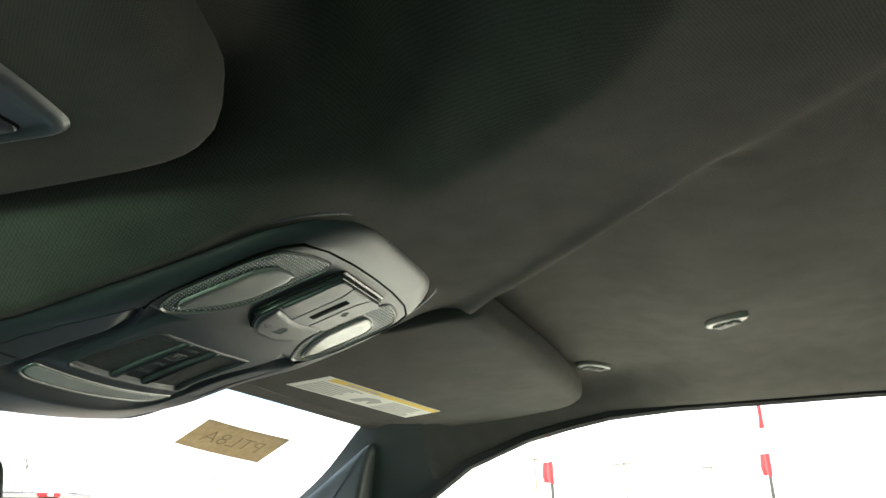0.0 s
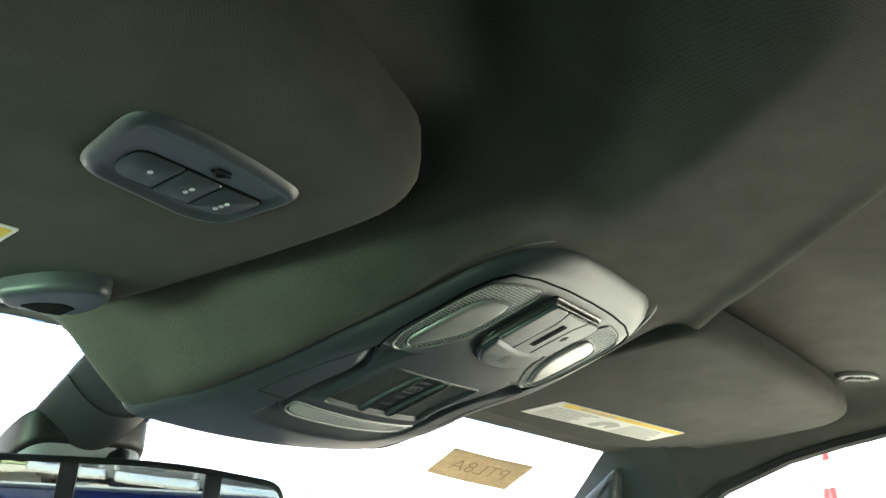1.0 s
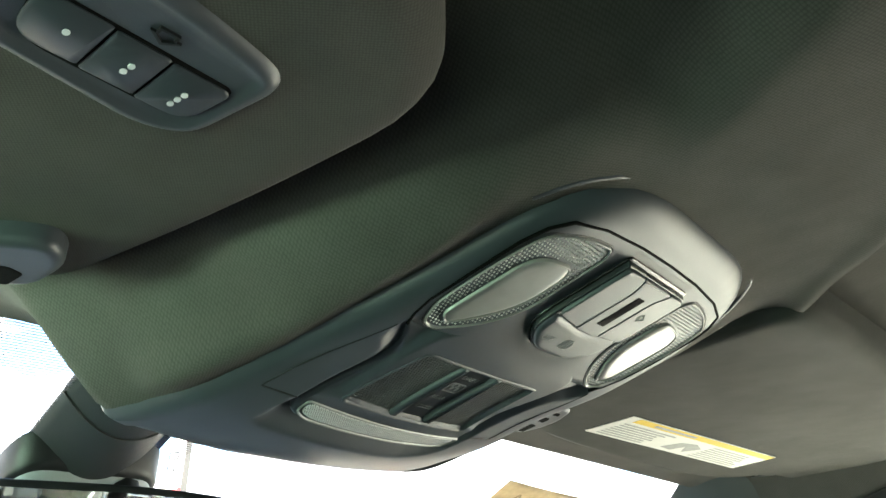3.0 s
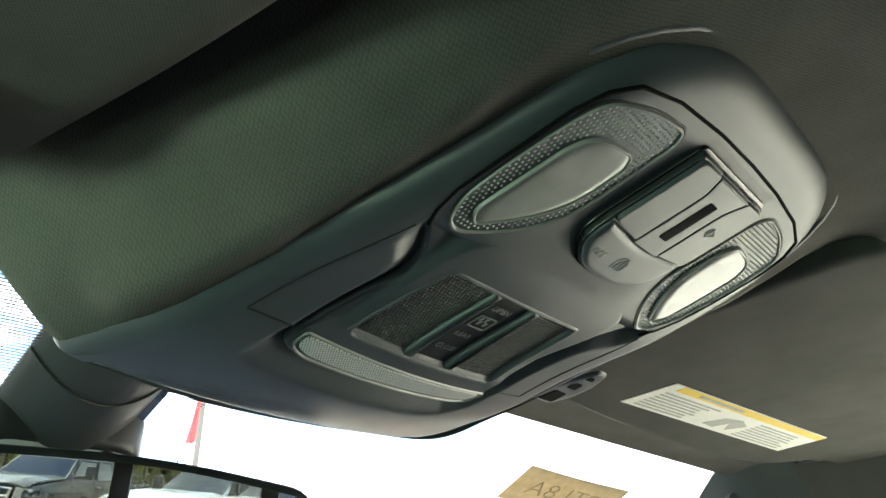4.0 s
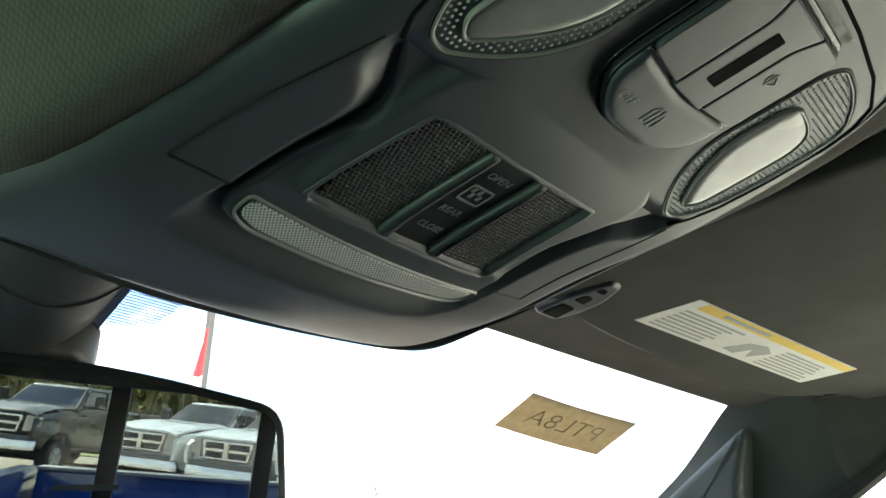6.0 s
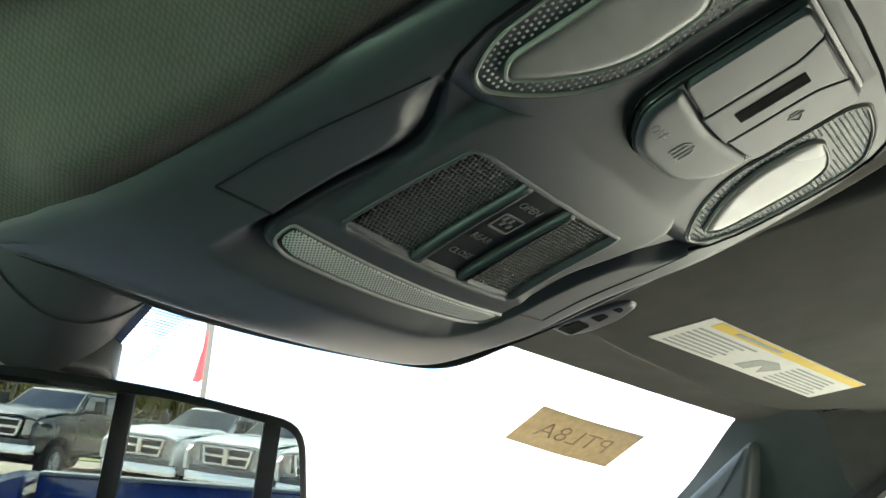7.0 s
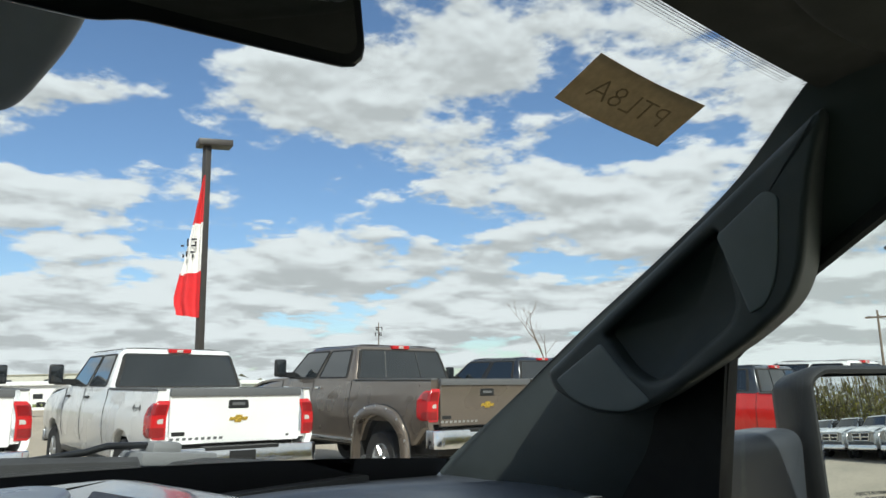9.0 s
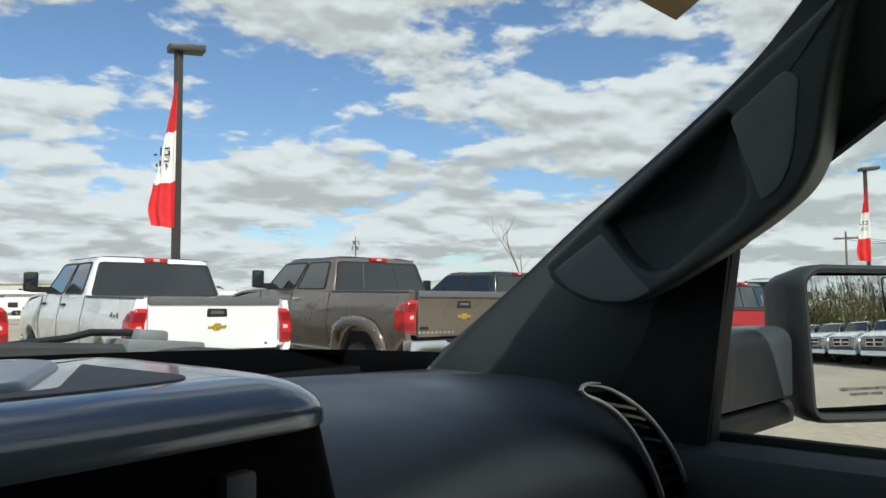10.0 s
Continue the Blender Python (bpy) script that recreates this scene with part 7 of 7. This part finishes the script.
# own cargo bed, seen in the mirror
def build_own_bed():
    top = empty("cargo_bed", (0, -2.2, 0.8), "blue pickup cargo bed behind the cab", "cargo bed", kind="structure")
    for s in (-1, 1):
        bm = bmesh.new()
        box(bm, (s * 0.80 - 0.05, -3.2, 0.75), (s * 0.80 + 0.05, REAR - 0.08, 1.40), bevel=0.02)
        part("bed_side", bm, BLUE_PAINT, top, smooth=50)
    for y in (REAR - 0.12, -3.16):
        bm = bmesh.new()
        box(bm, (-0.745, y - 0.04, 0.75), (0.745, y + 0.02, 1.36 if y > -2 else 1.39), bevel=0.015)
        part("bed_end", bm, BLUE_PAINT, top, smooth=50)
    bm = bmesh.new()
    box(bm, (-0.74, -3.23, 1.385), (0.74, -3.10, 1.405), bevel=0.006)
    part("tailgate_cap", bm, SATIN, top, "pale tailgate cap")
    for k in range(4):
        bm = bmesh.new()
        box(bm, (-0.74, -3.13, 0.85 + k * 0.13), (0.74, -3.115, 0.92 + k * 0.13), bevel=0.006)
        part("tailgate_rib", bm, BLUE_PAINT, top)
    bm = bmesh.new()
    box(bm, (-0.745, -3.2, 0.74), (0.745, REAR - 0.1, 0.79))
    part("bed_floor", bm, BLUE_PAINT, top)


build_own_bed()


def build_rear_seat():
    top = empty("rear_bench", (0, -0.95, 0.6), "dark grey cloth rear bench with headrests", "bench seat")
    bm = bmesh.new()
    box(bm, (-0.66, -1.13, 0.60), (0.66, -0.98, 1.30), bevel=0.04)
    part("backrest", bm, SEAT, top, smooth=60)
    bm = bmesh.new()
    box(bm, (-0.66, -1.02, 0.60), (0.66, -0.50, 0.95), bevel=0.05)
    part("seat", bm, SEAT, top, smooth=60)
    for x in (-0.42, 0.02, 0.42):
        bm = bmesh.new()
        box(bm, (x - 0.125, -1.09, 1.305), (x + 0.125, -0.99, 1.445), bevel=0.035)
        part("headrest", bm, SEAT, top, "padded dark headrest", smooth=60)
    for s in (-1, 1):
        seat = empty("front_seat", (s * 0.38, -0.2, 0.6), "dark grey cloth front seat", "seat", "front seats")
        bm = bmesh.new()
        box(bm, (s * 0.38 - 0.25, -0.42, 0.85), (s * 0.38 + 0.25, -0.28, 1.36), bevel=0.05)
        part("backrest", bm, SEAT, seat, smooth=60)
        bm = bmesh.new()
        box(bm, (s * 0.38 - 0.26, -0.40, 0.60), (s * 0.38 + 0.26, 0.12, 0.92), bevel=0.06)
        part("cushion", bm, SEAT, seat, smooth=60)
        if s > 0:
            bm = bmesh.new()
            box(bm, (s * 0.38 - 0.13, -0.43, 1.40), (s * 0.38 + 0.13, -0.32, 1.56), bevel=0.04)
            part("headrest", bm, SEAT, seat, "padded dark headrest", smooth=60)


build_rear_seat()


# ---------- poles and flags ----------
def build_flag_pole(x, y, high, turn, label):
    z = lot(x, y)
    top = empty("lamp_post", (x, y, z), label, "lamp post", "lamp posts with flags")
    bm = bmesh.new()
    box(bm, (x - 0.10, y - 0.10, z), (x + 0.10, y + 0.10, high), bevel=0.02)
    part("pole", bm, POLE_MAT, top, "square bronze pole")
    bm = bmesh.new()
    m = Matrix.Translation((x, y, high)) @ Matrix.Rotation(turn, 4, "Z") @ Matrix.Rotation(radians(-4), 4, "Y")
    box(bm, (-0.30, -0.28, 0.0), (0.75, 0.28, 0.20), m, 0.04)
    part("lamp_head", bm, POLE_MAT, top, "flat shoebox lamp head")
    flag = empty("flag", (x, y, high - 3), "red and white banner hanging limp from the lamp post", "flag", "flags on the posts")
    bands = ((high - 0.95, high - 2.45, FLAG_RED), (high - 2.45, high - 3.95, FLAG_WHITE), (high - 3.95, high - 5.35, FLAG_RED))
    r = Vector((0.657, -0.754, 0))
    back = Vector((-0.754, -0.657, 0))
    for z1, z0, mat in bands:
        rows = []
        for j in range(13):
            zz = lerp(z1, z0, j / 12)
            f = (high - 0.95 - zz) / 4.4
            wide = lerp(0.06, 0.80, min(f * 1.15, 1.0)) * (1 - 0.12 * smooth(0.9, 1.0, f))
            row = []
            for i in range(15):
                a = i / 14
                fold = 0.10 * math.sin(a * 11 + f * 2.0) * min(f * 2 + 0.2, 1)
                row.append(Vector((x, y, zz - 0.16 * a * (1 if f < 0.7 else -0.6) * f)) + r * (0.02 - wide * a) + back * (0.12 + fold))
            rows.append(row)
        bm = bmesh.new()
        shell(bm, rows, back * 0.008)
        part("cloth", bm, mat, flag, "red cloth band" if mat is FLAG_RED else "white cloth band", smooth=60)
    bm = bmesh.new()
    for a, b, w, h in ((0.10, 0.34, 0.16, 0.05), (0.10, 0.40, 0.05, 0.11), (0.10, 0.47, 0.16, 0.05), (0.34, 0.34, 0.05, 0.24), (0.47, 0.47, 0.10, 0.05), (0.14, 0.60, 0.13, 0.05), (0.18, 0.66, 0.05, 0.11), (0.36, 0.60, 0.05, 0.18), (0.46, 0.66, 0.05, 0.10)):
        m = Matrix.Translation(Vector((x, y, lerp(high - 2.45, high - 3.95, b))) - r * (0.03 + a) + back * 0.25) @ Matrix.Rotation(math.atan2(r.y, r.x), 4, "Z")
        box(bm, (-w, 0, -h), (0, 0.012, 0), m)
    part("print_bars", bm, DARK_STRIPE, flag, "dark printed bars")


build_flag_pole(11.84, 20.45, 8.85, radians(-20), "dark bronze lamp post with a limp banner")
build_flag_pole(48.8, 8.3, 8.6, radians(-60), "distant bronze lamp post with a limp banner")
build_flag_pole(50.5, -4.8, 8.6, radians(-60), "distant bronze lamp post with a limp banner")


# ---------- far things ----------
def bare_tree(x, y, high, seed, name="bare_tree", leaf=0):
    rnd = random.Random(seed)
    z = lot(x, y)
    top = empty(name, (x, y, z), "slender leafless tree beyond the parked pickups" if not leaf else "young tree with yellow-green spring leaves", "tree")
    bm = bmesh.new()

    def grow(p, d, length, r, level):
        pts, q = [p], p.copy()
        dd = d.copy()
        for k in range(4):
            dd = (dd + Vector((rnd.uniform(-1, 1), rnd.uniform(-1, 1), rnd.uniform(-0.2, 0.6))) * 0.16).normalized()
            q = q + dd * length / 4
            pts.append(q)
        tube(bm, pts, [r * (1 - 0.6 * k / 4) for k in range(5)], 5)
        if level < 3:
            for k in range(5 if level == 0 else 3):
                i = rnd.randint(1, 4)
                side = Vector((rnd.uniform(-1, 1), rnd.uniform(-1, 1), rnd.uniform(0.3, 1.2))).normalized()
                grow(pts[i], (dd * 0.5 + side).normalized(), length * rnd.uniform(0.42, 0.62), r * 0.45, level + 1)

    grow(Vector((x, y, z)), Vector((0, 0, 1)), high * 0.62, high * 0.010, 0)
    part("trunk", bm, BARK, top, smooth=60)


bare_tree(33.8, 22.3, 6.2, 3)
for tx, ty, th, seed in ((32.0, 79.3, 3.1, 5), (33.2, 78.6, 2.7, 8), (34.6, 78.2, 2.4, 11)):
    bare_tree(tx, ty, th, seed)


def build_far():
    # radio mast
    x, y = 84.0, 87.0
    z = lot(x, y)
    mast = empty("radio_mast", (x, y, z), "far lattice radio mast with antennas", "mast")
    bm = bmesh.new()
    tube(bm, [(x, y, z), (x, y, 11.2)], [0.14, 0.08], 6)
    part("pole", bm, WOOD, mast)
    for k in range(6):
        a = k * 1.05
        h = 9.0 + (k % 2) * 0.9
        bm = bmesh.new()
        box(bm, (x + 0.55 * math.cos(a) - 0.06, y + 0.55 * math.sin(a) - 0.06, h), (x + 0.55 * math.cos(a) + 0.06, y + 0.55 * math.sin(a) + 0.06, h + 0.6))
        tube(bm, [(x, y, h + 0.5), (x + 0.55 * math.cos(a), y + 0.55 * math.sin(a), h + 0.5)], 0.04, 4)
        part("antenna", bm, POLE_MAT, mast)
    # power poles
    for k, (x, y) in enumerate(((96, 18), (110, 8), (124, -4))):
        z = lot(x, y)
        pp = empty("power_pole", (x, y, z), "distant wooden power pole with a crossarm", "power pole", "power poles")
        bm = bmesh.new()
        tube(bm, [(x, y, z), (x, y, z + 9.5)], [0.17, 0.11], 6)
        part("pole", bm, WOOD, pp)
        bm = bmesh.new()
        box(bm, (x - 0.1, y - 1.3, z + 8.6), (x + 0.1, y + 1.3, z + 8.8))
        part("crossarm", bm, WOOD, pp)
        bm = bmesh.new()
        if k < 2:
            x2, y2 = ((110, 8), (124, -4))[k]
            for o in (-1.1, 0, 1.1):
                tube(bm, [(lerp(x, x2, t), lerp(y, y2, t) + o, lerp(z, lot(x2, y2), t) + 8.9 - 1.2 * t * (1 - t) * 2) for t in np.linspace(0, 1, 7)], 0.03, 4)
            part("wire", bm, POLE_MAT, pp)
        else:
            bm.free()
    # low building and trailers at the far left
    def house(x, y, turn, lx, ly, h, wall, name, label, windows=4):
        z = lot(x, y)
        top = empty(name, (x, y, z), label, "building" if name == "building" else "trailer")
        m = Matrix.Translation((x, y, z)) @ Matrix.Rotation(turn, 4, "Z")
        bm = bmesh.new()
        box(bm, (-lx / 2, -ly / 2, 0.0 if name == "building" else 0.28), (lx / 2, ly / 2, h), m, 0.05)
        part("wall", bm, wall, top)
        bm = bmesh.new()
        box(bm, (-lx / 2 - 0.2, -ly / 2 - 0.2, h + 0.004), (lx / 2 + 0.2, ly / 2 + 0.2, h + 0.25), m, 0.05)
        part("roof", bm, ROOF_MAT if name == "building" else WHITE_PAINT, top)
        for k in range(windows):
            bm = bmesh.new()
            xx = lerp(-lx / 2, lx / 2, (k + 0.5) / windows)
            box(bm, (xx - 0.5, -ly / 2 - 0.03, h * 0.45), (xx + 0.5, -ly / 2 + 0.02, h * 0.72), m)
            part("window", bm, TINT, top)
        if name != "building":
            for k in (-1, 1):
                bm = bmesh.new()
                lathe(bm, [(0.1, -0.1), (0.25, -0.1), (0.25, 0.1), (0.1, 0.1)], (0, 0, 0), 14)
                bmesh.ops.transform(bm, matrix=m @ Matrix.Translation((k * 0.45, -ly / 2, 0.25)) @ Matrix.Rotation(radians(90), 4, "Z"), verts=bm.verts)
                part("wheel", bm, TYRE, top)
    t = radians(-50)
    house(62, 160, t, 44, 14, 2.8, CONCRETE, "building", "low pale flat-roofed building far off", 6)
    house(17.4, 46, t + 0.1, 7.5, 2.4, 1.30, WHITE_PAINT, "travel_trailer", "white travel trailer parked far off", 3)
    house(11.8, 48, t - 0.1, 7.0, 2.4, 1.20, WHITE_PAINT, "travel_trailer", "white travel trailer parked far off", 3)
    house(26.4, 40, t, 6.5, 2.3, 1.35, WHITE_PAINT, "travel_trailer", "white travel trailer parked far off", 3)
    # board fence
    fence = empty("fence", (16, 32, lot(16, 32)), "pale three-rail board fence along the grass", "fence")
    d = Vector((0.643, -0.766, 0))
    for k in range(-6, 9):
        p = Vector((16, 32, 0)) + d * k * 2.4
        z = lot(p.x, p.y)
        bm = bmesh.new()
        box(bm, (p.x - 0.06, p.y - 0.06, z), (p.x + 0.06, p.y + 0.06, z + 1.15))
        part("post", bm, FLAG_WHITE, fence)
        for hgt in (0.35, 0.70, 1.05):
            bm = bmesh.new()
            box(bm, (0, -0.02, -0.06), (2.4, 0.02, 0.06), Matrix.Translation((p.x, p.y, z + hgt)) @ Matrix.Rotation(math.atan2(d.y, d.x), 4, "Z"))
            part("rail", bm, FLAG_WHITE, fence)
    # hazy tree line at the edge of sight
    rnd = random.Random(9)
    verts, faces = [], []
    for k in range(2600):
        a = radians(rnd.uniform(-40, 130))
        r = rnd.uniform(230, 330)
        x, y = r * math.sin(a), r * math.cos(a)
        z = lot(x, y) - 1.6 + rnd.uniform(0, 4.0) * rnd.random() ** 0.4
        s = rnd.uniform(1.0, 2.8)
        n = len(verts)
        for q in range(3):
            verts.append((x + rnd.uniform(-s, s), y + rnd.uniform(-s, s), z + rnd.uniform(-0.4, 1.0) * s))
        faces.append((n, n + 1, n + 2))
    me = bpy.data.meshes.new("tree_line")
    me.from_pydata(verts, [], faces)
    me.materials.append(FAR_WOODS)
    tagged(new("tree_line", me), "hazy green tree line at the horizon", "trees", kind="stuff")


build_far()


def build_woods():
    """Thin spring woods behind the lot: stems, twigs and young leaves."""
    rnd = random.Random(21)
    bm = bmesh.new()
    verts, faces = [], []
    for k in range(420):
        x, y = rnd.uniform(-45, 75), rnd.uniform(-62, -36)
        z = lot(x, y)
        h = rnd.uniform(7, 13)
        lean = Vector((rnd.uniform(-0.08, 0.08), rnd.uniform(-0.05, 0.05), 1))
        p = Vector((x, y, z))
        tube(bm, [p, p + lean * h * 0.5, p + lean * h], [0.08, 0.055, 0.02], 4, False)
        for b in range(5):
            q = p + lean * h * rnd.uniform(0.25, 0.9)
            d = Vector((rnd.uniform(-1, 1), rnd.uniform(-1, 1), rnd.uniform(0.4, 1.3)))
            tube(bm, [q, q + d * rnd.uniform(0.8, 1.8)], [0.04, 0.01], 3, False)
        if rnd.random() < 0.75:
            c = p + lean * h * rnd.uniform(0.2, 0.7)
            for b in range(90):
                o = c + Vector((rnd.gauss(0, 1.3), rnd.gauss(0, 1.3), rnd.gauss(0, 1.6)))
                n = len(verts)
                s = rnd.uniform(0.08, 0.22)
                for q in range(3):
                    verts.append((o.x + rnd.uniform(-s, s), o.y + rnd.uniform(-s, s), o.z + rnd.uniform(-s, s)))
                faces.append((n, n + 1, n + 2))
    me = bpy.data.meshes.new("woods")
    bm.to_mesh(me)
    bm.free()
    me.materials.append(BARK)
    tagged(new("woods", me), "thin grey-brown stems of spring woods", "woods", kind="stuff")
    me = bpy.data.meshes.new("foliage")
    me.from_pydata(verts, [], faces)
    me.materials.append(LEAF)
    tagged(new("foliage", me), "sparse yellow-green spring leaves", "foliage", kind="stuff")
    # tangled brush that closes the wood
    verts, faces = [], []
    for k in range(42000):
        x, y = rnd.uniform(-60, 95), rnd.uniform(-72, -46)
        z = lot(x, y) + rnd.uniform(0, 10.5) * rnd.random() ** 0.5
        s = rnd.uniform(0.5, 1.4)
        n = len(verts)
        for q in range(3):
            verts.append((x + rnd.uniform(-s, s) * 0.4, y + rnd.uniform(-s, s), z + rnd.uniform(-s, s)))
        faces.append((n, n + 1, n + 2))
    me = bpy.data.meshes.new("brush")
    me.from_pydata(verts, [], faces)
    me.materials.append(BRUSH)
    tagged(new("brush", me), "tangled brown brush and saplings", "brush", kind="stuff")


build_woods()
